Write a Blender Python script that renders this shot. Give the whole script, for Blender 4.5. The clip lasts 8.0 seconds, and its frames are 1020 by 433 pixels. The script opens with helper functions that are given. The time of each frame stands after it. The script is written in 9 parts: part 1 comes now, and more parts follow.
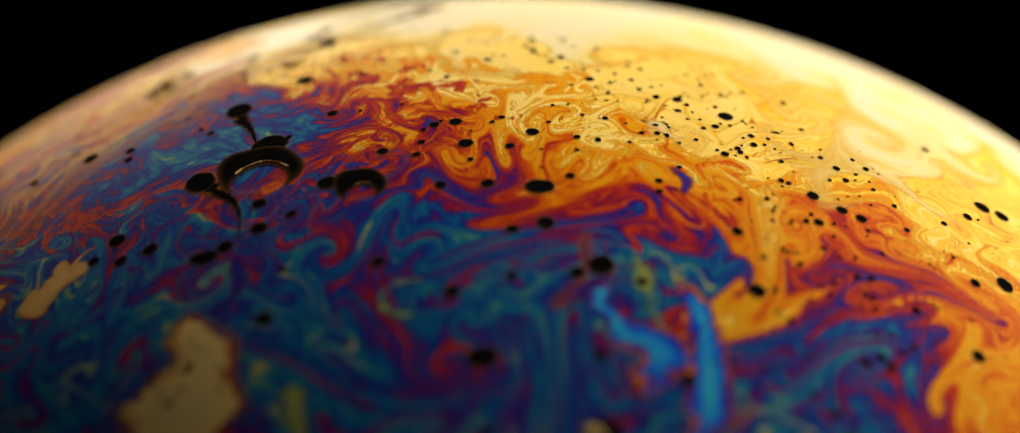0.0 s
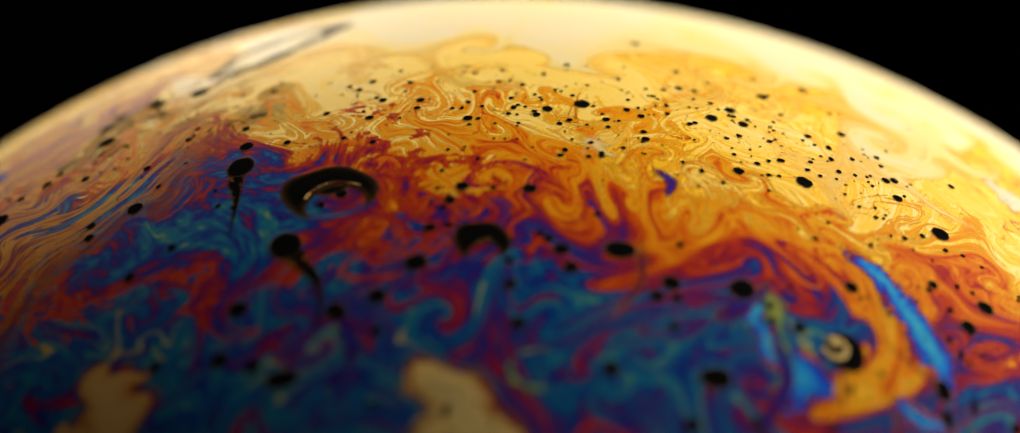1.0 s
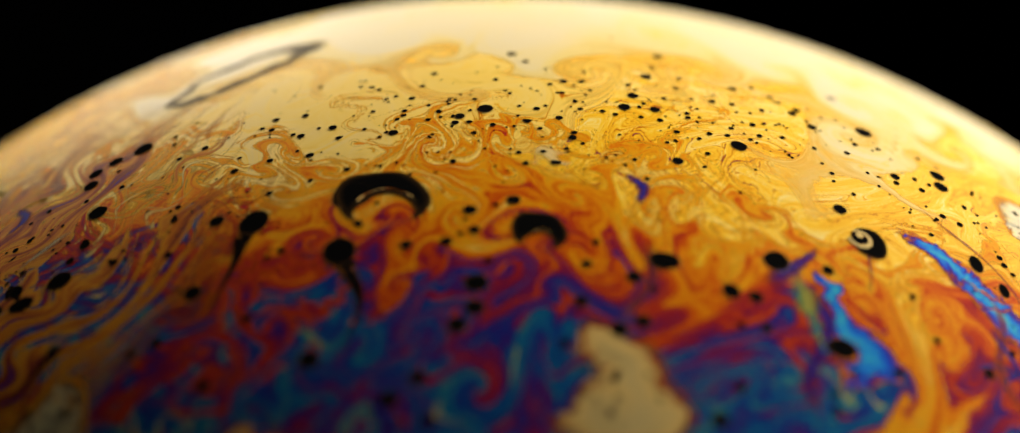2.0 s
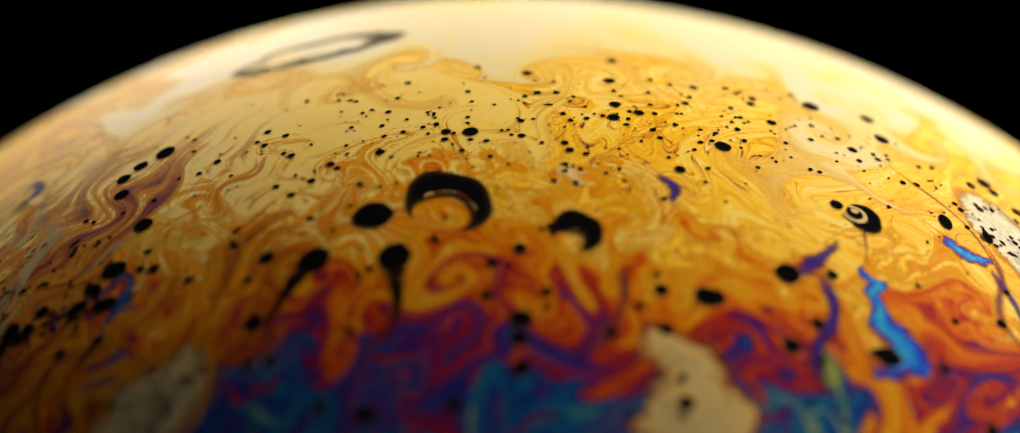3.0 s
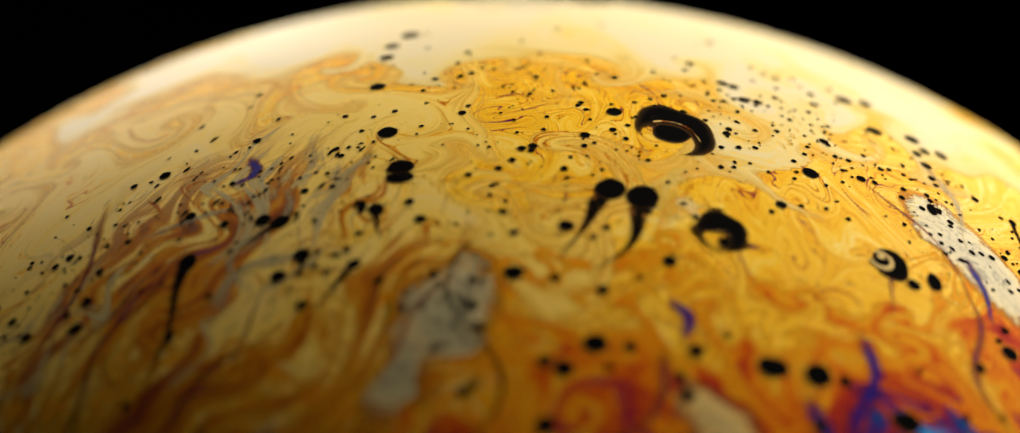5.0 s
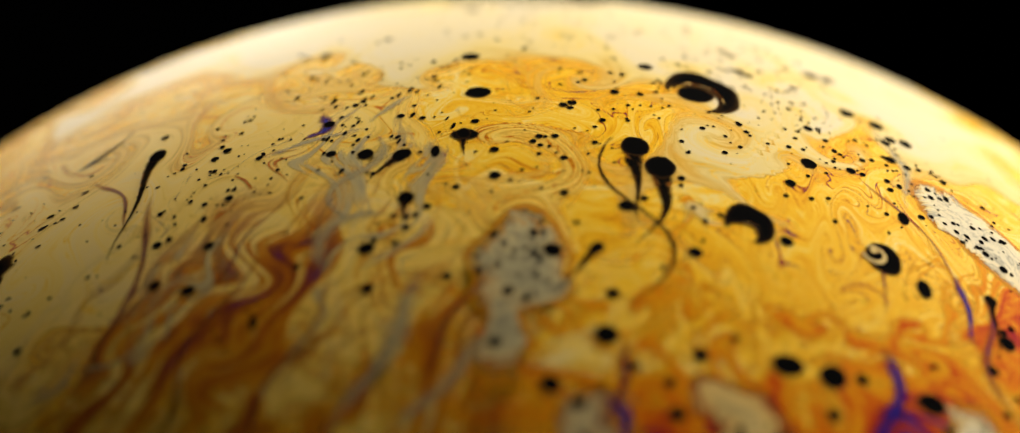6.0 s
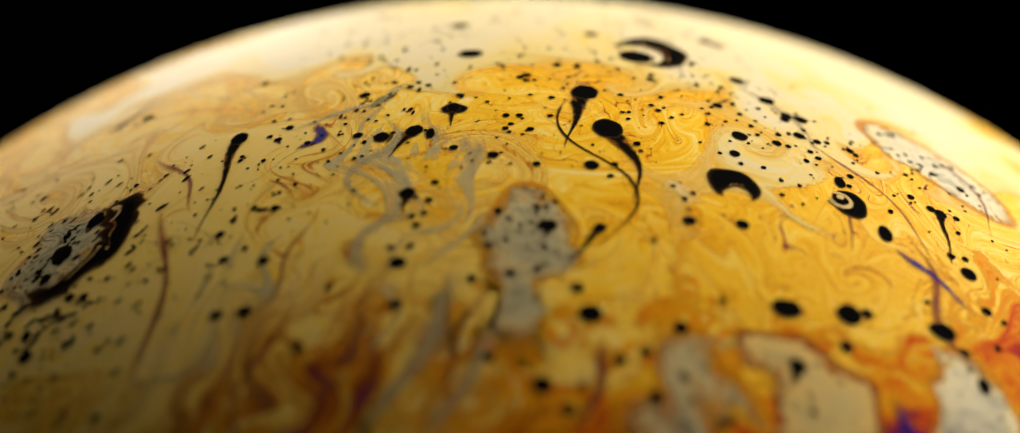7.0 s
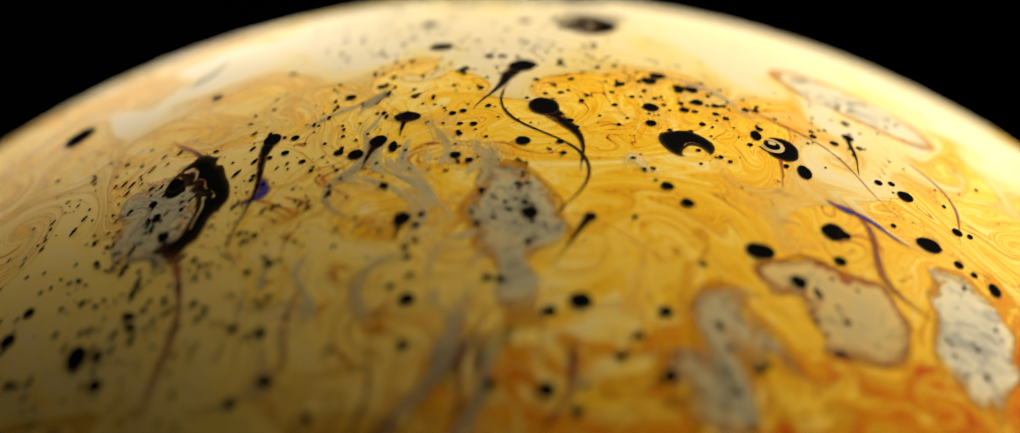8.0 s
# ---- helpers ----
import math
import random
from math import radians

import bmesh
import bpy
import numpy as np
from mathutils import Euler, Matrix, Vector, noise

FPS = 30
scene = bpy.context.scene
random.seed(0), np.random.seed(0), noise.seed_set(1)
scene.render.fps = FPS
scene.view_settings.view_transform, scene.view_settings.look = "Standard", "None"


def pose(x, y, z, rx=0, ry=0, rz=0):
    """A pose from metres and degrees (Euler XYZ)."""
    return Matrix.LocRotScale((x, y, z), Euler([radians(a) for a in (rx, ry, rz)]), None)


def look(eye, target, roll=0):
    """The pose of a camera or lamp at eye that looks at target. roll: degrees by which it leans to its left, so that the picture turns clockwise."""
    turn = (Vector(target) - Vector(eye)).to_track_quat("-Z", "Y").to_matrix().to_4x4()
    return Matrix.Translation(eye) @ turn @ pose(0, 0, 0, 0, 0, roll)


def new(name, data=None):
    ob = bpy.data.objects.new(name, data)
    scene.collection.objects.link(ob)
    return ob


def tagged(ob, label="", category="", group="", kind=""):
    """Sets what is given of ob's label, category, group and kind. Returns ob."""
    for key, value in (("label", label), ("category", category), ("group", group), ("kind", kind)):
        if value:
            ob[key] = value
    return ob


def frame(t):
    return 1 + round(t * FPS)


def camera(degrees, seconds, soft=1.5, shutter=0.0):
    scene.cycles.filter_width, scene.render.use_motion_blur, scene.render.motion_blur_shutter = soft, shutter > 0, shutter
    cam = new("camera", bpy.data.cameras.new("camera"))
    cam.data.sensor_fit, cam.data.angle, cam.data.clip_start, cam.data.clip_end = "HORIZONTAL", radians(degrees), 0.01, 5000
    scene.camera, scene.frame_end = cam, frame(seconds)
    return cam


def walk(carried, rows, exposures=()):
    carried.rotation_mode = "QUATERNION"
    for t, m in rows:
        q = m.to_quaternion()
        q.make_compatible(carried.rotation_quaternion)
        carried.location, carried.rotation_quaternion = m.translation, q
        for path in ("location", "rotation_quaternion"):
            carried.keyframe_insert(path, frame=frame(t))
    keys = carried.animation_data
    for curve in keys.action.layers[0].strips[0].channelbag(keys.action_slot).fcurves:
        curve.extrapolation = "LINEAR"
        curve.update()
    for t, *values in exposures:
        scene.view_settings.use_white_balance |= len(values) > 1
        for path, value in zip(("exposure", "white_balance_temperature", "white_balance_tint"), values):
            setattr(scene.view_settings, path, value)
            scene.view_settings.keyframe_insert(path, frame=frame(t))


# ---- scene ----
cam = camera(35, 8.0, soft=1.3)
R = 0.05                                     # bubble radius
C = Vector((0, 0, 0.05))                     # its centre
EYE = pose(0.0003, -0.09505, 0.0846, 91.886, 0, 0.138)
walk(cam, [(0, EYE), (8, EYE)])
cam.data.dof.use_dof = True
cam.data.dof.focus_distance = 0.0662
cam.data.dof.aperture_fstop = 18

# ---- world and light ----
world = bpy.data.worlds.new("dark_studio")
world.use_nodes = True
world.node_tree.nodes["Background"].inputs["Color"].default_value = (0.002, 0.002, 0.002, 1)
scene.world = world
scene.view_settings.exposure = 0.0


def softbox(name, eye, target, w, h, watts, colour):
    data = bpy.data.lights.new(name, "AREA")
    data.shape, data.size, data.size_y, data.energy, data.color = "RECTANGLE", w, h, watts, colour
    ob = new(name, data)
    ob.matrix_world = look(eye, target)
    return ob


softbox("softbox_light", C + Vector((0.346, 0.146, 0.345)), C, 0.32, 0.32, 6.75, (1.0, 0.92, 0.80))
# second lamp, unseen, added behind on the left to brighten the left limb
softbox("rim_light", C + Vector((-0.20, 0.35, 0.345)), C, 0.26, 0.26, 3.2, (1.0, 0.92, 0.80))


# ---- node helpers ----
def material(name):
    m = bpy.data.materials.new(name)
    m.use_nodes = True
    m.node_tree.nodes.clear()
    return m, m.node_tree


def put(nt, kind, ins=(), **props):
    n = nt.nodes.new(kind)
    if "operation" in props:
        n.operation = props["operation"]
    if "data_type" in props:
        n.data_type = props["data_type"]
    if "interpolation_type" in props:
        n.interpolation_type = props["interpolation_type"]
    if "attribute_name" in props:
        n.attribute_name = props["attribute_name"]
    for key, value in dict(ins).items():
        socket = n.inputs[key]
        if isinstance(value, bpy.types.NodeSocket):
            nt.links.new(value, socket)
        else:
            socket.default_value = value
    return n


def maths(nt, op, a, b=0.0, c=0.0):
    return put(nt, "ShaderNodeMath", {0: a, 1: b, 2: c}, operation=op).outputs[0]


def vmath(nt, op, a, b=(0, 0, 0)):
    n = put(nt, "ShaderNodeVectorMath", {0: a}, operation=op)
    if op == "SCALE":
        if isinstance(b, bpy.types.NodeSocket):
            nt.links.new(b, n.inputs["Scale"])
        else:
            n.inputs["Scale"].default_value = b
    elif isinstance(b, bpy.types.NodeSocket):
        nt.links.new(b, n.inputs[1])
    else:
        n.inputs[1].default_value = b
    return n.outputs[0]


def fog(nt, co, scale, detail=2.0, rough=0.5, distortion=0.0):
    return put(nt, "ShaderNodeTexNoise", {"Vector": co, "Scale": scale, "Detail": detail, "Roughness": rough, "Distortion": distortion})


def warp(nt, co, scale, amount, detail=1.0):
    c = vmath(nt, "SUBTRACT", fog(nt, co, scale, detail).outputs["Color"], (0.5, 0.5, 0.5))
    return vmath(nt, "ADD", co, vmath(nt, "SCALE", c, amount))


def ramp(nt, value, stops):
    n = put(nt, "ShaderNodeValToRGB", {0: value})
    els = n.color_ramp.elements
    while len(els) < len(stops):
        els.new(0.5)
    for e, (p, c) in zip(els, stops):
        e.position, e.color = p, (*c, 1) if len(c) == 3 else c
    return n


# interference colours of the film, from thin to thick
BLACK, CREAM = (0.004, 0.004, 0.004), (0.88, 0.68, 0.25)
YELLOW, GOLD, ORANGE = (0.88, 0.51, 0.030), (0.72, 0.31, 0.006), (0.50, 0.13, 0.003)
RED, PURPLE, VIOLET = (0.20, 0.018, 0.022), (0.09, 0.012, 0.13), (0.035, 0.012, 0.19)
BLUE, AZURE, TEAL = (0.004, 0.018, 0.24), (0.006, 0.12, 0.40), (0.012, 0.17, 0.20)
GREEN, OCHRE = (0.20, 0.28, 0.07), (0.55, 0.30, 0.08)


def wet(nt, colour, alpha=None, bump=None, rough=0.32, gloss=0.12):
    b = put(nt, "ShaderNodeBsdfPrincipled", {"Base Color": colour, "Roughness": rough, "IOR": 1.33, "Specular IOR Level": gloss})
    if alpha is not None:
        nt.links.new(alpha, b.inputs["Alpha"])
    if bump is not None:
        nt.links.new(put(nt, "ShaderNodeBump", {"Height": bump, "Strength": 0.1, "Distance": 0.0003}).outputs[0], b.inputs["Normal"])
    put(nt, "ShaderNodeOutputMaterial", {"Surface": b.outputs[0]})


def centred(nt, value, gain):
    return maths(nt, "MULTIPLY", maths(nt, "SUBTRACT", value, 0.5), gain)


def flow_of(nt, stretch=(1.0, 1.0, 1.0)):
    """The place, in degrees, from which the currents have carried each bit of film."""
    return vmath(nt, "MULTIPLY", put(nt, "ShaderNodeAttribute", attribute_name="flow").outputs["Vector"], stretch)


def layered(nt, co, *waves):
    """A sum of noises about zero; each is a scale, a gain and a detail."""
    total = None
    for scale, gain, detail in waves:
        n = centred(nt, fog(nt, co, scale, detail, 0.55).outputs[0], gain)
        total = n if total is None else maths(nt, "ADD", total, n)
    return total


def film_base():
    m, nt = material("thin_film_gold")
    co = flow_of(nt)
    t = layered(nt, co, (0.05, 0.62, 1.0), (0.16, 0.62, 1.0), (0.65, 0.60, 2.0), (2.6, 0.52, 2.0), (7.0, 0.28, 1.0))
    busy = put(nt, "ShaderNodeMapRange", {0: fog(nt, co, 0.10, 1.0).outputs[0], 1: 0.40, 2: 0.60, 3: 0.10, 4: 1.15}).outputs[0]
    ridge = maths(nt, "ABSOLUTE", centred(nt, fog(nt, vmath(nt, "ADD", co, (31.0, 7.0, 3.0)), 0.45, 1.5).outputs[0], 1.0))
    thread = put(nt, "ShaderNodeMapRange", {0: ridge, 1: 0.0, 2: 0.020, 3: 0.50, 4: 0.0}).outputs[0]
    t = maths(nt, "ADD", maths(nt, "ADD", t, 0.43), maths(nt, "MULTIPLY", thread, busy))
    col = ramp(nt, t, [(0.0, (0.62, 0.54, 0.32)), (0.12, (0.82, 0.65, 0.28)), (0.25, (0.87, 0.65, 0.19)), (0.36, (0.88, 0.58, 0.085)), (0.46, (0.87, 0.51, 0.022)), (0.60, (0.82, 0.41, 0.012)), (0.72, GOLD), (0.84, ORANGE), (0.93, (0.26, 0.030, 0.010)), (1.0, (0.10, 0.012, 0.09))]).outputs[0]
    wet(nt, col, None, None, 0.45, 0.012)
    return m


def film_thick(name, edge, width, bare=-0.30):
    m, nt = material(name)
    co = flow_of(nt)
    depth = put(nt, "ShaderNodeAttribute", attribute_name="inside").outputs["Fac"]
    depth = maths(nt, "DIVIDE", maths(nt, "SUBTRACT", depth, edge), width)
    tail = maths(nt, "MULTIPLY", maths(nt, "MINIMUM", depth, 0.0), 0.55)
    deep = maths(nt, "MULTIPLY", maths(nt, "MAXIMUM", maths(nt, "SUBTRACT", depth, 0.57), 0.0), 0.08)
    depth = maths(nt, "ADD", maths(nt, "ADD", tail, deep), maths(nt, "MAXIMUM", maths(nt, "MINIMUM", depth, 0.57), 0.0))
    t = maths(nt, "ADD", depth, layered(nt, co, (0.08, 0.25, 1.0), (0.24, 0.85, 1.0), (0.75, 1.15, 2.0), (2.4, 0.60, 2.0)))
    stops = [(-0.36, YELLOW), (-0.16, GOLD), (0.0, (0.66, 0.19, 0.003)), (0.14, (0.56, 0.085, 0.003)), (0.27, (0.40, 0.024, 0.008)), (0.37, (0.24, 0.008, 0.025)), (0.44, (0.12, 0.008, 0.060)), (0.50, (0.035, 0.010, 0.15)), (0.56, (0.006, 0.018, 0.20)), (0.65, (0.004, 0.058, 0.22)), (0.76, (0.009, 0.125, 0.24)), (0.85, TEAL), (0.92, GREEN), (1.0, OCHRE)]
    col = ramp(nt, maths(nt, "DIVIDE", maths(nt, "ADD", t, 0.4), 1.4), [((p + 0.4) / 1.4, c) for p, c in stops]).outputs[0]
    alpha = put(nt, "ShaderNodeMapRange", {0: t, 1: bare, 2: bare + 0.12}).outputs[0]
    wet(nt, col, alpha, None, 0.5, 0.008)
    return m


def film_pale(name, edge, width, lively, most, tints):
    """The thinnest, palest film, which thins out to nothing at its ragged edge."""
    m, nt = material(name)
    co = flow_of(nt)
    depth = put(nt, "ShaderNodeAttribute", attribute_name="inside").outputs["Fac"]
    depth = maths(nt, "MINIMUM", maths(nt, "DIVIDE", maths(nt, "SUBTRACT", depth, edge), width), most)
    t = maths(nt, "ADD", depth, layered(nt, co, (0.07, 0.5 * lively, 1.0), (0.22, 0.6 * lively, 1.0), (0.8, 0.5 * lively, 2.0)))
    ridge = maths(nt, "ABSOLUTE", centred(nt, fog(nt, vmath(nt, "ADD", co, (17.0, 5.0, 9.0)), 0.50, 2.0).outputs[0], 1.0))
    some = put(nt, "ShaderNodeMapRange", {0: fog(nt, co, 0.12, 1.0).outputs[0], 1: 0.44, 2: 0.58}).outputs[0]
    thread = put(nt, "ShaderNodeMapRange", {0: ridge, 1: 0.0, 2: 0.030, 3: 0.42 * lively, 4: 0.0}).outputs[0]
    tint = maths(nt, "SUBTRACT", t, maths(nt, "MULTIPLY", thread, some))
    col = ramp(nt, maths(nt, "ADD", maths(nt, "MULTIPLY", tint, 0.85), 0.15), [(0.02, ORANGE), (0.12, GOLD), (0.20, YELLOW), (0.32, (0.88, 0.57, 0.085)), *zip((0.48, 0.70, 1.0), tints)]).outputs[0]
    alpha = put(nt, "ShaderNodeMapRange", {0: t, 1: 0.06, 2: 0.40, 4: 0.95}).outputs[0]
    wet(nt, col, alpha, None, 0.45, 0.02)
    return m


def film_streaks(name, middle, least):
    """Film drawn out into grey, brown and violet threads along the local y axis; middle: how thick it is as a rule."""
    m, nt = material(name)
    co = flow_of(nt, (1.0, 0.13, 1.0))
    inside = put(nt, "ShaderNodeAttribute", attribute_name="inside").outputs["Fac"]
    t = maths(nt, "ADD", middle, layered(nt, co, (0.18, 0.70, 1.0), (0.6, 1.05, 1.0), (1.8, 0.90, 2.0), (5.0, 0.35, 2.0)))
    col = ramp(nt, t, [(0.0, (0.30, 0.26, 0.145)), (0.14, (0.50, 0.41, 0.20)), (0.28, (0.84, 0.63, 0.19)), (0.46, YELLOW), (0.60, GOLD), (0.72, ORANGE), (0.82, (0.26, 0.05, 0.008)), (0.90, RED), (0.96, PURPLE), (1.0, BLUE)]).outputs[0]
    far = maths(nt, "ABSOLUTE", maths(nt, "SUBTRACT", t, 0.45))
    fade = put(nt, "ShaderNodeMapRange", {0: inside, 1: 0.0, 2: 0.55}, interpolation_type="SMOOTHSTEP").outputs[0]
    alpha = put(nt, "ShaderNodeMapRange", {0: maths(nt, "ADD", far, maths(nt, "MULTIPLY", fade, 0.10)), 1: least, 2: least + 0.11, 4: 0.85}).outputs[0]
    wet(nt, col, maths(nt, "MULTIPLY", alpha, fade), None, 0.45, 0.012)
    return m


def plain(name, colour, rough=0.5, grain=300.0, amount=0.2):
    m, nt = material(name)
    co = put(nt, "ShaderNodeTexCoord").outputs["Object"]
    n = fog(nt, co, grain, 3.0).outputs[0]
    k = maths(nt, "ADD", 1 - amount / 2, maths(nt, "MULTIPLY", n, amount))
    col = vmath(nt, "SCALE", put(nt, "ShaderNodeRGB").outputs[0], k)
    nt.nodes["RGB"].outputs[0].default_value = (*colour, 1)
    wet(nt, col, None, n, rough)
    return m


def part(name, bm, mat, parent=None, label=""):
    me = bpy.data.meshes.new(name)
    bm.normal_update()
    bm.to_mesh(me)
    bm.free()
    me.materials.append(mat)
    for f in me.polygons:
        f.use_smooth = True
    ob = new(name, me)
    ob.parent = parent
    return tagged(ob, label)


def on_film(a, b, twist=0.0):
    """The pose, about the bubble's centre, of a piece of film at a, b degrees across and up from the middle of the seen side."""
    return Matrix.Translation(C) @ Matrix.Rotation(radians(35), 4, "X") @ Matrix.Rotation(radians(a - 0.23), 4, "Y") @ Matrix.Rotation(radians(-b - 0.08), 4, "X") @ Matrix.Rotation(radians(twist), 4, "Z")


def drift(*n):
    """Rows of walk() from groups of four: seconds, a, b, twist."""
    return [(n[i], on_film(n[i + 1], n[i + 2], n[i + 3])) for i in range(0, len(n), 4)]


# ---- currents that have stirred the film ----
SPAN, CELL = 66.0, 0.2


def currents(seed, *eddies):
    """Speeds on a chart of the film, in degrees, from eddies: how many, how wide and how far the middle of each turns, in radians."""
    rng = np.random.RandomState(seed)
    n = int(2 * SPAN / CELL) + 1
    axis = np.linspace(-SPAN, SPAN, n)
    u, v = np.zeros((n, n)), np.zeros((n, n))
    for count, wide, turn in eddies:
        for x, y, k in zip(rng.uniform(-60, 60, count), rng.uniform(-60, 60, count), rng.uniform(0.4, 1.0, count) * turn * rng.choice((-1, 1), count)):
            i0, i1 = np.searchsorted(axis, (x - 3 * wide, x + 3 * wide))
            j0, j1 = np.searchsorted(axis, (y - 3 * wide, y + 3 * wide))
            dx, dy = axis[None, i0:i1] - x, axis[j0:j1, None] - y
            g = k * np.exp(-(dx * dx + dy * dy) / (2 * wide * wide))
            u[j0:j1, i0:i1] -= g * dy
            v[j0:j1, i0:i1] += g * dx
    return u, v


def stirred(x, y, stages, steps=16):
    """Where the film at x, y lay before the stages of currents carried it there."""
    n = int(2 * SPAN / CELL) + 1
    for u, v in reversed(stages):
        field = np.stack((u, v), -1).reshape(-1, 2)
        for _ in range(steps):
            p, q = np.clip((x + SPAN) / CELL, 0, n - 1.001), np.clip((y + SPAN) / CELL, 0, n - 1.001)
            i, j = p.astype(np.int64), q.astype(np.int64)
            p, q, k = (p - i)[:, None], (q - j)[:, None], j * n + i
            w = (field[k] * (1 - p) + field[k + 1] * p) * (1 - q) + (field[k + n] * (1 - p) + field[k + n + 1] * p) * q
            x, y = x - w[:, 0] / steps, y - w[:, 1] / steps
    return x, y


def skin(name, radius, angles, around, mat, stages, inside=None, least=0.0):
    """A cap of film about the local z axis, with rings at these angles; each vertex knows where its film came from."""
    th, w = np.meshgrid(np.asarray(angles, float), np.arange(around) * 2 * math.pi / around, indexing="ij")
    th, w = th.ravel(), w.ravel()
    x, y = stirred(th * np.cos(w), th * np.sin(w), stages)
    t = np.radians(th)
    co = np.stack((radius * np.sin(t) * np.cos(w), radius * np.sin(t) * np.sin(w), radius * np.cos(t)), 1)
    rings = len(angles)
    i, j = np.meshgrid(np.arange(rings - 1), np.arange(around), indexing="ij")
    i, j, k = i.ravel(), j.ravel(), (j.ravel() + 1) % around
    quads = np.stack((i * around + j, (i + 1) * around + j, (i + 1) * around + k, i * around + k), 1)
    if inside:
        deep = inside(x, y)
        quads = quads[deep[quads].max(1) > least]
    me = bpy.data.meshes.new(name)
    me.vertices.add(len(co))
    me.vertices.foreach_set("co", co.ravel())
    me.loops.add(quads.size)
    me.loops.foreach_set("vertex_index", quads.ravel().astype(np.int32))
    me.polygons.add(len(quads))
    me.polygons.foreach_set("loop_start", np.arange(0, quads.size, 4, dtype=np.int32))
    me.update(calc_edges=True)
    me.polygons.foreach_set("use_smooth", np.ones(len(quads), bool))
    me.attributes.new("flow", "FLOAT_VECTOR", "POINT").data.foreach_set("vector", np.stack((x, y, np.zeros_like(x)), 1).ravel())
    if inside:
        me.attributes.new("inside", "FLOAT", "POINT").data.foreach_set("value", deep)
    me.materials.append(mat)
    return new(name, me)


# ---- shapes of film, in degrees of arc about the local z axis ----
def on_sphere(x, y, r):
    th = radians(math.hypot(x, y))
    w = math.atan2(y, x)
    return (r * math.sin(th) * math.cos(w), r * math.sin(th) * math.sin(w), r * math.cos(th))


def blob(w, h, lift, seed=0, wobble=0.06, at=(0, 0), around=28, rings=(0.35, 0.65, 0.82, 0.92, 1.0)):
    """A rounded patch, w by h degrees: vertices, faces and how far inside the rim each vertex lies."""
    rng = random.Random(seed)
    ph = [(k, rng.uniform(0, 6.28), rng.uniform(0.3, 1.0) / k ** 0.7) for k in (2, 3, 4, 5, 7)]
    verts, faces, edge = [on_sphere(at[0], at[1], R * lift)], [], [1.0]
    for s in rings:
        for j in range(around):
            t = 2 * math.pi * j / around
            k = s * (1 + wobble * sum(a * math.sin(n * t + p) for n, p, a in ph))
            verts.append(on_sphere(at[0] + 0.5 * w * k * math.cos(t), at[1] + 0.5 * h * k * math.sin(t), R * lift))
            edge.append(1 - s)
    for j in range(around):
        k = (j + 1) % around
        faces.append((0, 1 + j, 1 + k))
        for i in range(len(rings) - 1):
            p, q = 1 + i * around, 1 + (i + 1) * around
            faces.append((p + j, q + j, q + k, p + k))
    return verts, faces, edge


def lick(length, w0, w1, bend, lift, wave=0.0, at=(0, 0), heading=0.0, middle=True, steps=28, ragged=0.0, drop_like=False, cycles=1.0, phase=0.0, fade=12.0):
    """A curved tongue of film, w0 wide at its head and w1 at its tail, bent through bend degrees along its length."""
    pts, x, y = [], 0.0, 0.0
    for i in range(steps + 1):
        s = i / steps
        d = radians(heading + bend * (s - 0.5) + wave * math.sin(2 * math.pi * (cycles * s + phase)))
        pts.append((x, y, d))
        x += length / steps * math.cos(d)
        y += length / steps * math.sin(d)
    mx, my = (pts[steps // 2][0], pts[steps // 2][1]) if middle else (0, 0)
    verts, faces, edge = [], [], []
    across = (-1, -0.86, -0.6, 0, 0.6, 0.86, 1)
    for i, (x, y, d) in enumerate(pts):
        s = i / steps
        w = 0.5 * (w0 + (w1 - w0) * s ** 0.8)
        if drop_like:
            w = 0.5 * (w1 + (w0 - w1) * (1 - s) ** 1.9)
        cap_len = max(0.04, min(0.5, 0.5 * w0 / length))
        if s < cap_len:
            w *= math.sqrt(max(0.0, 1 - (1 - s / cap_len) ** 2))
        if s > 0.94:
            w *= math.sqrt(max(0.0, 1 - ((s - 0.94) / 0.06) ** 2))
        w = max(w * (1 + ragged * (0.5 * math.sin(s * 9 + length) + 0.35 * math.sin(s * 21 + 3 * w0) + 0.25 * math.sin(s * 37 + bend))), 0.004)
        for v in across:
            verts.append(on_sphere(at[0] + x - mx - w * v * math.sin(d), at[1] + y - my + w * v * math.cos(d), R * lift))
            edge.append((1 - abs(v)) * min(1.0, fade * s * (1 - s) + 0.02))
    n = len(across)
    for i in range(steps):
        for j in range(n - 1):
            faces.append((i * n + j, (i + 1) * n + j, (i + 1) * n + j + 1, i * n + j + 1))
    return verts, faces, edge


def joined(shapes):
    verts, faces, edge = [], [], []
    for v, f, e in shapes:
        k = len(verts)
        verts += v
        edge += e
        faces += [tuple(i + k for i in face) for face in f]
    return verts, faces, edge


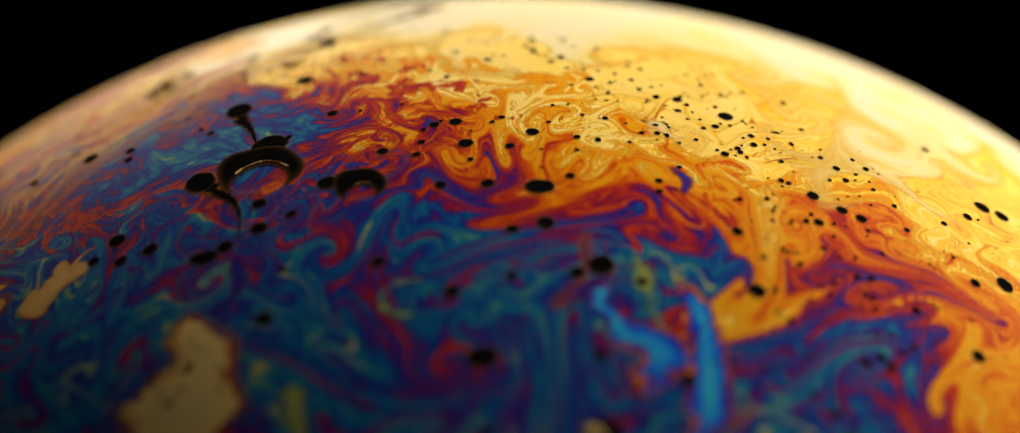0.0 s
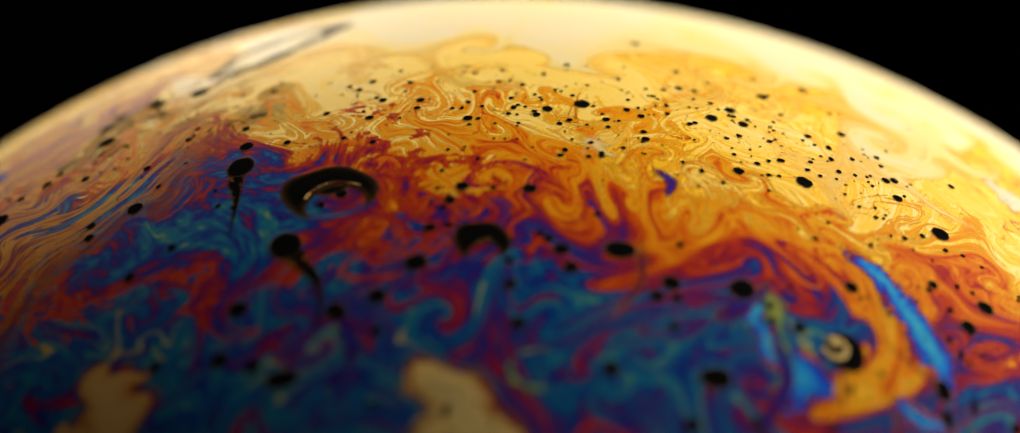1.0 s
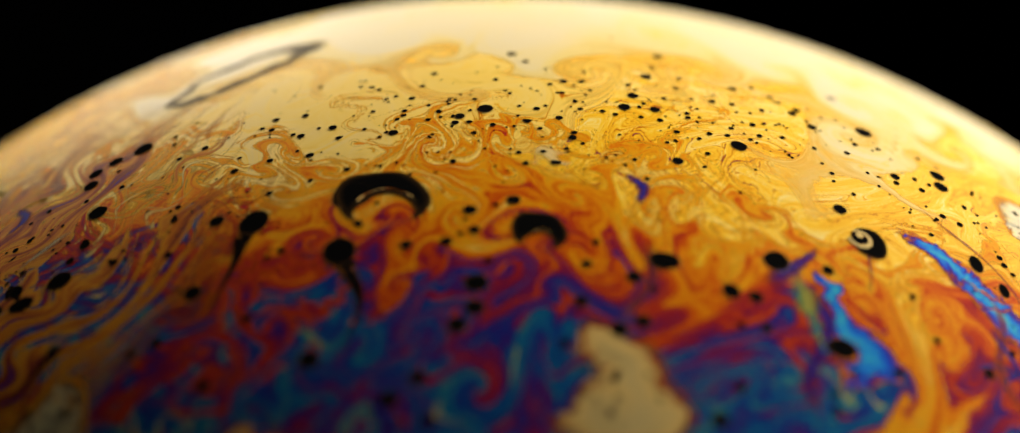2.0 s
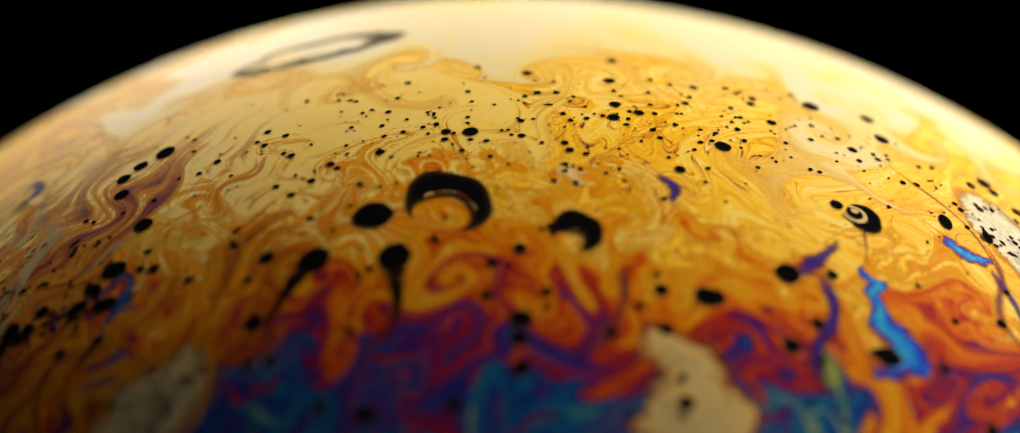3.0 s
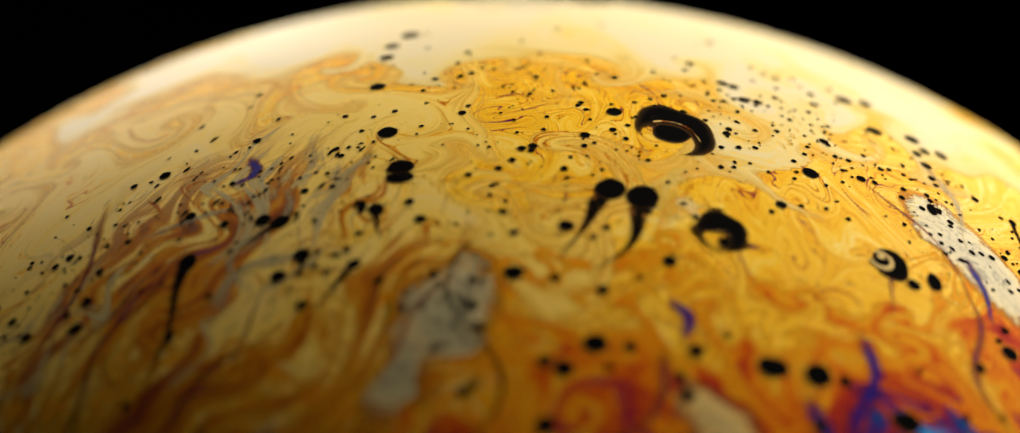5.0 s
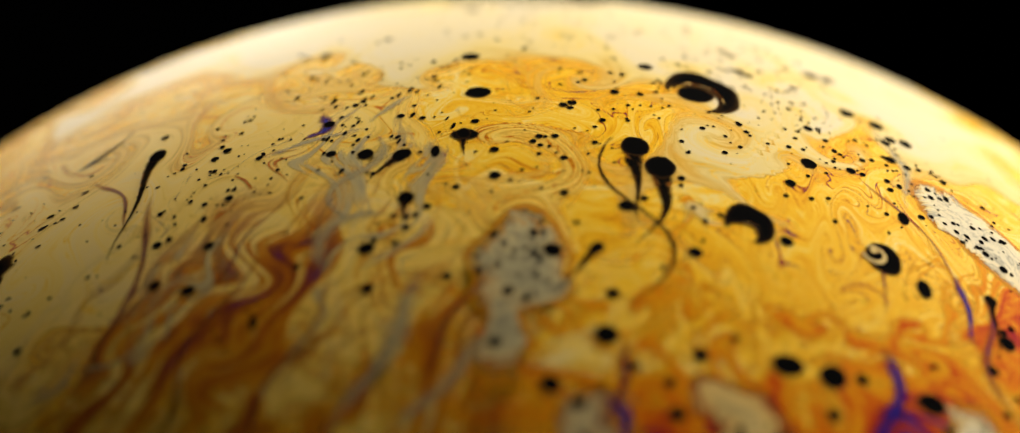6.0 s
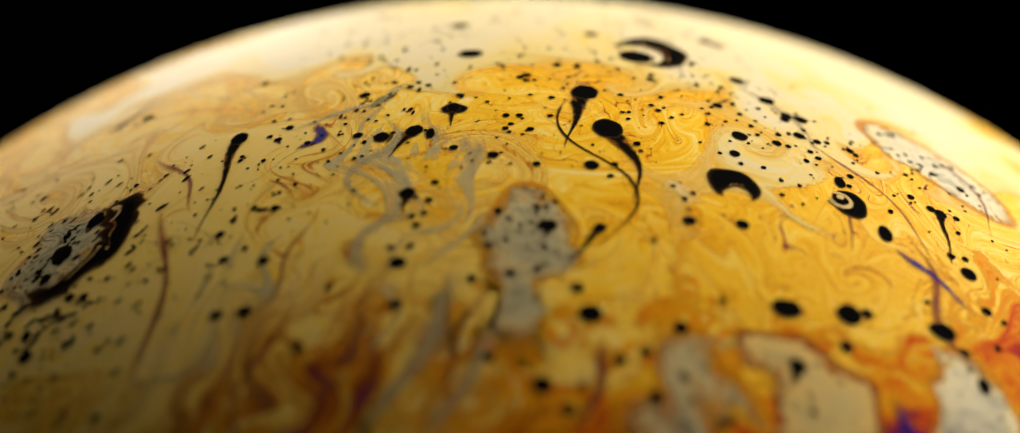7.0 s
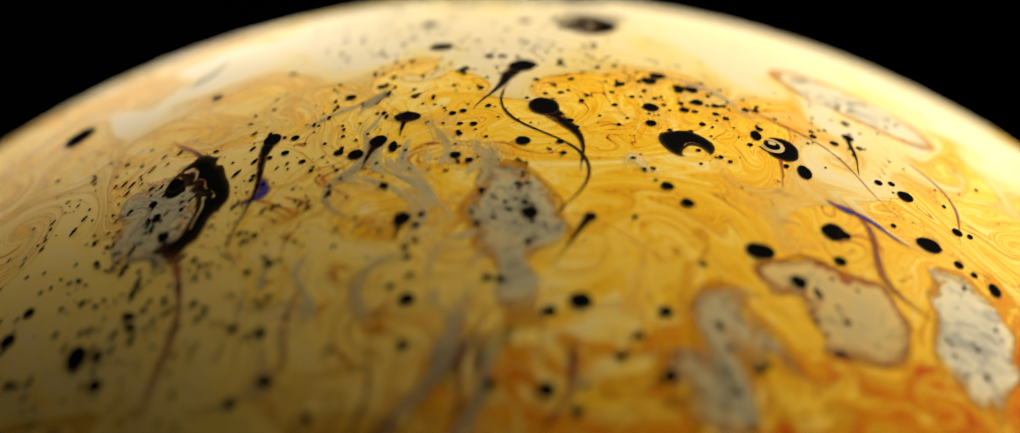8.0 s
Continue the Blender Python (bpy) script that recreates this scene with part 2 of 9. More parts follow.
def piece(name, shape, mat, parent=None, label="", category="", group="", kind="", flow=None):
    verts, faces, edge = shape
    me = bpy.data.meshes.new(name)
    me.from_pydata(verts, [], faces)
    me.attributes.new("edge", "FLOAT", "POINT").data.foreach_set("value", edge)
    if flow is None:
        flow = np.degrees(np.asarray(verts) / R) * (1, 1, 0)
    me.attributes.new("flow", "FLOAT_VECTOR", "POINT").data.foreach_set("vector", np.asarray(flow, float).ravel())
    me.materials.append(mat)
    me.polygons.foreach_set("use_smooth", [True] * len(faces))
    ob = new(name, me)
    ob.parent = parent
    return tagged(ob, label, category, group, kind)


def folded(name, w, h, lift, outline, mat, seed, eddies, parent=None, label="", category="", group="", rings=36, around=84):
    """A patch of film up to w by h degrees, whose outline (how deep inside it a place lies, rim at nought) has been folded by a few eddies: how many, how wide, how far turned."""
    rng = np.random.RandomState(seed)
    s, a = np.meshgrid(np.arange(1, rings + 1) / rings, np.arange(around) * 2 * math.pi / around, indexing="ij")
    x = np.append(0.0, (0.5 * w * s * np.cos(a)).ravel())
    y = np.append(0.0, (0.5 * h * s * np.sin(a)).ravel())
    verts = [on_sphere(p, q, R * lift) for p, q in zip(x, y)]
    faces = [(0, 1 + j, 1 + (j + 1) % around) for j in range(around)]
    for i in range(rings - 1):
        p, q = 1 + i * around, 1 + (i + 1) * around
        faces += [(p + j, q + j, q + (j + 1) % around, p + (j + 1) % around) for j in range(around)]
    for count, wide, turn in eddies:
        spots = [(rng.uniform(-0.4, 0.4) * w, rng.uniform(-0.4, 0.4) * h, rng.uniform(0.5, 1.0) * turn * rng.choice((-1, 1))) for _ in range(count)]
        for _ in range(10):
            u, v = np.zeros_like(x), np.zeros_like(x)
            for cx, cy, k in spots:
                g = k / 10 * np.exp(-((x - cx) ** 2 + (y - cy) ** 2) / (2 * wide * wide))
                u, v = u + g * (y - cy), v - g * (x - cx)
            x, y = x + u, y + v
    depth = outline(x, y)
    depth = np.where(depth < 0, depth * 3, depth)
    faces = [f for f in faces if max(depth[i] for i in f) > -0.25]
    return piece(name, (verts, faces, depth), mat, parent, label, category, group, "", np.stack((x, y, np.zeros_like(x)), 1))


def oval(w, h, x0=0.0, y0=0.0):
    return lambda x, y: 1 - np.hypot((x - x0) / (0.5 * w), (y - y0) / (0.5 * h))


def bitten(w, h, bw, bh, bx, by):
    """An oval with an oval bite out of it, as deep as 0.3 at the middle of its arm."""
    return lambda x, y: np.minimum(oval(w, h)(x, y), -oval(bw, bh, bx, by)(x, y) * bw / w)


def fringed(name, stops, noise=0.25, scale=260.0, soft=(0.0, 0.25), clear=1.0, gloss=0.32, warped=0.004, second=None, shine=0.006):
    """Film whose colour runs from its rim to its middle, as its thickness does."""
    m, nt = material(name)
    co = vmath(nt, "SCALE", flow_of(nt), 0.00087)
    co = vmath(nt, "ADD", co, vmath(nt, "SCALE", put(nt, "ShaderNodeCombineXYZ", {0: put(nt, "ShaderNodeObjectInfo").outputs["Random"]}).outputs[0], 3.0))
    p = warp(nt, warp(nt, co, scale * 0.5, warped * 3), scale * 1.6, warped * 1.5, 2.0)
    n = centred(nt, fog(nt, p, scale, 3.0, 0.6).outputs[0], 2.5)
    e = put(nt, "ShaderNodeAttribute", attribute_name="edge").outputs["Fac"]
    t = maths(nt, "ADD", e, maths(nt, "MULTIPLY", n, noise))
    col = ramp(nt, t, stops).outputs[0]
    if second:
        k = put(nt, "ShaderNodeMapRange", {0: fog(nt, p, scale * 1.1, 3.0, 0.65).outputs[0], 1: 0.48, 2: 0.62}).outputs[0]
        col = put(nt, "ShaderNodeMix", {0: k, 6: col, 7: (*second, 1)}, data_type="RGBA").outputs[2]
    a = maths(nt, "ADD", e, maths(nt, "MULTIPLY", n, 0.3 * noise))
    a = put(nt, "ShaderNodeMapRange", {0: a, 1: soft[0], 2: soft[1], 4: clear}, interpolation_type="SMOOTHSTEP").outputs[0]
    wet(nt, col, a, None, gloss, shine)
    return m


BROWN = (0.10, 0.045, 0.012)
M_BLACK = fringed("black_film", [(0.0, BROWN), (0.10, (0.02, 0.012, 0.006)), (0.2, BLACK)], 0.03, 900, (-0.01, 0.07), 1.0, 0.6, 0.004, None, 0.0)
M_HALO = fringed("pale_halo_film", [(0.0, (0.5, 0.16, 0.01)), (0.10, GOLD), (0.22, CREAM)], 0.15, 500, (0.0, 0.35), 0.08)
M_CREAM = fringed("cream_film", [(0.0, ORANGE), (0.05, RED), (0.09, OCHRE), (0.18, (0.74, 0.50, 0.16)), (0.6, (0.60, 0.45, 0.18))], 0.42, 300, (-0.03, 0.12), 0.96, 0.32, 0.007, (0.40, 0.29, 0.11))
M_SILVER = fringed("silver_film", [(0.0, GOLD), (0.06, (0.45, 0.14, 0.02)), (0.12, OCHRE), (0.22, (0.66, 0.50, 0.22)), (0.4, (0.55, 0.46, 0.235)), (0.7, (0.47, 0.41, 0.225))], 0.55, 420, (-0.04, 0.22), 0.9, 0.32, 0.007, (0.20, 0.18, 0.115))
M_WHITE = fringed("white_film", [(0.0, GOLD), (0.05, RED), (0.10, CREAM), (0.2, (0.84, 0.72, 0.44)), (0.7, (0.74, 0.66, 0.45))], 0.4, 380, (-0.03, 0.16), 0.9, 0.32, 0.007, (0.42, 0.39, 0.29))
M_STREAK = fringed("silver_streak_film", [(0.2, YELLOW), (0.35, CREAM), (0.6, (0.62, 0.50, 0.28)), (1.0, (0.46, 0.41, 0.25))], 1.3, 330, (0.3, 1.1), 0.62, 0.32, 0.008, (0.34, 0.31, 0.21))
M_BLUE = fringed("blue_film", [(0.20, ORANGE), (0.27, RED), (0.33, PURPLE), (0.40, VIOLET), (0.46, (0.010, 0.035, 0.48)), (0.62, (0.010, 0.12, 0.58)), (0.85, (0.014, 0.26, 0.62)), (1.0, (0.04, 0.38, 0.50))], 0.7, 420, (0.15, 0.27), 1.0, 0.32, 0.006)
M_PURPLE = fringed("purple_film", [(0.15, ORANGE), (0.35, RED), (0.55, PURPLE), (0.8, VIOLET), (1.0, BLUE)], 0.45, 420, (0.12, 0.7), 0.8, 0.32, 0.005)
M_RED = fringed("red_film", [(0.1, GOLD), (0.4, ORANGE), (0.85, RED), (1.0, PURPLE)], 0.4, 520, (0.1, 0.95), 0.7, 0.32, 0.005)
M_BROWN = fringed("brown_film", [(0.1, GOLD), (0.5, ORANGE), (1.0, (0.40, 0.10, 0.012))], 1.0, 420, (0.1, 1.1), 0.55, 0.32, 0.006)
M_TEAL = fringed("green_film", [(0.2, BLUE), (0.32, AZURE), (0.5, TEAL), (0.75, GREEN), (1.0, (0.36, 0.36, 0.07))], 1.1, 300, (0.25, 0.8), 0.75, 0.32, 0.008)
M_TAN = fringed("tan_film", [(0.0, RED), (0.10, ORANGE), (0.2, OCHRE), (0.6, (0.62, 0.36, 0.11))], 0.3, 240, (0.02, 0.12), 1.0, 0.32, 0.006)
M_SMOKE = fringed("smoky_film", [(0.2, OCHRE), (0.5, (0.16, 0.12, 0.06)), (0.9, (0.03, 0.025, 0.018))], 0.8, 300, (0.2, 0.75), 0.8, 0.5, 0.006)
M_GREY = fringed("grey_film", [(0.02, YELLOW), (0.10, (0.34, 0.10, 0.016)), (0.2, OCHRE), (0.4, (0.60, 0.48, 0.23)), (1.0, (0.47, 0.40, 0.21))], 1.1, 520, (0.05, 0.9), 0.55, 0.32, 0.009, (0.33, 0.29, 0.19))
M_WISP = fringed("cream_wisp_film", [(0.0, GOLD), (0.2, YELLOW), (0.4, CREAM), (0.8, (0.90, 0.70, 0.30))], 0.9, 260, (0.1, 0.9), 0.7, 0.32, 0.008)
M_FRINGE = fringed("fringe_film", [(0.02, GOLD), (0.08, ORANGE), (0.14, RED), (0.2, PURPLE)], 0.10, 300, (0.0, 0.18), 0.6, 0.32, 0.010)
M_GILT = fringed("gilt_fringe_film", [(0.02, YELLOW), (0.1, GOLD), (0.2, ORANGE)], 0.10, 300, (0.0, 0.14), 0.6, 0.32, 0.010)
M_TAIL = fringed("dark_tail_film", [(0.0, ORANGE), (0.3, BROWN), (0.6, BLACK)], 0.8, 700, (0.0, 0.5), 0.95, 0.6, 0.003, None, 0.0)


# ---- the room: black walls, a dark table ----
def slab(x0, y0, z0, x1, y1, z1, bevel=0.0):
    bm = bmesh.new()
    bmesh.ops.create_cube(bm, size=1, matrix=Matrix.LocRotScale(((x0 + x1) / 2, (y0 + y1) / 2, (z0 + z1) / 2), None, (x1 - x0, y1 - y0, z1 - z0)))
    if bevel:
        bmesh.ops.bevel(bm, geom=bm.edges[:], offset=bevel, segments=2, affect="EDGES")
    return bm


velvet = plain("black_velvet", (0.004, 0.004, 0.004), 0.95, 900)
for name, box in (("floor", (-1.3, -1.3, -0.80, 1.3, 1.3, -0.74)), ("ceiling", (-1.3, -1.3, 1.50, 1.3, 1.3, 1.56)),
                  ("wall_north", (-1.3, 1.3, -0.80, 1.3, 1.36, 1.56)), ("wall_south", (-1.3, -1.36, -0.80, 1.3, -1.3, 1.56)),
                  ("wall_east", (1.3, -1.36, -0.80, 1.36, 1.36, 1.56)), ("wall_west", (-1.36, -1.36, -0.80, -1.3, 1.36, 1.56))):
    ob = part(name, slab(*box), velvet)
    tagged(ob, "", "", "", "structure")
table = part("table", slab(-0.6, -0.4, -0.03, 0.6, 0.4, 0.0, 0.004), plain("black_board", (0.008, 0.008, 0.008), 0.4, 500))
tagged(table, "black table board under the soap bubble", "table")
for x in (-0.55, 0.55):
    for y in (-0.35, 0.35):
        part("leg", slab(x - 0.025, y - 0.025, -0.74, x + 0.025, y + 0.025, -0.0305, 0.003), velvet, table)

# ---- the bubble ----
MEDIUM, SMALL, TINY = ((120, 4.2, 1.4), (420, 2.3, 2.6)), ((1300, 1.25, 4.2),), ((3600, 0.62, 4.6),)
base = skin("soap_bubble", R, [0.02] + [0.18 * i for i in range(1, 306)] + [55 + 2.5 * i for i in range(1, 50)] + [179.8], 1300, film_base(),
            (currents(11, *MEDIUM), currents(12, *SMALL), currents(13, *TINY), currents(14, (300, 3.0, 1.2))))
tagged(base, "golden soap bubble with cream and yellow swirling film", "soap bubble")
curtain = skin("thick_film", R * 1.00012, [0.02] + [0.2 * i for i in range(1, 281)], 1100, film_thick("thick_film_blue", -42.0, 10.0),
               (currents(61, (120, 4.2, 0.8), (420, 2.3, 2.0)), currents(22, *SMALL), currents(23, *TINY), currents(24, (300, 3.0, 1.2))), lambda x, y: -(0.6 * y + 0.4 * np.hypot(x, y)), -50.0)
tagged(curtain, "thick blue and purple soap film sinking down the bubble", "soap film")
swirl = skin("violet_film", R * 1.00014, [0.02] + [0.2 * i for i in range(1, 116)], 520, film_thick("thick_film_violet", -0.03, 0.95, 0.12),
             (currents(71, (60, 3.2, 1.6), (200, 1.8, 2.2)), currents(72, (700, 0.9, 4.0))), lambda x, y: 1 - np.hypot(x / 14.0, y / 6.8), -0.75)
tagged(swirl, "violet and blue tongue of thick film stretched over gold", "soap film")
# thin film at the top; its pale tints also hold the lamp's broad reflection
crown = skin("crown_film", R * 1.00016, [0.02] + [0.36 * i for i in range(1, 151)], 600, film_pale("crown_film", -45.0, 16.0, 0.7, 0.8, ((0.78, 0.60, 0.21), (0.76, 0.63, 0.35), (0.72, 0.63, 0.44))),
             (currents(31, (60, 6.0, 2.0)), currents(32, *MEDIUM), currents(33, *SMALL)), lambda x, y: -np.hypot(x, y), -49.0)
tagged(crown, "pale cream film round the top of the bubble", "soap film")
pale = skin("pale_film", R * 1.00008, [0.02] + [0.3 * i for i in range(1, 96)], 400, film_pale("pale_film", -17.0, 15.0, 1.6, 0.62, ((0.88, 0.59, 0.10), (0.88, 0.62, 0.145), (0.83, 0.61, 0.21))),
            (currents(41, *MEDIUM), currents(42, *SMALL)), lambda x, y: -np.hypot(x, y), -21.0)
tagged(pale, "thin pale film spreading over the bubble", "soap film")
threads = skin("streaked_film", R * 1.00022, [0.02] + [0.2 * i for i in range(1, 96)], 420, film_streaks("brown_streaked_film", 0.60, 0.17),
               (currents(51, (220, 2.2, 1.2)), currents(52, (900, 1.0, 1.6))), lambda x, y: 1 - np.hypot(x / 13.0, y / 17.0), 0.04)
tagged(threads, "brown and violet threads drawn out in the film", "soap film")
veil = skin("silver_veil", R * 1.00026, [0.02] + [0.2 * i for i in range(1, 96)], 420, film_streaks("grey_streaked_film", 0.38, 0.27),
            (currents(56, (220, 2.2, 1.4)), currents(57, (900, 1.0, 2.0))), lambda x, y: 1 - np.hypot(x / 10.0, y / 14.0), 0.04)
tagged(veil, "silver and cream streaks drawn out in the thin film", "soap film")
rng = random.Random(7)
for i in range(26):
    r, w = rng.uniform(18, 36), rng.uniform(0, 360)
    x, y = r * math.cos(radians(w)), r * math.sin(radians(w))
    kind, mat = (("green_streak", M_TEAL), ("green_streak", M_TEAL), ("orange_streak", M_BROWN), ("purple_streak", M_PURPLE))[i % 4]
    piece(kind, lick(rng.uniform(2.5, 7), rng.uniform(0.9, 2.0), rng.uniform(0.2, 0.8), rng.uniform(-160, 160), 1.00018, 35, (x, y), rng.uniform(0, 360), True, 36, 0.6), mat, curtain)

SPOTS = "black spots drifting on the bubble"


def spot(w, h=1.0, seed=0):
    """A hole-like spot of black film, w degrees wide; the larger ones have a pale rim."""
    size = "pinprick" if w < 0.36 else "small round spot" if w < 0.75 else "large rounded spot"
    ob = piece("black_spot", blob(w, w * h, 1.00055, seed, 0.035 if w < 0.75 else 0.07, (0, 0), 20 if w < 0.5 else 28), M_BLACK,
               None, size + " of black film in the soap bubble", "soap film", SPOTS)
    if w > 0.45:
        piece("rim", blob(w * 1.4, w * h * 1.4, 1.0004, seed, 0.08), M_HALO, ob, "pale yellow rim")
    return ob


def drop(w, tail, bend, wave=0.0, h=1.25):
    """A black drop that runs out along its local x axis into a thin tail."""
    ob = piece("black_drop", blob(w * h, w, 1.00055, int(w * 100), 0.06), M_BLACK, None, "black film drop with a thin trailing tail", "soap film", "tailed black drops on the bubble")
    piece("tail", lick(tail, w * 0.95, 0.05, bend, 1.0005, wave, (0.12 * w, 0), 0, False, 40, 0.12, True), M_TAIL, ob, "thin dark tail")
    piece("rim", blob(w * h * 1.35, w * 1.35, 1.0004, 3, 0.08), M_HALO, ob, "pale yellow rim")
    return ob


def hook(w, h, bite, ragged=0.0):
    """A black crescent, w by h degrees; bite: the width, height and middle of the pale oval that it curls round."""
    bw, bh, bx, by = bite
    eddies = ((5, 0.2 * w, 0.35 + 0.9 * ragged), (16, 0.08 * w, 2.2 * ragged))
    ob = folded("black_crescent", 1.3 * w, 1.3 * h, 1.00055, bitten(w, h, *bite), M_BLACK, 8, eddies, None, "curled black crescent of the thinnest soap film", "soap film", "crescents of black film")
    folded("rim", 1.3 * w, 1.3 * h, 1.0004, lambda x, y: np.minimum(oval(1.2 * w, 1.16 * h)(x, y), 0.3 - oval(w, h)(x, y)), M_HALO, 8, eddies, ob, "pale yellow rim")
    folded("inner_arc", 1.2 * w, 1.2 * h, 1.0006, lambda x, y: 0.13 - np.abs(oval(1.2 * bw, 1.2 * bh, bx + 0.05 * w, by)(x, y)) * 2.6 - 0.5 * np.maximum(0, -x - 0.4 * y), M_CREAM, 8, eddies, ob, "thin pale arc in the black film")
    if ragged:
        folded("grey_swirl", 1.7 * w, 1.5 * h, 1.00045, oval(1.15 * w, 1.0 * h, -0.28 * w, -0.08 * h), M_SILVER, 9, ((9, 0.16 * w, 2.0), (14, 0.09 * w, 2.5)), ob, "grey marbled film inside the curl")
        for k, (x, y, d) in enumerate(((-0.22, 0.22, 0.9), (-0.30, -0.10, 0.5), (-0.12, -0.30, 0.6), (-0.42, 0.05, 0.45))):
            piece("inner_drop", blob(d, d * 1.3, 1.0006, 9 + k, 0.2, (x * w, y * h)), M_BLACK, ob)
    return ob


def ring_spot(w):
    ob = piece("ring_spot", blob(w, w * 1.15, 1.00055, 5, 0.05), M_BLACK, None, "black spot with a cream ring curled inside it", "soap film")
    piece("inner_ring", lick(1.5 * w, 0.17 * w, 0.10 * w, 300, 1.0007, 0, (0, -0.05 * w), 70), M_CREAM, ob, "cream curl")
    piece("inner_dot", blob(0.22 * w, 0.2 * w, 1.0007, 4, 0.1, (-0.24 * w, 0.2 * w)), M_CREAM, ob, "cream dot")
    piece("tail", lick(1.6 * w, 0.22 * w, 0.05, 25, 1.0005, 10, (-0.05 * w, -0.4 * w), -95, False), M_RED, ob, "reddish tail")
    return ob


def island(w, h, mat, look_of, seed=1, specks=0, wobble=0.08, tail=0.0, fringe=None, bite=None):
    m = min(w, h)
    eddies = ((6, 0.34 * m, 2.6 * wobble + 0.2), (14, 0.15 * m, 5.0 * wobble + 0.6))
    outline = bitten(w, h, *bite) if bite else oval(w, h)
    if tail:
        outline = lambda x, y: np.maximum(oval(w, h)(x, y), np.minimum(0.9 - np.abs(x + 0.05 * y) / (tail * w), np.minimum(-y / h, 1.05 + y / h)))
    ob = folded("film_island", 1.4 * w, (2.6 if tail else 1.4) * h, 1.0003, outline, mat, seed, eddies, None, look_of, "soap film", "pale islands in the film")
    if fringe:
        folded("fringe", 1.7 * w, (2.9 if tail else 1.7) * h, 1.00024, lambda x, y: np.minimum(outline(x / 1.12, y / 1.1) * 1.6, 0.16 - outline(x, y)), fringe, seed, eddies, ob, "gold and violet fringe")
    rng = random.Random(seed)
    for _ in range(specks):
        k, t = math.sqrt(rng.random()) * 0.40, rng.uniform(0, 6.28)
        d = rng.uniform(0.10, 0.36)
        piece("speck", blob(d, d * rng.uniform(0.8, 1.5), 1.00045, rng.randrange(99), 0.12, (k * w * math.cos(t), k * h * math.sin(t)), 14, (0.6, 0.9, 1.0)), M_BLACK, ob)
    return ob


def funnel(w, h, look_of):
    """A blue patch that hangs from a thin stem and widens downwards."""
    half = lambda y: 0.40 + 0.5 * w * np.clip((0.15 * h - y) / (0.6 * h), 0, 1) ** 1.4
    outline = lambda x, y: np.minimum(1 - np.abs(x) / half(y), np.minimum((y + 0.5 * h) / 0.8, (0.5 * h - y) / 0.8))
    return folded("blue_funnel", 1.4 * w, 1.3 * h, 1.00034, outline, M_BLUE, 5, ((6, 0.8, 1.0), (12, 0.45, 1.6)), None, look_of, "soap film", "streaks in the film")


def lens_smear(w, h):
    """A long smoky ring of film with a dark head."""
    ring = lambda x, y: 1.0 - np.abs(oval(0.8 * w, 0.62 * h)(x, y)) * 2.4 - 0.8 * np.maximum(0, -x / w)
    outline = lambda x, y: np.maximum(ring(x, y), oval(0.17 * w, 0.5 * h, 0.42 * w, 0.14 * h)(x, y))
    return folded("dark_smear", 1.2 * w, 1.5 * h, 1.00036, outline, M_SMOKE, 4, ((6, 0.7, 0.8), (12, 0.4, 1.0)), None, "smoky dark ring of film near the top of the bubble", "soap film", "streaks in the film")


def streak(mat, length, w0, w1, bend, wave, look_of, name="film_streak", cycles=1.0, phase=0.0, lift=1.00036):
    return piece(name, lick(length, 1.7 * w0, 1.7 * w1, bend, lift, wave, (0, 0), 0, True, 64, 0.35, False, cycles, phase, 4.5), mat, None, look_of, "soap film", "streaks in the film")


def specks(n, spread, seed, tall=1.0):
    rng = random.Random(seed)
    made = []
    for _ in range(n):
        d = rng.uniform(0.07, 0.2) if rng.random() < 0.8 else rng.uniform(0.2, 0.32)
        made.append(blob(d, d * rng.uniform(0.8, 1.3), 1.00048, rng.randrange(999), 0.1, (rng.gauss(0, spread), rng.gauss(0, spread * tall)), 12, (0.6, 0.9, 1.0)))
    return piece("film_specks", joined(made), M_BLACK, None, "scatter of tiny black specks in the film", "soap film", "", "stuff")


def dashes(n, spread, seed):
    """Tiny dark dashes, all drawn out along the local x axis."""
    rng = random.Random(seed)
    made = []
    for _ in range(n):
        d = rng.uniform(0.10, 0.24)
        made.append(blob(d * rng.uniform(1.2, 3.2), d, 1.00048, rng.randrange(999), 0.14, (rng.gauss(0, spread * 1.3), rng.gauss(0, spread)), 14, (0.6, 0.9, 1.0)))
    return piece("film_dashes", joined(made), M_BLACK, None, "scatter of dark dashes drawn out by the current", "soap film", "", "stuff")


def path(*n):
    """Rows of walk() every half second from pairs a, b."""
    return [(i * 0.25, on_film(n[i], n[i + 1])) for i in range(0, len(n), 2)]


def turned(*n):
    """Rows of walk() every half second from groups of three: a, b, twist."""
    return [(i / 6, on_film(n[i], n[i + 1], n[i + 2])) for i in range(0, len(n), 3)]


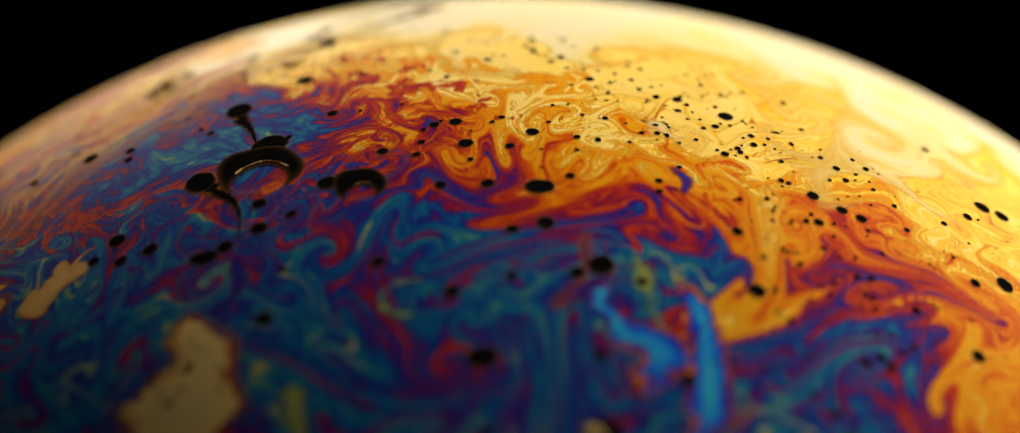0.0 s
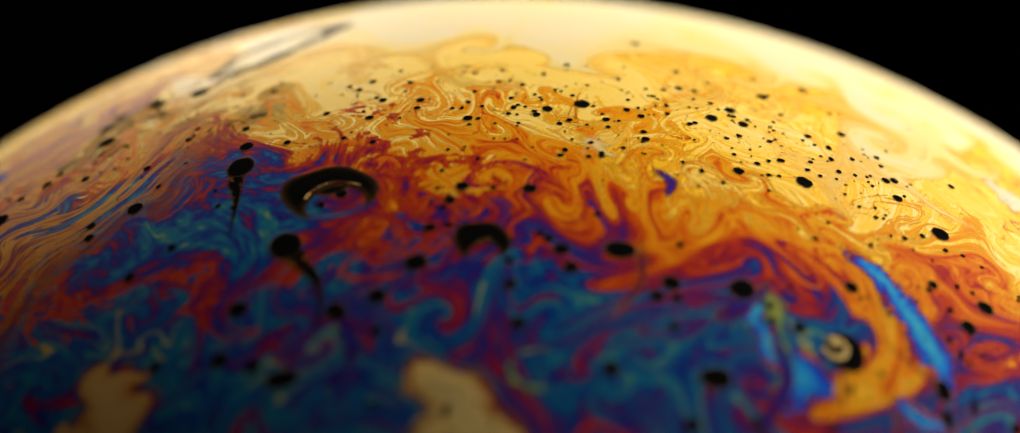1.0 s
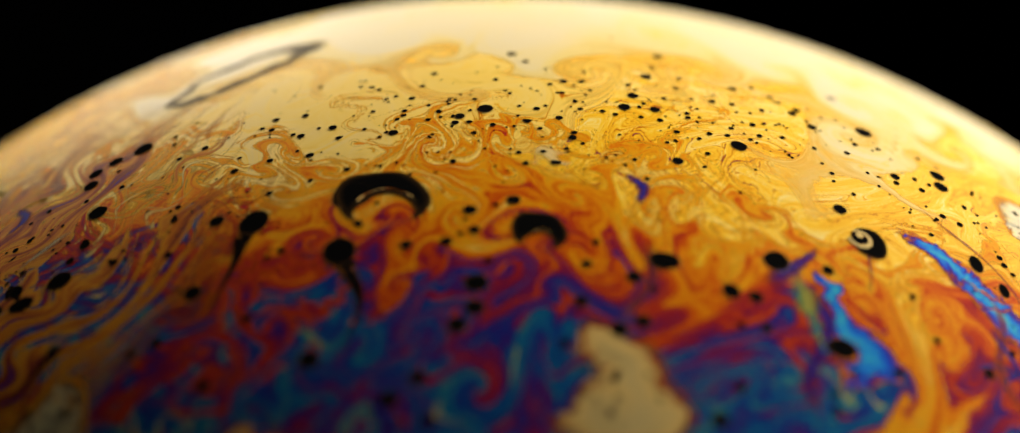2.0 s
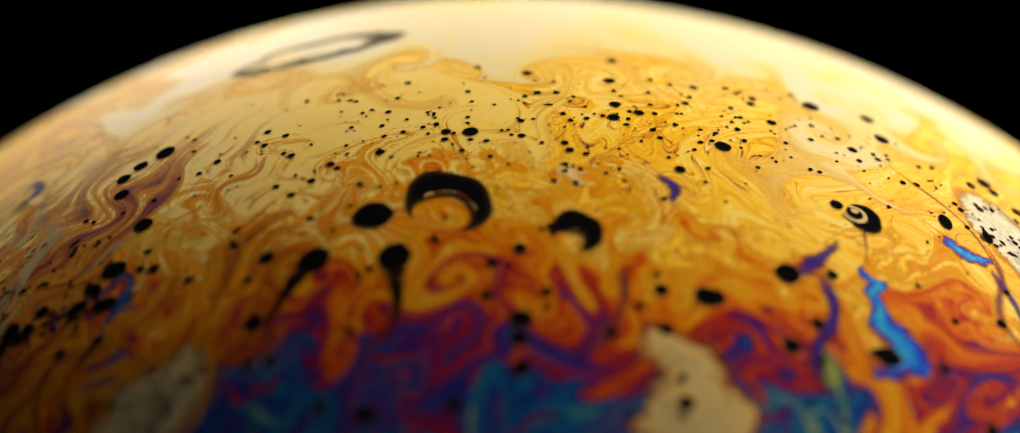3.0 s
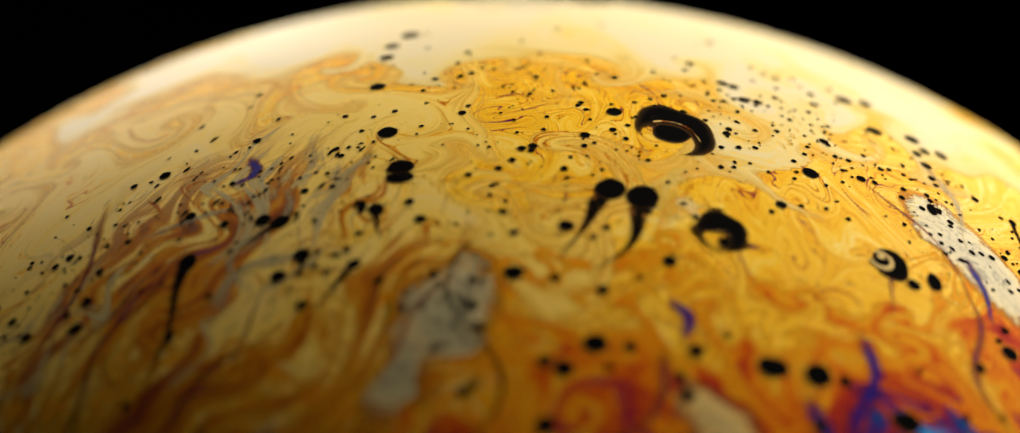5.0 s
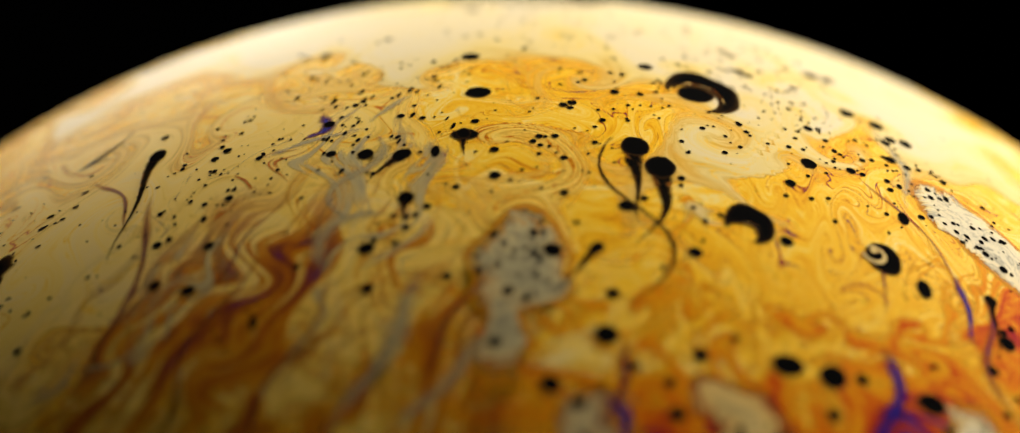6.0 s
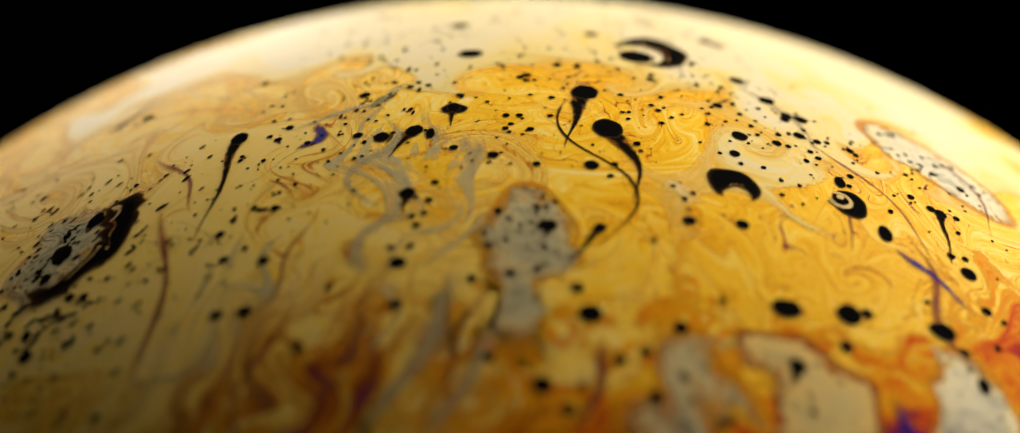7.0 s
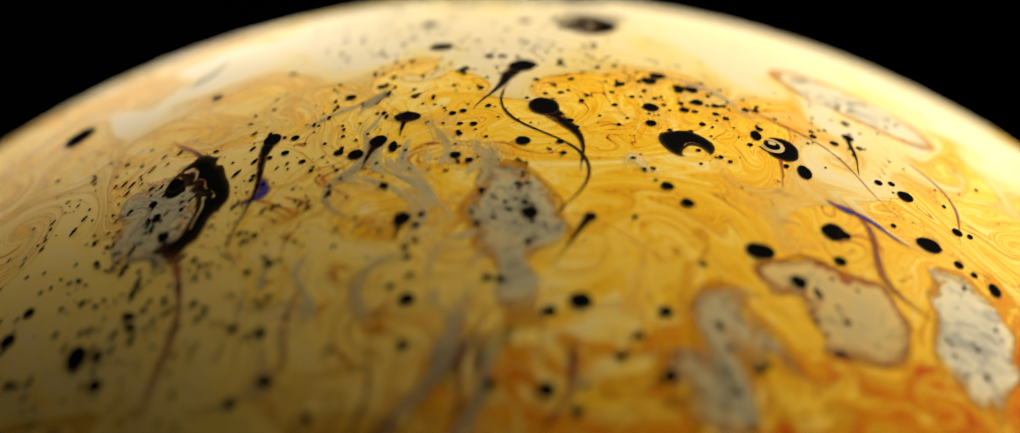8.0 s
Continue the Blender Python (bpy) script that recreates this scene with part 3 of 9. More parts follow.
def motions():
    walk(base, drift(0, 2.8, 0.4, -66.4, 0.5, 1.7, 1.6, -47.9, 1, 0.2, 1.9, -29.7, 1.5, -1.0, 1.7, -16.1, 2, -1.5, 1.1, -7.5, 2.5, -1.3, 0.5, -2.7, 3, -0.9, 0.2, -0.2, 3.5, 0.0, 0.0, 0.0, 4, 1.6, 0.2, -1.4, 4.5, 3.5, 0.8, -3.3, 5, 5.7, 1.8, -7.3, 5.5, 8.0, 3.1, -13.0, 6, 9.6, 3.9, -17.7, 6.5, 10.2, 4.6, -19.4, 7, 9.8, 5.0, -17.2, 7.5, 8.8, 5.6, -13.3, 8, 8.2, 6.3, -10.6))
    walk(curtain, drift(0, -23, -39.6, -27, 0.5, -20, -41.8, -23, 1, -15.5, -44.8, -22, 1.5, -12.5, -47.2, -20, 2, -11.5, -49.2, -17, 2.5, -11, -51, -14, 3, -10, -52.8, -11, 3.5, -3.3, -54.6, -4, 4, 5.2, -56.6, 6, 4.5, 13, -58, 15, 5, 18.5, -58.6, 23, 5.5, 24.1, -58.6, 30, 6, 28.9, -58.6, 36, 6.5, 29, -58.4, 36, 7, 29.2, -59.4, 36, 7.5, 29.3, -60.2, 36, 8, 29.5, -61, 36))
    walk(swirl, drift(0, -16, 1.2, 0, 0.5, -15.5, -1.8, -2, 1, -15.2, -5.2, -4, 1.5, -17, -8.2, -6, 2, -22, -10.5, -8, 2.5, -30, -12, -10, 3, -40, -14, -12, 3.5, -48, -15, -13, 4.5, -58, -15, -14, 8, -66, -15, -15))
    walk(crown, drift(0, 14, 47, 0, 1.5, 8, 46, 8, 3, 4, 45, 10, 4.5, 5, 44.5, 4, 6, 8, 43.5, -4, 8, 7, 43, 6))
    walk(threads, drift(0, -25, 9, -46, 0.5, -25.5, 6, -46, 1, -25, 1, -44, 1.5, -24, -4, -42, 3, -20, -11, -36, 4.5, -15, -13.5, -34, 6, -11, -18, -30, 7, -8, -25, -24, 8, -5, -32, -15))
    walk(veil, drift(0, -44, -2, -30, 1.5, -38, -6, -32, 3, -29, -8, -36, 4.5, -18, -9.5, -34, 6, -10, -8.5, -28, 7, -7.5, -9, -20, 8, -6, -10, -12))
    walk(pale, drift(0, 0, 6, -60, 1, -5, 3.5, -45, 1.5, -8, 2, -38, 3, -11, -3.5, -20, 4.5, -12, -6.5, -5, 6, -15, -8, 5, 7, -16.5, -10, 10, 8, -17, -12, 14))
    walk(island(2.1, 2.6, M_WISP, 'small cream island of film', 14, 3, 0.2), turned(7.83, -0.81, 0, 6.3, -1.7, 0, 4.68, -2.87, 0, 3.24, -3.45, 0, 2.46, -3.78, 0, 2.69, -4.49, 0, 3.43, -5.26, 0, 4.43, -5.97, 0, 5.88, -6.16, 0, 7.2, -7.09, 0, 8.7, -6.96, 0, 9.18, -7.26, 0, 9.12, -7.18, 0, 8.77, -6.81, 0, 8.29, -5.77, 0, 7.51, -4.65, 0, 6.58, -3.89, 0))
    walk(island(1.8, 3.4, M_WHITE, 'small white island of film at the edge', 15, 0, 0.22), turned(21.78, -18.82, 18, 25.4, -7.61, 31, 26.09, 1.67, 44, 25.12, 9.93, 57, 24.36, 13.05, 58, 25.62, 16.54, 59, 24.57, 20.62, 60, 24.02, 20.71, 62, 23.82, 20.42, 63, 23.75, 20.75, 64, 23.41, 25.5, 65, 22.83, 31.33, 66, 21.66, 37.91, 68, 19.37, 42.07, 69, 16.24, 42.41, 70, 13.58, 39.25, 71, 12.45, 36.03, 72))
    walk(hook(3.7, 4.7, (2.1, 2.7, -0.8, -0.55)), turned(-11.24, -2.95, 60, -9.76, -4.72, 70, -7.71, -5.54, 75, -6.51, -5.93, 70, -5.25, -6.38, 60, -3.79, -6.76, 48, -2.29, -6.86, 38, 0.2, -6.38, 28, 2.74, -4.97, 15, 5.9, -2.94, 25, 8.21, -0.5, 30, 9.66, 1.95, 28, 10.02, 3.95, 20, 9.1, 6.41, 10, 7.94, 8.67, 5, 6.23, 10.65, 0, 4.57, 12.97, 0))
    walk(spot(1.9, 0.95, 31), turned(-11, -1.02, 0, -9.47, -3.63, 0, -7.64, -4.93, 0, -6.53, -5.5, 0, -6.6, -6.01, 0, -6.63, -6.94, 0, -5.63, -7.58, 0, -1.98, -6.88, 0, 1.78, -4.88, 0, 5.25, -2.66, 0, 8, -0.85, 0, 9.66, 1.42, 0, 9.57, 3.49, 0, 8.5, 5.84, 0, 6.94, 7.58, 0, 5.52, 9.94, 0, 3.98, 12.22, 0))
    walk(drop(1.35, 5.5, 25, 12), turned(-13.16, 3.29, -69, -13, 0.21, -78, -12.19, -2.55, -88, -11.38, -4.64, -97, -11.04, -7.02, -105, -9.96, -9.14, -113, -8.09, -10.07, -121, -4.76, -9.71, -120, -1.26, -8.71, -124, 2.23, -7.4, -127, 4.86, -5.89, -115, 6.26, -4.1, -103, 6.17, -2.41, -91, 5.24, 0, -88, 4.01, 2.46, -101, 2.5, 4.23, -108, 1, 5.43, -115))
    walk(drop(1.45, 6.0, -30, 14), turned(-14.07, -3.13, -66, -11.99, -6.99, -71, -9.41, -8.91, -75, -7.65, -9.34, -80, -6.98, -9.69, -87, -6.17, -10.22, -95, -4.54, -10.32, -103, -2.08, -9.9, -111, 0.94, -8.81, -117, 4.06, -7.4, -123, 6.31, -6.28, -117, 7.37, -5.1, -111, 7.25, -3.91, -105, 6.3, -2.22, -96, 4.97, -1.01, -82, 3.45, 0.13, -78, 2.02, 0.84, -75))
    walk(hook(2.3, 2.7, (1.1, 1.3, -0.65, -0.45)), turned(-6.35, -5.2, 60, -3.78, -7.9, 60, -0.77, -9.5, 60, 1.22, -9.33, 60, 1.69, -8.88, 50, 2.38, -8.51, 35, 3.34, -8.82, 25, 4.52, -9.09, 15, 6.19, -8.74, 17, 8.17, -8.31, 25, 9.79, -7.98, 25, 10.87, -7.62, 25, 11.11, -7.18, 25, 10.87, -5.93, 40, 10.61, -4.51, 60, 9.81, -2.71, 75, 8.67, -1.67, 80))
    walk(ring_spot(1.8), turned(4.24, -19.7, 0, 8.97, -17.93, 0, 14.82, -13.92, 0, 16.53, -9.6, 0, 16.76, -6.83, 0, 16.82, -5.41, 0, 16.78, -5.06, 0, 16.87, -5.69, 0, 17.12, -6.56, 0, 17.55, -7.28, 0, 17.64, -7.95, 0, 17.65, -8.08, 0, 17.33, -7.67, 0, 16.93, -6.13, 0, 16.21, -4.21, 0, 14.92, -2.33, 0, 13.35, -0.73, 0))
    walk(island(4.3, 6.4, M_SILVER, 'oval silver island of thin film with dark specks', 4, 34, 0.07, 0.2, M_GILT), turned(-34.58, -9.25, -30, -31.09, -8.54, -27, -28.61, -11.38, -24, -24.09, -14.93, -21, -20.07, -17.03, -29, -17.49, -17.45, -36, -14.76, -16.43, -44, -11.32, -16.49, -42, -7.91, -15.26, -39, -4.72, -13.77, -37, -2.24, -13.07, -28, -0.2, -11.72, -19, 0.79, -10.52, -10, 1.08, -9.45, -7, 1.08, -8.93, -5, 0.89, -8.31, -2, 0.46, -7.37, 1))
    walk(island(5.4, 6.6, M_CREAM, 'cream island of film with a violet fringe', 9, 14, 0.06, 0.0, M_FRINGE, (2.6, 3.0, -2.4, 0.6)), turned(-13.63, -16.04, -13, -8.31, -18.61, -2, -2.12, -19.51, 10, 1.45, -18.66, 11, 4.74, -17.81, 4, 6.92, -17.3, 7, 7.64, -17.65, 10, 7.47, -18.85, 8, 7.67, -19.69, 4, 8.39, -20.03, 2, 8.79, -20.44, 3, 10.01, -20.05, 9, 10.17, -19.8, 18, 11.76, -18.1, 26, 12.97, -16.65, 35, 14, -14.32, 45, 14.68, -11.68, 53))
    walk(island(3.6, 4.4, M_TAN, 'tan island of thick film', 3, 0, 0.2, 0.0, M_FRINGE), turned(-24.78, -7.91, 0, -21.19, -11.8, 0, -16.54, -16.15, 0, -12.49, -18.71, 0, -9.84, -20.62, 0, -8.98, -23.01, 0, -8.98, -23.83, 0, -9.68, -23.43, 0, -10.11, -22.91, 0, -10.65, -23.09, 0, -11.5, -23.6, 0, -12.58, -25.17, 0, -13.31, -27.42, 0, -12.3, -27.05, 0, -10.7, -25.53, 0, -9.52, -25.04, 0, -8.96, -26.3, 0))
    walk(island(2.0, 4.2, M_TAN, 'narrow tan island of thick film', 6, 0, 0.16), turned(-20.49, -7.93, -43, -19.99, -12.95, -42, -18.95, -17.85, -41, -16.17, -20.19, -41, -16.81, -22.11, -40, -18.29, -23.9, -40, -18.58, -23.53, -39, -18.55, -22.25, -39, -19.86, -21.58, -38, -22.56, -22.05, -37, -25.23, -22.25, -37, -26.94, -23.21, -36, -26.3, -24.74, -36, -23.72, -23.4, -35, -21.4, -21.56, -35, -19.8, -22.49, -34, -18.54, -24.82, -33))
    walk(island(3.8, 9.0, M_WHITE, 'long white island of film dotted with specks', 12, 26, 0.10, 0.0, M_GILT), turned(26.39, -17.3, 21, 27.2, -14.38, 22, 27.83, -11.24, 24, 27.97, -6.25, 25, 27.76, -2.68, 26, 26.45, -3.7, 28, 25.37, -3.45, 29, 24.47, -2.69, 30, 23.18, -3.77, 31, 21.94, -5.03, 31, 22.18, -5.44, 34, 23.32, -4.7, 38, 23.26, -3.87, 42, 23.42, -1.15, 45, 22, 1.75, 50, 20.15, 4.49, 54, 18.44, 6.52, 59))
    walk(island(7.4, 6.4, M_SILVER, 'silver curled island of film with dark specks', 21, 22, 0.2, 0.0, M_GILT, (4.0, 4.0, 0.6, -1.8)), turned(-1.81, -29.03, -1, -1.81, -29.03, 1, -1.81, -29.03, 2, -1.28, -29.04, 4, 3.62, -28.96, 5, 3.68, -28.84, 7, 0.81, -29.04, 9, -1.59, -27.94, 10, 0.51, -25.93, 12, 2.11, -25.53, 14, 1.64, -24.92, 15, 2.96, -22.81, 17, 3.42, -21.93, 19, 6.91, -19.77, 20, 7.74, -18.82, 22, 8.47, -17.39, 24, 9.49, -16.01, 25))
    walk(island(4.0, 8.0, M_WHITE, 'upright pale island of thin film', 17, 16, 0.1, 0.0, M_GILT), turned(14.23, -28.01, 0, 14.79, -27.93, 0, 15.64, -27.79, 0, 17.08, -27.55, 0, 21.81, -25.75, 0, 22.46, -26.15, 0, 20.05, -26.97, 0, 17.35, -26.57, 0, 19.07, -24.54, 0, 20.67, -24.35, 0, 19.76, -23.52, 0, 20.4, -21.18, 0, 20.95, -19.08, 0, 20.51, -17.66, 0, 20.61, -16.11, 0, 20.81, -14.4, 0, 21.13, -11.08, 0))
    walk(streak(M_BLUE, 10, 1.5, 1.0, 130, 22, 'bright blue ribbon of film with a red fringe', 'blue_ribbon'), turned(8.67, -15.65, 92, 12.8, -14.92, 109, 18.11, -11.02, 118, 21.8, -6.48, 121, 22, -7.96, 132, 23.79, -15.47, 143, 24.82, -19.06, 155, 23.79, -21.02, 155, 21.6, -25.84, 155, 19.23, -30.37, 155, 19.27, -31.52, 155, 22.4, -29.19, 156, 24.45, -25.95, 156, 24.57, -24.68, 156, 22.55, -28.22, 156, 21.33, -30.35, 157, 24.45, -25.95, 157))
    walk(funnel(3.8, 7.0, 'blue patch of film hanging from a thin stem'), turned(5.15, -14.07, 39, 8.72, -14.66, 34, 11.56, -14.17, 29, 13.31, -13.8, 24, 14.99, -12.24, 20, 16.25, -11.35, 16, 16.85, -11.42, 12, 16.17, -13.25, 4, 14.72, -16.28, 4, 14.04, -20.71, 3, 13.84, -23.18, 3, 14.46, -25.73, 2, 13.93, -26.87, 2, 12.87, -27.42, 1, 12.04, -30.06, 1, 12.29, -30.71, 0, 13.94, -28.05, -0))
    walk(streak(M_BLUE, 3.2, 1.0, 0.5, 120, 0, 'small blue crescent of film', 'blue_streak'), turned(5.18, -25.85, -17, 12.21, -21.16, -16, 18.17, -16.53, -15, 21.19, -12.01, -15, 22.37, -8.42, -14, 22.47, -6.62, -13, 22.02, -5.47, -12, 20.8, -6.8, -12, 19.67, -9.09, -11, 18.35, -12.06, -10, 18.19, -17.02, -9, 18.87, -23.05, -9, 19.45, -24.63, -8, 19.31, -24.53, -7, 18.02, -28.3, -7, 17.53, -30.42, -6, 20.05, -26.97, -5))
    walk(streak(M_PURPLE, 5, 0.45, 0.2, 60, 25, 'thin violet and red streak of film', 'purple_streak'), turned(2.83, -27.37, -59, 9.89, -22.98, -62, 16.72, -19.68, -64, 21.11, -15.58, -66, 23.22, -12.02, -69, 23.95, -9.89, -71, 23.92, -7.9, -73, 23.57, -6.32, -75, 23.91, -6.08, -78, 23.69, -5.8, -80, 22.36, -7.88, -82, 21.77, -9.38, -85, 21.23, -9.48, -87, 20.67, -10.49, -81, 19.85, -7.98, -40, 18.47, -6.57, -34, 16.93, -5.1, -28))
    walk(streak(M_PURPLE, 8, 0.75, 0.5, 15, 28, 'violet column of film hanging through the orange', 'violet_column', 1.2, 0.1), turned(8.83, -21.97, -92, 10.25, -19.51, -92, 11.67, -17.05, -92, 13.59, -14.75, -92, 13.76, -14.14, -92, 13.94, -13.52, -92, 14.12, -12.91, -92, 14.37, -14.06, -92, 15.03, -14.91, -92, 15.14, -15.7, -92, 15.68, -15.99, -92, 16.21, -16.28, -92, 16.75, -16.57, -92, 16.87, -17.84, -92, 16.99, -19.11, -92, 17.22, -20.7, -92, 17.45, -22.29, -92))
    walk(streak(M_RED, 12, 0.22, 0.12, 30, 25, 'long thin red thread of film', 'red_thread'), turned(7.22, -26.67, -53, 14.45, -20.81, -54, 19.94, -15.58, -54, 22.63, -10.21, -55, 23.51, -6.18, -56, 23.16, -4.21, -57, 22.32, -2.86, -57, 21.47, -2.84, -58, 21.04, -3.66, -59, 20.68, -4.61, -60, 20.4, -5.4, -60, 20.46, -5.61, -61, 20.03, -5.22, -62, 19.5, -4.5, -63, 18.46, -2.95, -57, 17.45, -1.24, -52, 15.73, 0.32, -47))
    walk(streak(M_RED, 9, 0.25, 0.12, -25, 20, 'thin red thread of film', 'red_thread'), turned(8.39, -60, -55, 17.7, -60, -56, 29, -60, -57, 41.71, -54.59, -58, 52.16, -34.48, -60, 53.82, -22.26, -61, 51.44, -9.17, -62, 45.49, 1.42, -64, 38.42, 2.35, -65, 33.1, 0.75, -66, 30.08, -0.44, -67, 28.96, -1.45, -69, 27.65, -2.12, -70, 25.46, -1.84, -71, 23.91, 0.61, -73, 23.96, -3.24, -74, 21.97, -1.15, -75))
    walk(streak(M_RED, 13, 0.45, 0.3, 10, 18, 'long brown and violet thread of film', 'violet_thread'), turned(-75, 5.67, -130, -75, 14.84, -127, -68.33, 9.83, -125, -53.96, -2.42, -122, -43.86, -9.18, -119, -39.16, -8.96, -117, -35.18, -7.39, -114, -30.18, -7.67, -112, -25.56, -8.94, -109, -21.73, -9.28, -106, -18.99, -8.32, -104, -17.97, -8.15, -101, -16.18, -8.9, -98, -15.38, -9.16, -95, -14.8, -10.13, -91, -14.13, -10.7, -92, -14.01, -11.86, -92))
    walk(streak(M_RED, 7, 0.35, 0.15, 30, 30, 'brown curling thread of film', 'red_thread'), turned(-75, 8.48, -51, -75, 18.66, -52, -75, 14.17, -53, -68.37, 1.78, -54, -58.64, -4.97, -55, -53.51, -3.76, -56, -48.57, -1.36, -57, -41.78, -3.25, -58, -36.35, -6.99, -59, -32, -8.9, -60, -27.11, -7.63, -61, -22.22, -4.85, -62, -18.04, -2.62, -63, -15.9, -3.53, -64, -14.8, -2.38, -65, -14.45, -2.51, -66, -14.4, -0.85, -67))
    walk(streak(M_GREY, 10, 0.5, 0.35, 20, 45, 'winding silver streak of film', 'silver_streak', 1.4, 0.1), turned(-72.78, 1.93, -117, -60.05, 9.95, -116, -45.93, 4.33, -114, -35.28, -4.36, -113, -30.24, -8.22, -112, -27.38, -9.19, -110, -24.7, -8.86, -109, -21.25, -9.16, -108, -17.64, -9.69, -106, -14.17, -9.44, -105, -10.97, -8.04, -103, -8.45, -6.09, -102, -6.83, -4.58, -101, -6.01, -3.45, -99, -6.16, -3.42, -98, -6.75, -3.58, -97, -7.13, -4.53, -95))
    walk(streak(M_GREY, 10, 1.0, 0.5, 50, 25, 'broad silver tongue of film', 'silver_streak'), turned(-71.23, -11.15, 167, -58.98, -5.22, 174, -44.36, -11.98, 180, -32.79, -19.46, 187, -25.73, -23.09, 193, -21.38, -25.07, 200, -19.45, -24.63, 206, -17.88, -23.17, 213, -15.06, -22.07, 219, -12.87, -22, 226, -11.38, -21.7, 232, -7.86, -18.69, 239, -4.62, -15.44, 245, -3.54, -15.19, 245, -3.12, -15.54, 245, -2.98, -16.18, 245, -2.44, -16.21, 245))
    walk(streak(M_GREY, 6, 0.8, 0.4, -170, 0, 'bent silver patch of film', 'silver_streak'), turned(-73.26, 1.34, -9, -60.48, 9.21, -4, -46.25, 3.5, 1, -35.35, -5.26, 6, -30.16, -9.14, 11, -27.19, -10.18, 15, -24.43, -9.86, 20, -21, -10.18, 25, -17.51, -10.88, 30, -14.29, -10.96, 35, -11.36, -10.06, 39, -9.06, -8.79, 44, -7.47, -8.13, 49, -6.2, -7.68, 54, -6, -8.76, 59, -5.93, -9.98, 63, -6, -11.5, 68))
    walk(streak(M_STREAK, 10, 0.9, 0.5, 25, 25, 'diagonal silver streak of film', 'silver_streak'), turned(5.65, -34.71, -56, 13.8, -25.87, -59, 21.23, -20.66, -61, 25.93, -14.08, -64, 27.88, -8.72, -66, 27.8, -5.7, -69, 26.77, -2.77, -72, 25.38, -1.45, -74, 24.3, -1.33, -77, 23.33, -1.48, -80, 22.27, -1.01, -82, 21.44, 0.31, -85, 19.91, 0.62, -88, 17.52, 2.52, -74, 14.45, 2.67, -62, 11.62, 3.96, -51, 10.32, 4.21, -39))
    walk(streak(M_STREAK, 7, 0.7, 0.4, 60, 20, 'faint silver streak of film', 'silver_streak'), turned(-75, 5.52, -22, -70.99, 14.64, -19, -57.65, 9.6, -15, -43.45, -2.46, -12, -36.12, -7.76, -9, -32.65, -8.26, -6, -29.5, -7.33, -3, -25.33, -7.34, 1, -21.31, -8, 4, -17.53, -7.67, 7, -13.92, -5.9, 10, -11.04, -3.42, 14, -8.94, -1.2, 17, -8.13, 0.09, 20, -7.6, 1.24, 23, -7.31, 1.5, 27, -7.31, 1.5, 30))
    walk(hook(4.0, 7.4, (2.8, 5.2, -0.9, -0.4), 0.8), turned(-46.75, 5.1, -48, -38.91, 12.35, -48, -37.83, 10.19, -48, -39.63, 4.66, -48, -41.18, 0.91, -48, -43.73, 1.66, -48, -45.12, 4.14, -48, -43.24, 3.71, -48, -41.07, 0.12, -48, -38, -1.47, -48, -34.14, -0.41, -48, -30.93, -2.47, -48, -26.43, -7.08, -48, -23.39, -6.32, -45, -19.4, -5.87, -36, -16.71, -5.42, -20, -14.61, -4.61, -6))
    walk(spot(1.1, 1.3, 41), turned(-46.75, 5.1, 0, -38.91, 12.35, 0, -37.83, 10.19, 0, -39.63, 4.66, 0, -41.18, 0.91, 0, -43.73, 1.66, 0, -45.12, 4.14, 0, -43.24, 3.71, 0, -41.07, 0.12, 0, -38, -1.47, 0, -34.39, -0.44, 0, -31.49, -2.67, 0, -27.03, -7.63, 0, -23.98, -6.79, 0, -20.56, -5.92, 0, -18.04, -5.23, 0, -15.3, -3.24, 0))
    walk(lens_smear(10.0, 5.0), turned(-7.73, 15.37, 42, -10.55, 13.8, 43, -12.72, 12.17, 45, -14.16, 10.03, 46, -14.14, 8.77, 36, -11.62, 9.34, 27, -10.32, 9.95, 17, -6.65, 12.39, 25, -3.17, 15.29, 12, -0.19, 18.02, -0, 1.38, 20.58, 1, 1.23, 18.79, 2, 1.01, 19.66, 4, 2.56, 26.45, 5, 3.82, 26.53, 7, 2.64, 21.85, 8, 1.01, 19.66, 10))
    walk(streak(M_SMOKE, 5, 0.5, 0.2, 60, 0, 'thin dark smear of film', 'dark_smear'), turned(-75, 10.68, -9, -75, 21.73, -4, -75, 17.7, 1, -72.15, 5.18, 5, -62.78, -1.59, 10, -57.91, -0.24, 15, -53.27, 2.25, 20, -46.69, 0.28, 25, -41.21, -4.66, 30, -36.69, -7.21, 34, -31.06, -5.52, 39, -25.16, -1.61, 44, -19.9, 2.55, 49, -19.69, 4.56, 54, -19.43, 6.38, 59, -17.04, 8.73, 63, -15.82, 9.9, 68))
    walk(drop(0.9, 8.0, 20, 14), turned(-66.69, -0.88, -107, -53.78, 6.43, -106, -40.33, 1.09, -105, -31.96, -5.68, -105, -27.57, -9.12, -104, -24.85, -10.32, -103, -22.3, -10.21, -103, -19.07, -10.45, -102, -15.64, -10.87, -101, -12.5, -10.73, -100, -13.9, -8.91, -100, -17.48, -4.36, -99, -16.85, 0.36, -98, -14.22, 0.46, -98, -12.63, 0.14, -98, -11.96, -0.71, -98, -10.9, -0.58, -98))
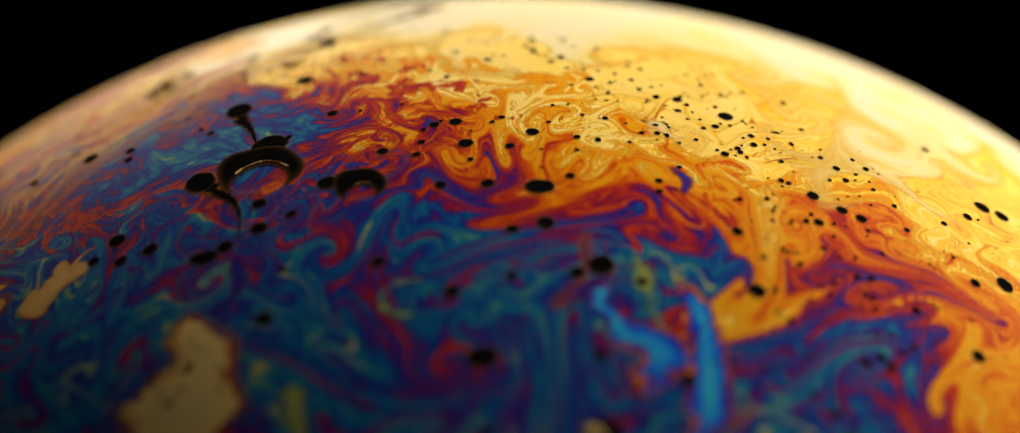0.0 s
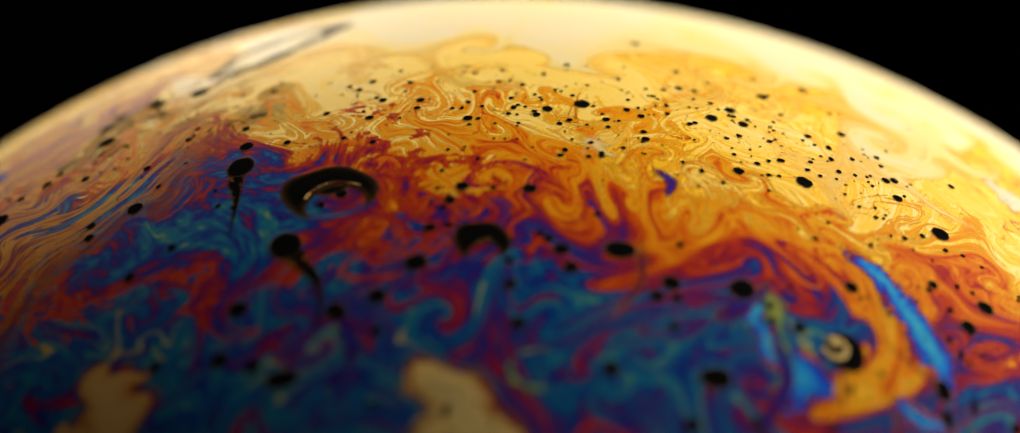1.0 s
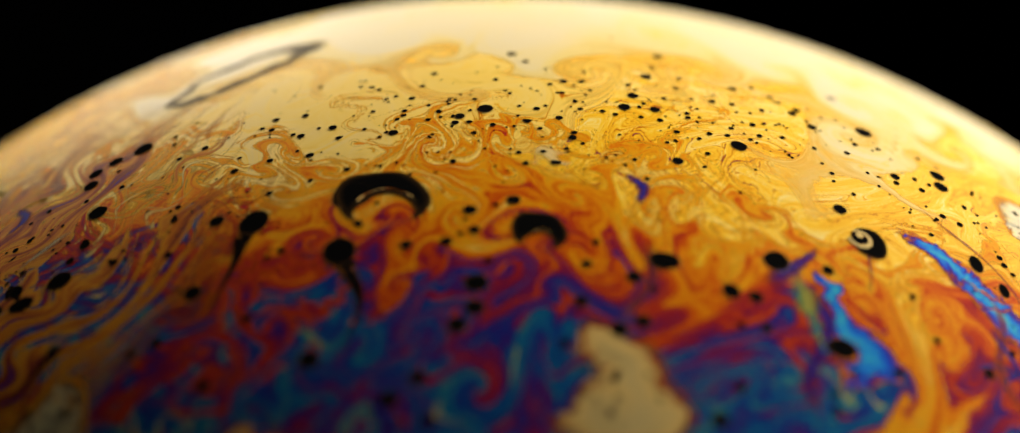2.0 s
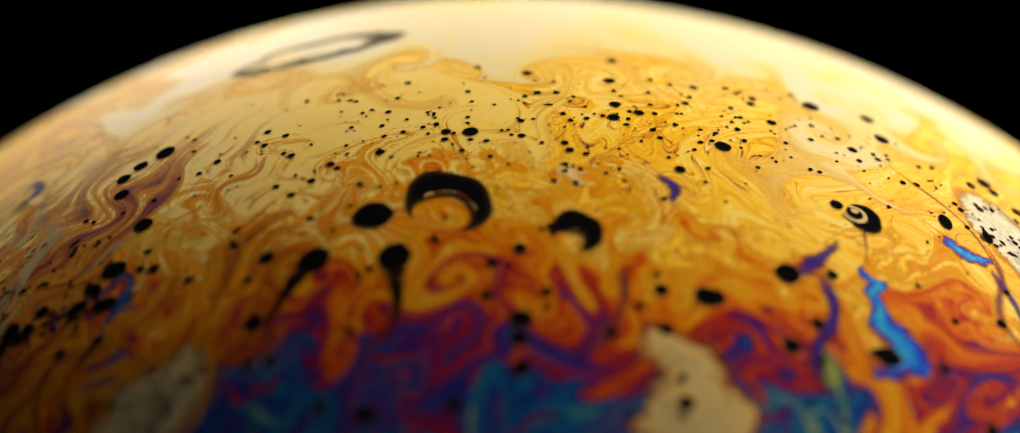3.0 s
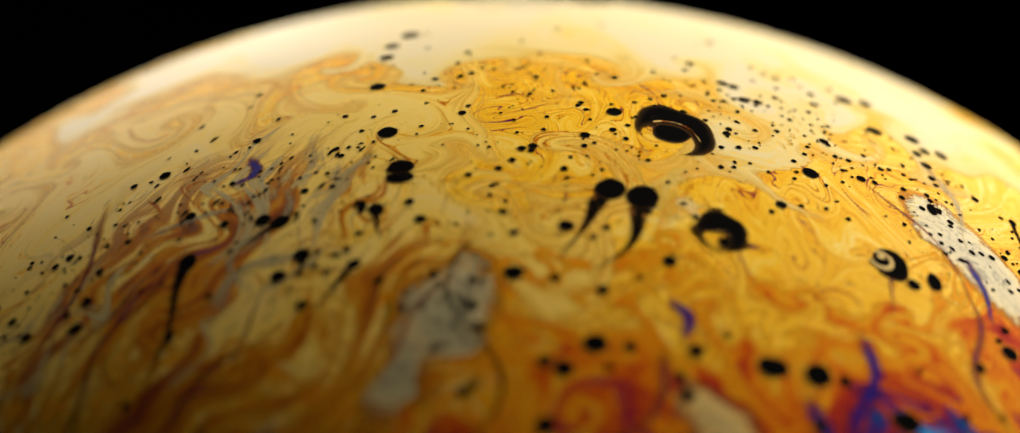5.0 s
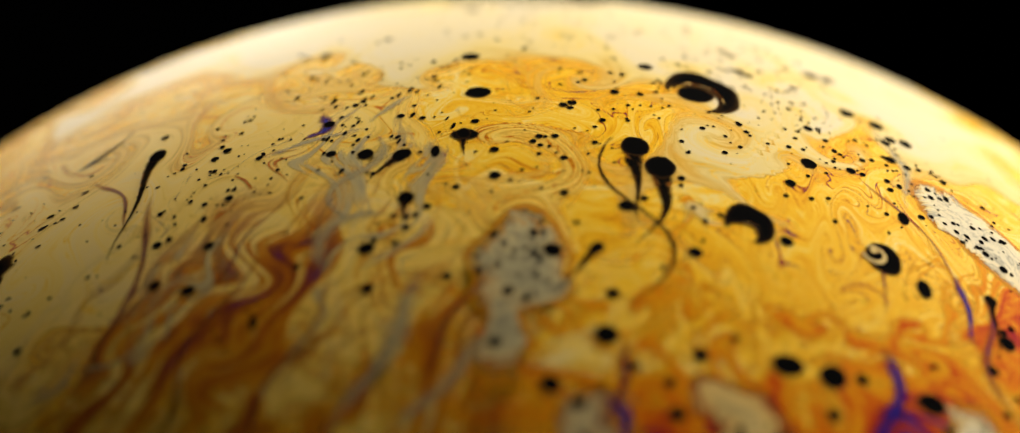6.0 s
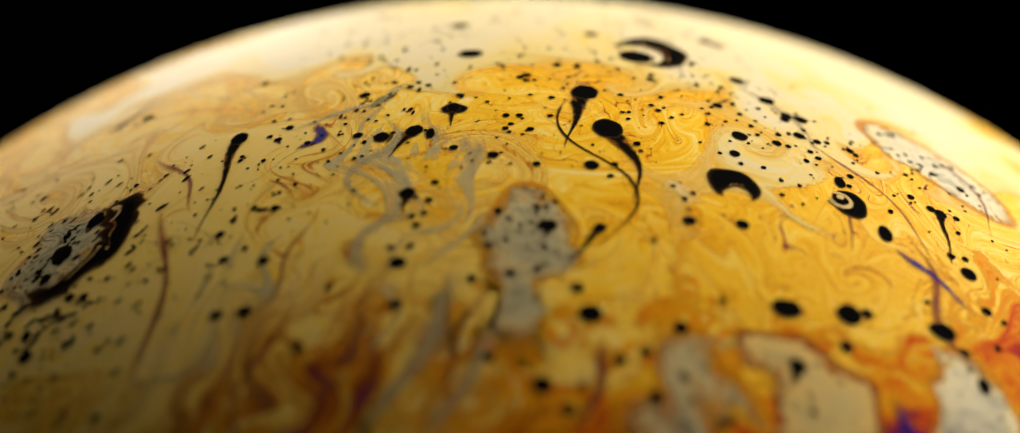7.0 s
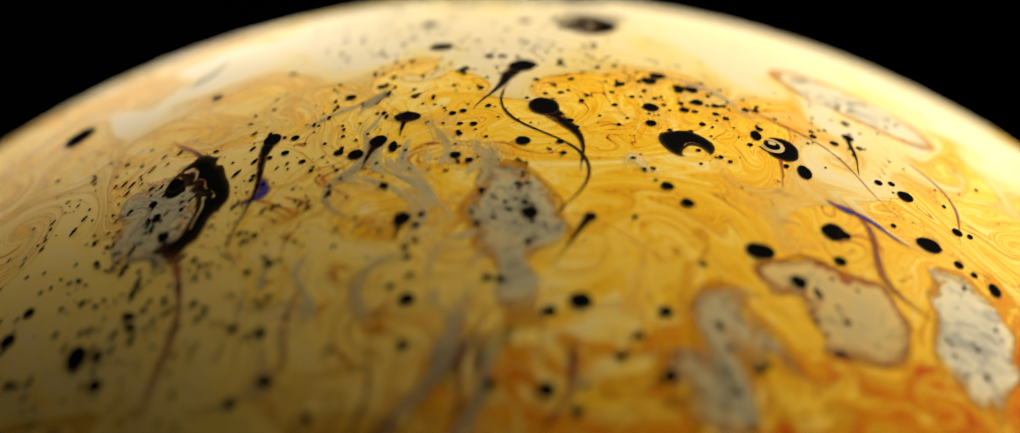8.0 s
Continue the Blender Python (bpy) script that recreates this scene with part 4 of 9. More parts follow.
    walk(drop(0.72, 1.8, 10), turned(-45.55, -0.66, -57, -36.19, 4.1, -59, -30.07, 0.35, -62, -25.54, -4.17, -64, -22.6, -7.53, -67, -20.44, -9.02, -69, -18.27, -9.2, -72, -15.27, -9.38, -75, -11.85, -9.44, -77, -8.66, -8.93, -80, -5.49, -7.18, -82, -2.94, -4.36, -85, -1.76, -1.72, -87, -1.62, 0.24, -90, -2.29, 0.73, -92, -3.45, 0.51, -95, -4.49, 0.14, -97))
    walk(drop(0.85, 2.4, 15), turned(-52.16, -2.75, 164, -40.29, 3.72, 170, -32.41, -0.25, 176, -27, -5.14, 181, -23.63, -8.51, 187, -21.29, -9.94, 193, -18.99, -10.06, 198, -17.22, -9.84, 204, -15.94, -9.52, 210, -13.59, -8.86, 215, -9.81, -7.29, 221, -6.35, -5.12, 227, -4.56, -3.28, 232, -3.88, -1.72, 238, -4.08, -1.3, 244, -4.86, -1.55, 249, -5.71, -1.98, 255))
    walk(drop(0.7, 1.4, 10), turned(-63.7, -1.84, -63, -50.77, 5.26, -66, -38.25, 0.31, -68, -30.68, -5.87, -71, -26.55, -9.2, -73, -23.9, -10.47, -75, -21.41, -10.43, -78, -18.24, -10.62, -80, -14.86, -10.95, -83, -11.79, -10.78, -85, -8.6, -9.67, -87, -5.7, -7.86, -90, -4.2, -6.54, -92, -3.88, -5.88, -95, -4.13, -6.23, -97, -4.44, -7.15, -99, -4.29, -7.94, -102))
    walk(drop(0.45, 3.6, 12, 10), turned(2.89, -51.99, -99, 11.18, -42.28, -98, 22.21, -36.55, -98, 33.74, -27.8, -97, 39.76, -16.28, -97, 39.93, -8.97, -96, 37.7, -1.31, -96, 34.2, 2.74, -95, 30.9, 2.28, -95, 28.23, 1.8, -94, 25.58, -0.96, -94, 23.64, -6.37, -93, 22.57, -8.59, -93, 22.16, -6.09, -92, 21.04, -3.16, -92, 19.27, -0.33, -91, 17.21, 2.01, -91))
    walk(drop(0.6, 3.5, 10, 6), turned(-38.65, -2.28, -133, -31.62, -0.66, -132, -26.28, -4.53, -132, -22.1, -9.12, -131, -19.88, -12.32, -130, -18.6, -13.42, -129, -17.68, -12.44, -128, -16.55, -11.66, -127, -14.66, -11.44, -126, -12.16, -11.19, -125, -6.31, -10.59, -124, 1, -10.12, -124, 4.16, -9.85, -123, 4.32, -9.11, -122, 4.31, -8.62, -121, 4.18, -8.25, -120, 3.9, -7.93, -119))
    walk(streak(M_PURPLE, 3.4, 0.7, 0.3, 30, 55, 'violet and blue streak in orange film', 'purple_streak'), turned(-31.32, 8.14, -87, -29, 8.73, -89, -26.98, 4.81, -91, -24.46, 0.37, -93, -23.59, -1.49, -94, -24.04, -0.5, -96, -23.51, 0.96, -98, -19.8, -3.86, -100, -16.95, -4.53, -102, -14.13, -4.68, -103, -11.36, -3.13, -105, -9.66, -1.66, -107, -8.26, -0.18, -109, -7.81, 0.01, -111, -8.49, -1.02, -112, -10.01, -2.87, -114, -10.86, -4.93, -116))
    walk(streak(M_RED, 6, 0.7, 0.3, 30, 25, 'dark red streak in the film', 'red_streak'), turned(3.56, -11.36, -106, 5.81, -11.49, -106, 5.99, -11.6, -106, 6.33, -11.84, -106, 6.4, -11.65, -106, 5.45, -12.07, -106, 5.18, -13.04, -106, 6.19, -15.94, -106, 6.5, -16.54, -107, 6.98, -17.11, -107, 6.73, -17.47, -107, 6.09, -17.18, -107, 5.08, -17.29, -107, 4.8, -17.61, -107, 4.1, -17.42, -107, 3.3, -17.27, -107, 2.93, -17.42, -107))
    walk(streak(M_PURPLE, 2.8, 0.7, 0.3, 60, 50, 'violet patch of film', 'purple_streak'), turned(8.43, -4.72, -81, 8.5, -4.67, -81, 7.7, -4.99, -80, 6.64, -5.58, -79, 6.39, -5.6, -78, 7.16, -5.14, -77, 7.83, -5.37, -77, 8.19, -8.01, -76, 7.95, -9.98, -75, 7.74, -11.83, -74, 7.99, -13.39, -74, 6.81, -16.29, -73, 5.19, -18.48, -72, 4.87, -22.9, -71, 4.16, -25.09, -70, 3.51, -28.09, -70, 3.43, -28.99, -69))
    walk(streak(M_PURPLE, 4.5, 0.9, 0.4, 80, 15, 'violet and red curl of film', 'purple_streak'), turned(3.66, -12.17, 40, 7.42, -12.63, 41, 10.55, -12.11, 43, 12.1, -10.82, 45, 12.91, -9.49, 46, 13.67, -8.58, 48, 14.1, -8.72, 50, 13.61, -10.45, 51, 13.62, -12.68, -7, 13.53, -14.76, -65, 13.76, -18.3, -64, 14.25, -22.59, -62, 13.94, -24.42, -61, 13.42, -25.1, -59, 12.76, -28.53, -58, 12.54, -30.18, -56, 13.94, -28.05, -55))
    walk(streak(M_TEAL, 5.5, 1.3, 0.5, 60, 15, 'green and teal tongue of film', 'green_streak'), turned(6.32, -12.2, -76, 9.66, -12.79, -77, 11.93, -13.06, -77, 13.13, -12.43, -78, 13.47, -12.24, -77, 13.73, -14.27, -76, 14.31, -15.89, -75, 14.09, -19.57, -74, 14.42, -22.79, -73, 13.93, -25.67, -73, 13.03, -26.65, -72, 13.69, -27.89, -71, 13.43, -29.87, -70, 11.78, -31.83, -69, 10.76, -33.48, -68, 11.8, -31.81, -68, 13.94, -28.05, -67))
    walk(streak(M_TAIL, 14, 0.14, 0.08, -20, -40, 'long winding black thread of film', 'dark_thread', 1.15, 0.25), turned(-33.12, -14.12, -88, -33.15, -11.66, -89, -33.35, -12.29, -90, -28.82, -16.04, -91, -23.73, -18.63, -92, -20.96, -19.37, -93, -18.58, -18.54, -94, -13.88, -18.21, -95, -7.41, -17.87, -96, -3.49, -17.39, -97, -0.5, -15.49, -94, 4.13, -11.03, -90, 6.67, -7.61, -86, 5.9, -5.69, -84, 5.09, -4.09, -82, 3.64, -3.23, -79, 2.77, -2.22, -77))
    walk(streak(M_RED, 10, 0.3, 0.5, 30, 25, 'gold and red winding thread of film', 'red_thread', 1.4, 0.1), turned(2.87, -26.43, -80, 9.82, -22.41, -80, 16.52, -18.94, -81, 20.58, -14.92, -81, 22.48, -11.53, -82, 23.14, -9.58, -82, 23.13, -7.84, -83, 22.52, -7.86, -83, 21.92, -9.32, -84, 21.3, -11.01, -84, 21.2, -12.09, -84, 21.77, -12.26, -85, 21.87, -11.54, -85, 20.61, -11.27, -80, 19.56, -9.73, -76, 18.47, -8.51, -71, 17, -7.78, -66))
    walk(streak(M_SMOKE, 6, 0.5, 0.3, 40, 0, 'thin smoky rim of film near the top', 'dark_smear'), turned(-8.32, 11.12, 29, -11.07, 10.13, 32, -13.22, 8.99, 35, -14.71, 7.35, 38, -14.64, 6.42, 30, -12.63, 7.7, 21, -11.57, 8.77, 12, -8.05, 10.39, 18, -4.47, 12.35, 6, -1.27, 14.24, -5, 0.66, 16.91, -3, 0.99, 17.06, -1, 1.01, 19.66, 1, 2.56, 26.45, 3, 3.82, 26.53, 6, 2.64, 21.85, 8, 1.01, 19.66, 10))
    walk(dashes(34, 2.6, 5), turned(-75, 11.83, -90, -75, 23.36, -90, -75, 19.57, -90, -75, 6.97, -90, -75, 0.19, -77, -75, 1.62, -52, -75, 4.17, -27, -70.88, 2.42, -2, -65.64, -3.06, -2, -60.67, -7.19, -2, -52.85, -6.64, -4, -42.38, -4.56, -5, -32.57, -3.8, 1, -25.67, -4.47, 15, -22.08, -6.42, 35, -19.73, -7.6, 50, -17.37, -7.32, 58))
    walk(dashes(30, 2.4, 6), turned(-75, 11.54, -90, -75, 22.95, -90, -75, 19.1, -90, -75, 6.52, -77, -75, -0.25, -52, -75, 1.16, -27, -71.77, 3.69, -2, -65.39, 1.89, -2, -60.02, -3.72, -3, -54.95, -8.07, -4, -47.19, -7.99, -6, -38.01, -6.56, -6, -29.91, -6.64, -2, -24.2, -8, 12, -21.31, -10.36, 32, -19.59, -12.37, 45, -17.53, -12.78, 49))
    walk(dashes(26, 2.4, 7), turned(-75, 11.48, -90, -75, 22.86, -78, -75, 18.99, -53, -75, 6.42, -28, -74.71, -0.35, -3, -69.92, 1.05, -2, -65.38, 3.58, -2, -58.98, 1.76, -2, -53.58, -3.88, -3, -48.49, -8.28, -4, -41.13, -8.15, -2, -33.51, -6.26, 1, -26.67, -5.52, 12, -21.77, -5.82, 31, -19.03, -7.04, 47, -17.1, -7.71, 56, -15.24, -7.58, 62))
    walk(dashes(30, 2.6, 8), turned(-75, 6.34, -28, -70.87, 15.74, -3, -57.74, 10.84, -3, -43.69, -1.28, 4, -36.42, -6.63, 24, -33.04, -7.03, 25, -29.97, -6.05, 24, -25.73, -5.95, 29, -21.63, -6.41, 38, -17.79, -5.7, 46, -14.01, -3.38, 53, -10.72, 0.34, 60, -8.31, 4.43, 70, -7.03, 8.01, 78, -6.75, 9.37, 80, -6.91, 9.63, 81, -6.91, 10.03, 83))
    walk(dashes(24, 2.6, 9), turned(-75, 11.83, -90, -75, 23.36, -90, -75, 19.57, -90, -75, 6.97, -78, -75, 0.2, -53, -75, 1.62, -28, -75, 4.17, -3, -69.23, 2.43, -1, -64, -3.05, -1, -59.03, -7.18, -2, -51.2, -6.62, -3, -40.95, -4.44, -1, -31.59, -3.37, 9, -24.95, -3.7, 28, -21.4, -5.31, 46, -18.8, -5.77, 57, -16.32, -4.85, 64))
    walk(dashes(22, 2.4, 10), turned(-63.27, 0.03, -7, -50.41, 7.55, -8, -38.25, 2.84, -0, -31.06, -3.44, 24, -27.21, -6.81, 36, -24.8, -7.98, 37, -22.49, -7.98, 36, -19.3, -8.2, 41, -15.74, -8.33, 49, -12.32, -7.68, 56, -9.08, -5.83, 60, -6.52, -3.24, 64, -5.01, -0.71, 71, -4.42, 1.25, 76, -4.69, 1.76, 80, -5.42, 1.61, 83, -6.05, 1.55, 85))
    walk(dashes(34, 2.6, 30), turned(-72.5, 7.33, -90, -72.5, 18.86, -90, -72.5, 15.07, -90, -72.5, 2.47, -90, -72.5, -4.31, -77, -72.5, -2.88, -52, -72.5, -0.33, -27, -68.38, -2.08, -2, -63.14, -7.56, -2, -58.17, -11.69, -2, -50.35, -11.14, -4, -39.88, -9.06, -5, -30.07, -8.3, 1, -23.17, -8.97, 15, -19.58, -10.92, 35, -17.23, -12.1, 50, -14.87, -11.82, 58))
    walk(dashes(34, 2.6, 31), turned(-78, 8.54, -90, -78, 19.95, -90, -78, 16.1, -90, -78, 3.52, -77, -78, -3.25, -52, -78, -1.84, -27, -74.77, 0.69, -2, -68.39, -1.11, -2, -63.02, -6.72, -3, -57.95, -11.07, -4, -50.19, -10.99, -6, -41.01, -9.56, -6, -32.91, -9.64, -2, -27.2, -11, 12, -24.31, -13.36, 32, -22.59, -15.37, 45, -20.53, -15.78, 49))
    walk(dashes(34, 2.6, 32), turned(-74, 14.48, -90, -74, 25.86, -78, -74, 21.99, -53, -74, 9.42, -28, -73.71, 2.65, -3, -68.92, 4.05, -2, -64.38, 6.58, -2, -57.98, 4.76, -2, -52.58, -0.88, -3, -47.49, -5.28, -4, -40.13, -5.15, -2, -32.51, -3.26, 1, -25.67, -2.52, 12, -20.77, -2.82, 31, -18.03, -4.04, 47, -16.1, -4.71, 56, -14.24, -4.58, 62))
    walk(dashes(34, 2.6, 33), turned(-70.5, 9.33, -90, -70.5, 20.86, -90, -70.5, 17.07, -90, -70.5, 4.47, -78, -70.5, -2.3, -53, -70.5, -0.88, -28, -70.5, 1.67, -3, -64.73, -0.07, -1, -59.5, -5.55, -1, -54.53, -9.68, -2, -46.7, -9.12, -3, -36.45, -6.94, -1, -27.09, -5.87, 9, -20.45, -6.2, 28, -16.9, -7.81, 46, -14.3, -8.27, 57, -11.82, -7.35, 64))
    walk(dashes(34, 2.6, 34), turned(-79, 13.83, -90, -79, 25.36, -90, -79, 21.57, -90, -79, 8.97, -90, -79, 2.19, -77, -79, 3.62, -52, -79, 6.17, -27, -74.88, 4.42, -2, -69.64, -1.06, -2, -64.67, -5.19, -2, -56.85, -4.64, -4, -46.38, -2.56, -5, -36.57, -1.8, 1, -29.67, -2.47, 15, -26.08, -4.42, 35, -23.73, -5.6, 50, -21.37, -5.32, 58))
    walk(streak(M_RED, 8.5, 0.28, 0.23, 10, 20, 'dark red thread drawn down the film', 'red_thread', 1.1, 0.5), turned(-73.87, -0.65, -193, -60.97, 6.72, -196, -46.46, 0.74, -197, -35.14, -7.98, -175, -29.6, -11.85, -161, -26.33, -13.09, -161, -23.43, -12.82, -165, -20.19, -13.19, -162, -17.14, -14.29, -151, -14.65, -15.24, -141, -12.7, -15.69, -136, -11.26, -16.09, -128, -9.83, -16.55, -122, -8.52, -16.93, -118, -7.78, -18.25, -116, -7.49, -20.02, -115, -7.23, -21.89, -113))
    walk(streak(M_RED, 9.2, 0.21, 0.17, -13, 18, 'dark red thread drawn down the film', 'red_thread', 1.6, 0.3), turned(-49.75, -8.31, -155, -38.65, -2.99, -161, -30.59, -7.15, -145, -24.62, -11.49, -127, -20.86, -14.41, -114, -17.72, -16.15, -105, -14.53, -15.89, -106, -11.69, -15.35, -112, -8.65, -14.75, -112, -5.93, -14.15, -115, -3.79, -13.75, -120, -2.67, -13.68, -120, -2.21, -14.07, -117, -1.93, -14.27, -113, -1.83, -14.91, -110, -1.81, -15.71, -107, -1.73, -16.57, -103))
    walk(streak(M_RED, 9.1, 0.19, 0.14, -22, 18, 'dark red thread drawn down the film', 'red_thread', 1.8, 0.3), turned(-75, 5, -125, -75, 13.95, -150, -64.2, 8.82, -175, -49.69, -3.4, -175, -40.2, -9.9, -164, -35.96, -10.14, -167, -32.26, -8.89, -171, -27.59, -8.99, -166, -23.34, -10.15, -156, -19.95, -10.9, -145, -16.58, -10.22, -137, -13.81, -9.03, -129, -11.63, -8.72, -121, -10.03, -8.91, -115, -9.45, -10.27, -110, -9.35, -12.24, -106, -9.14, -14.12, -102))
    walk(streak(M_RED, 10.5, 0.19, 0.10, -5, 16, 'dark red thread drawn down the film', 'red_thread', 1.7, 0.8), turned(-70.67, -1.69, -180, -57.74, 5.44, -180, -43.33, -0.51, -173, -33.38, -8.12, -148, -28.27, -11.75, -130, -25.14, -13.06, -121, -22.35, -12.9, -118, -19.21, -13.21, -117, -16.15, -14.09, -117, -13.59, -14.75, -117, -11.52, -14.89, -118, -9.91, -14.81, -117, -8.34, -14.65, -114, -7.01, -14.54, -111, -6.3, -15.47, -107, -6, -16.87, -104, -5.73, -18.34, -101))
    walk(streak(M_RED, 11.9, 0.27, 0.24, 2, 22, 'dark red thread drawn down the film', 'red_thread', 1.5, 0.3), turned(-75, 4.29, -103, -75, 13.02, -128, -65.28, 7.77, -153, -50.63, -4.43, -153, -40.84, -11.02, -139, -36.38, -11.26, -134, -32.53, -9.95, -131, -27.76, -10.07, -123, -23.55, -11.47, -116, -20.49, -12.78, -115, -17.67, -12.98, -117, -15.4, -13.02, -115, -13.49, -13.93, -112, -11.85, -14.92, -108, -11.1, -16.91, -105, -10.82, -19.52, -105, -10.43, -21.95, -105))
    walk(streak(M_GREY, 7, 0.8, 0.4, 60, 25, 'pale grey tongue of film with a brown edge', 'silver_streak'), turned(-58.45, -16.44, 166, -47.3, -10.39, 172, -35.79, -15.43, 177, -26.89, -20.38, 182, -20.72, -23.36, 188, -16.68, -25.49, 193, -15.33, -25.44, 198, -14.02, -24.34, 204, -10.93, -23.53, 209, -9.25, -23.8, 214, -8.3, -23.17, 220, -4.87, -19.81, 225, -2.15, -17.15, 230, -1.62, -17.01, 235, -1.3, -17.17, 241, -1.08, -17.48, 246, -0.81, -17.78, 251))
    walk(streak(M_GREY, 3.5, 0.5, 0.25, 90, 20, 'small hooked grey streak of film', 'silver_streak'), turned(-35.7, 4.23, -154, -30.63, 5.8, -152, -26.93, 2.19, -150, -23.81, -1.91, -148, -21.69, -5.08, -145, -19.94, -6.67, -143, -18.07, -6.96, -141, -15.33, -7.03, -139, -12.08, -6.72, -136, -8.83, -5.65, -134, -6.79, -4.05, -132, -6.13, -1.68, -130, -5.39, 1.11, -127, -5.29, 2.1, -125, -5.54, 2.5, -123, -5.78, 2.19, -121, -6.23, 1.94, -118))
    walk(spot(1.05, 1, 0), path(-9.7, 11.5, -13.47, 9.65, -16.01, 7.07, -17.48, 4.01, -17.87, 1.59, -17.4, 0.55, -16.47, 0.5, -14.07, 1.75, -11.1, 3.63, -8.14, 6.27, -5.02, 10.76, -1.94, 18.96, 0.53, 31.48, 3.67, 44.59, 5.05, 50, 5.46, 49.14, 6.35, 47.27))
    walk(spot(0.77, 1, 1), path(-13.88, 11.29, -16.63, 9.81, -18.44, 7.05, -19.28, 3.69, -19.25, 1.09, -18.64, -0.04, -17.62, -0.2, -15.28, 0.42, -12.21, 2.15, -9.02, 4.85, -5.85, 9.04, -2.79, 16.62, -0.55, 27.84, 2.71, 40.96, 4.37, 46.75, 4.97, 46.19, 5.99, 44.41))
    walk(spot(0.77, 1, 2), path(-17.62, 10.99, -19.41, 9.72, -20.46, 6.75, -20.63, 3.16, -20.19, 0.47, -19.45, -0.74, -18.35, -1.01, -15.79, -0.44, -12.55, 1.05, -9.2, 3.44, -5.99, 7.28, -3.05, 14.09, -1.1, 23.83, 1.71, 35.78, 3.66, 41.85, 4.46, 41.42, 5.62, 39.72))
    walk(spot(0.80, 1, 3), path(-19.1, 10.46, -20.36, 9.1, -21, 5.92, -20.78, 2.25, -20.18, -0.63, -19.33, -2.01, -18.16, -2.43, -15.85, -2.28, -12.9, -1.55, -9.45, 0.43, -6.14, 3.58, -3.39, 8.92, -1.8, 16.01, -1, 23.3, -0.01, 28.1, 0.78, 28.54, 1.59, 27.9))
    walk(spot(0.97, 1, 4), path(-19.3, 9.29, -20.12, 7.47, -20.47, 3.89, -19.95, 0.01, -19.2, -3.39, -17.99, -5.02, -16.51, -5.47, -14.27, -5.26, -11.58, -4.83, -8.37, -3.32, -5.32, -1.24, -2.89, 2.26, -1.63, 6.68, -1.62, 10.42, -2.38, 12.08, -3.38, 12.5, -4.11, 12.79))
    walk(spot(0.31, 1, 5), path(-13.69, 10.24, -16.08, 8.3, -17.69, 5.17, -18.35, 1.62, -18.28, -1.72, -17.45, -3.26, -16.26, -3.72, -14.08, -3.69, -11.27, -3.07, -8.18, -1.66, -5.09, 0.72, -2.54, 4.93, -1.25, 10.23, -1.23, 14.8, -1.82, 17.13, -2.59, 17.77, -3.05, 18.1))
    walk(spot(1.34, 0.81, 6), path(-34.41, 2.36, -29.36, 3.07, -25.45, -0.68, -22.25, -4.88, -20.3, -7.8, -19.08, -8.45, -17.49, -8.2, -14.5, -8.1, -11.06, -7.53, -7.6, -6.13, -4.54, -4.25, -2.23, -1.18, -1.14, 2.25, -1, 5.43, -1.64, 7.11, -2.59, 7.81, -3.18, 8.36))
    walk(spot(1.30, 0.67, 7), path(-45.31, -1.41, -35.98, 3.1, -29.77, -0.7, -25.14, -5.21, -22.12, -8.59, -19.88, -10.08, -17.65, -10.3, -14.4, -9.69, -10.68, -9.15, -7.5, -6.28, -4.55, -5.02, -2.53, -3.51, -1.68, -1.82, -1.53, 0.18, -2.25, 0.61, -3.43, 0.42, -4.45, 0.07))
    walk(spot(0.40, 1, 8), path(-25.72, 6.95, -24.18, 5.61, -22.58, 1.93, -20.9, -2.09, -19.43, -5.49, -17.78, -7.11, -15.95, -7.52, -13.34, -7.67, -10.17, -7.39, -7, -6.49, -4.1, -5.05, -2.09, -2.95, -1.23, -0.64, -1.28, 1.26, -2.02, 1.98, -3.16, 2.13, -4.2, 2.16))
    walk(spot(0.55, 1, 9), path(-27.67, 5.92, -25.32, 4.95, -23.16, 1.27, -20.91, -2.01, -19.4, -5.74, -17.53, -7.98, -15.49, -8.77, -12.59, -8.97, -9.37, -9.25, -6.39, -9.06, -3.5, -8.04, -1.33, -6.53, -0.27, -5.14, 0, -3.98, -0.37, -3.57, -1.16, -3.41, -2.08, -3.5))
    walk(spot(0.45, 1, 10), path(-31.15, 4.55, -27.51, 4.48, -24.53, 0.8, -21.95, -3.25, -19.98, -6.62, -18.12, -8.21, -16.15, -8.59, -13.45, -8.78, -10.37, -8.77, -7.35, -8.24, -4.04, -6.83, -1.34, -4.89, -0.31, -3.13, -0.91, -2.37, -2.18, -2.9, -3.87, -4.04, -5.24, -5.54))
    walk(spot(0.37, 1, 11), path(-12.32, 8.02, -14.26, 4.95, -15.41, 1.24, -15.61, -2.44, -14.96, -5.69, -13.5, -7.61, -11.78, -8.39, -9.21, -8.95, -6.07, -9.2, -2.86, -8.93, 0.11, -7.69, 2.26, -5.62, 2.86, -3.7, 2.42, -2.08, 1.35, -1.37, 0, -0.96, -1.3, -0.87))
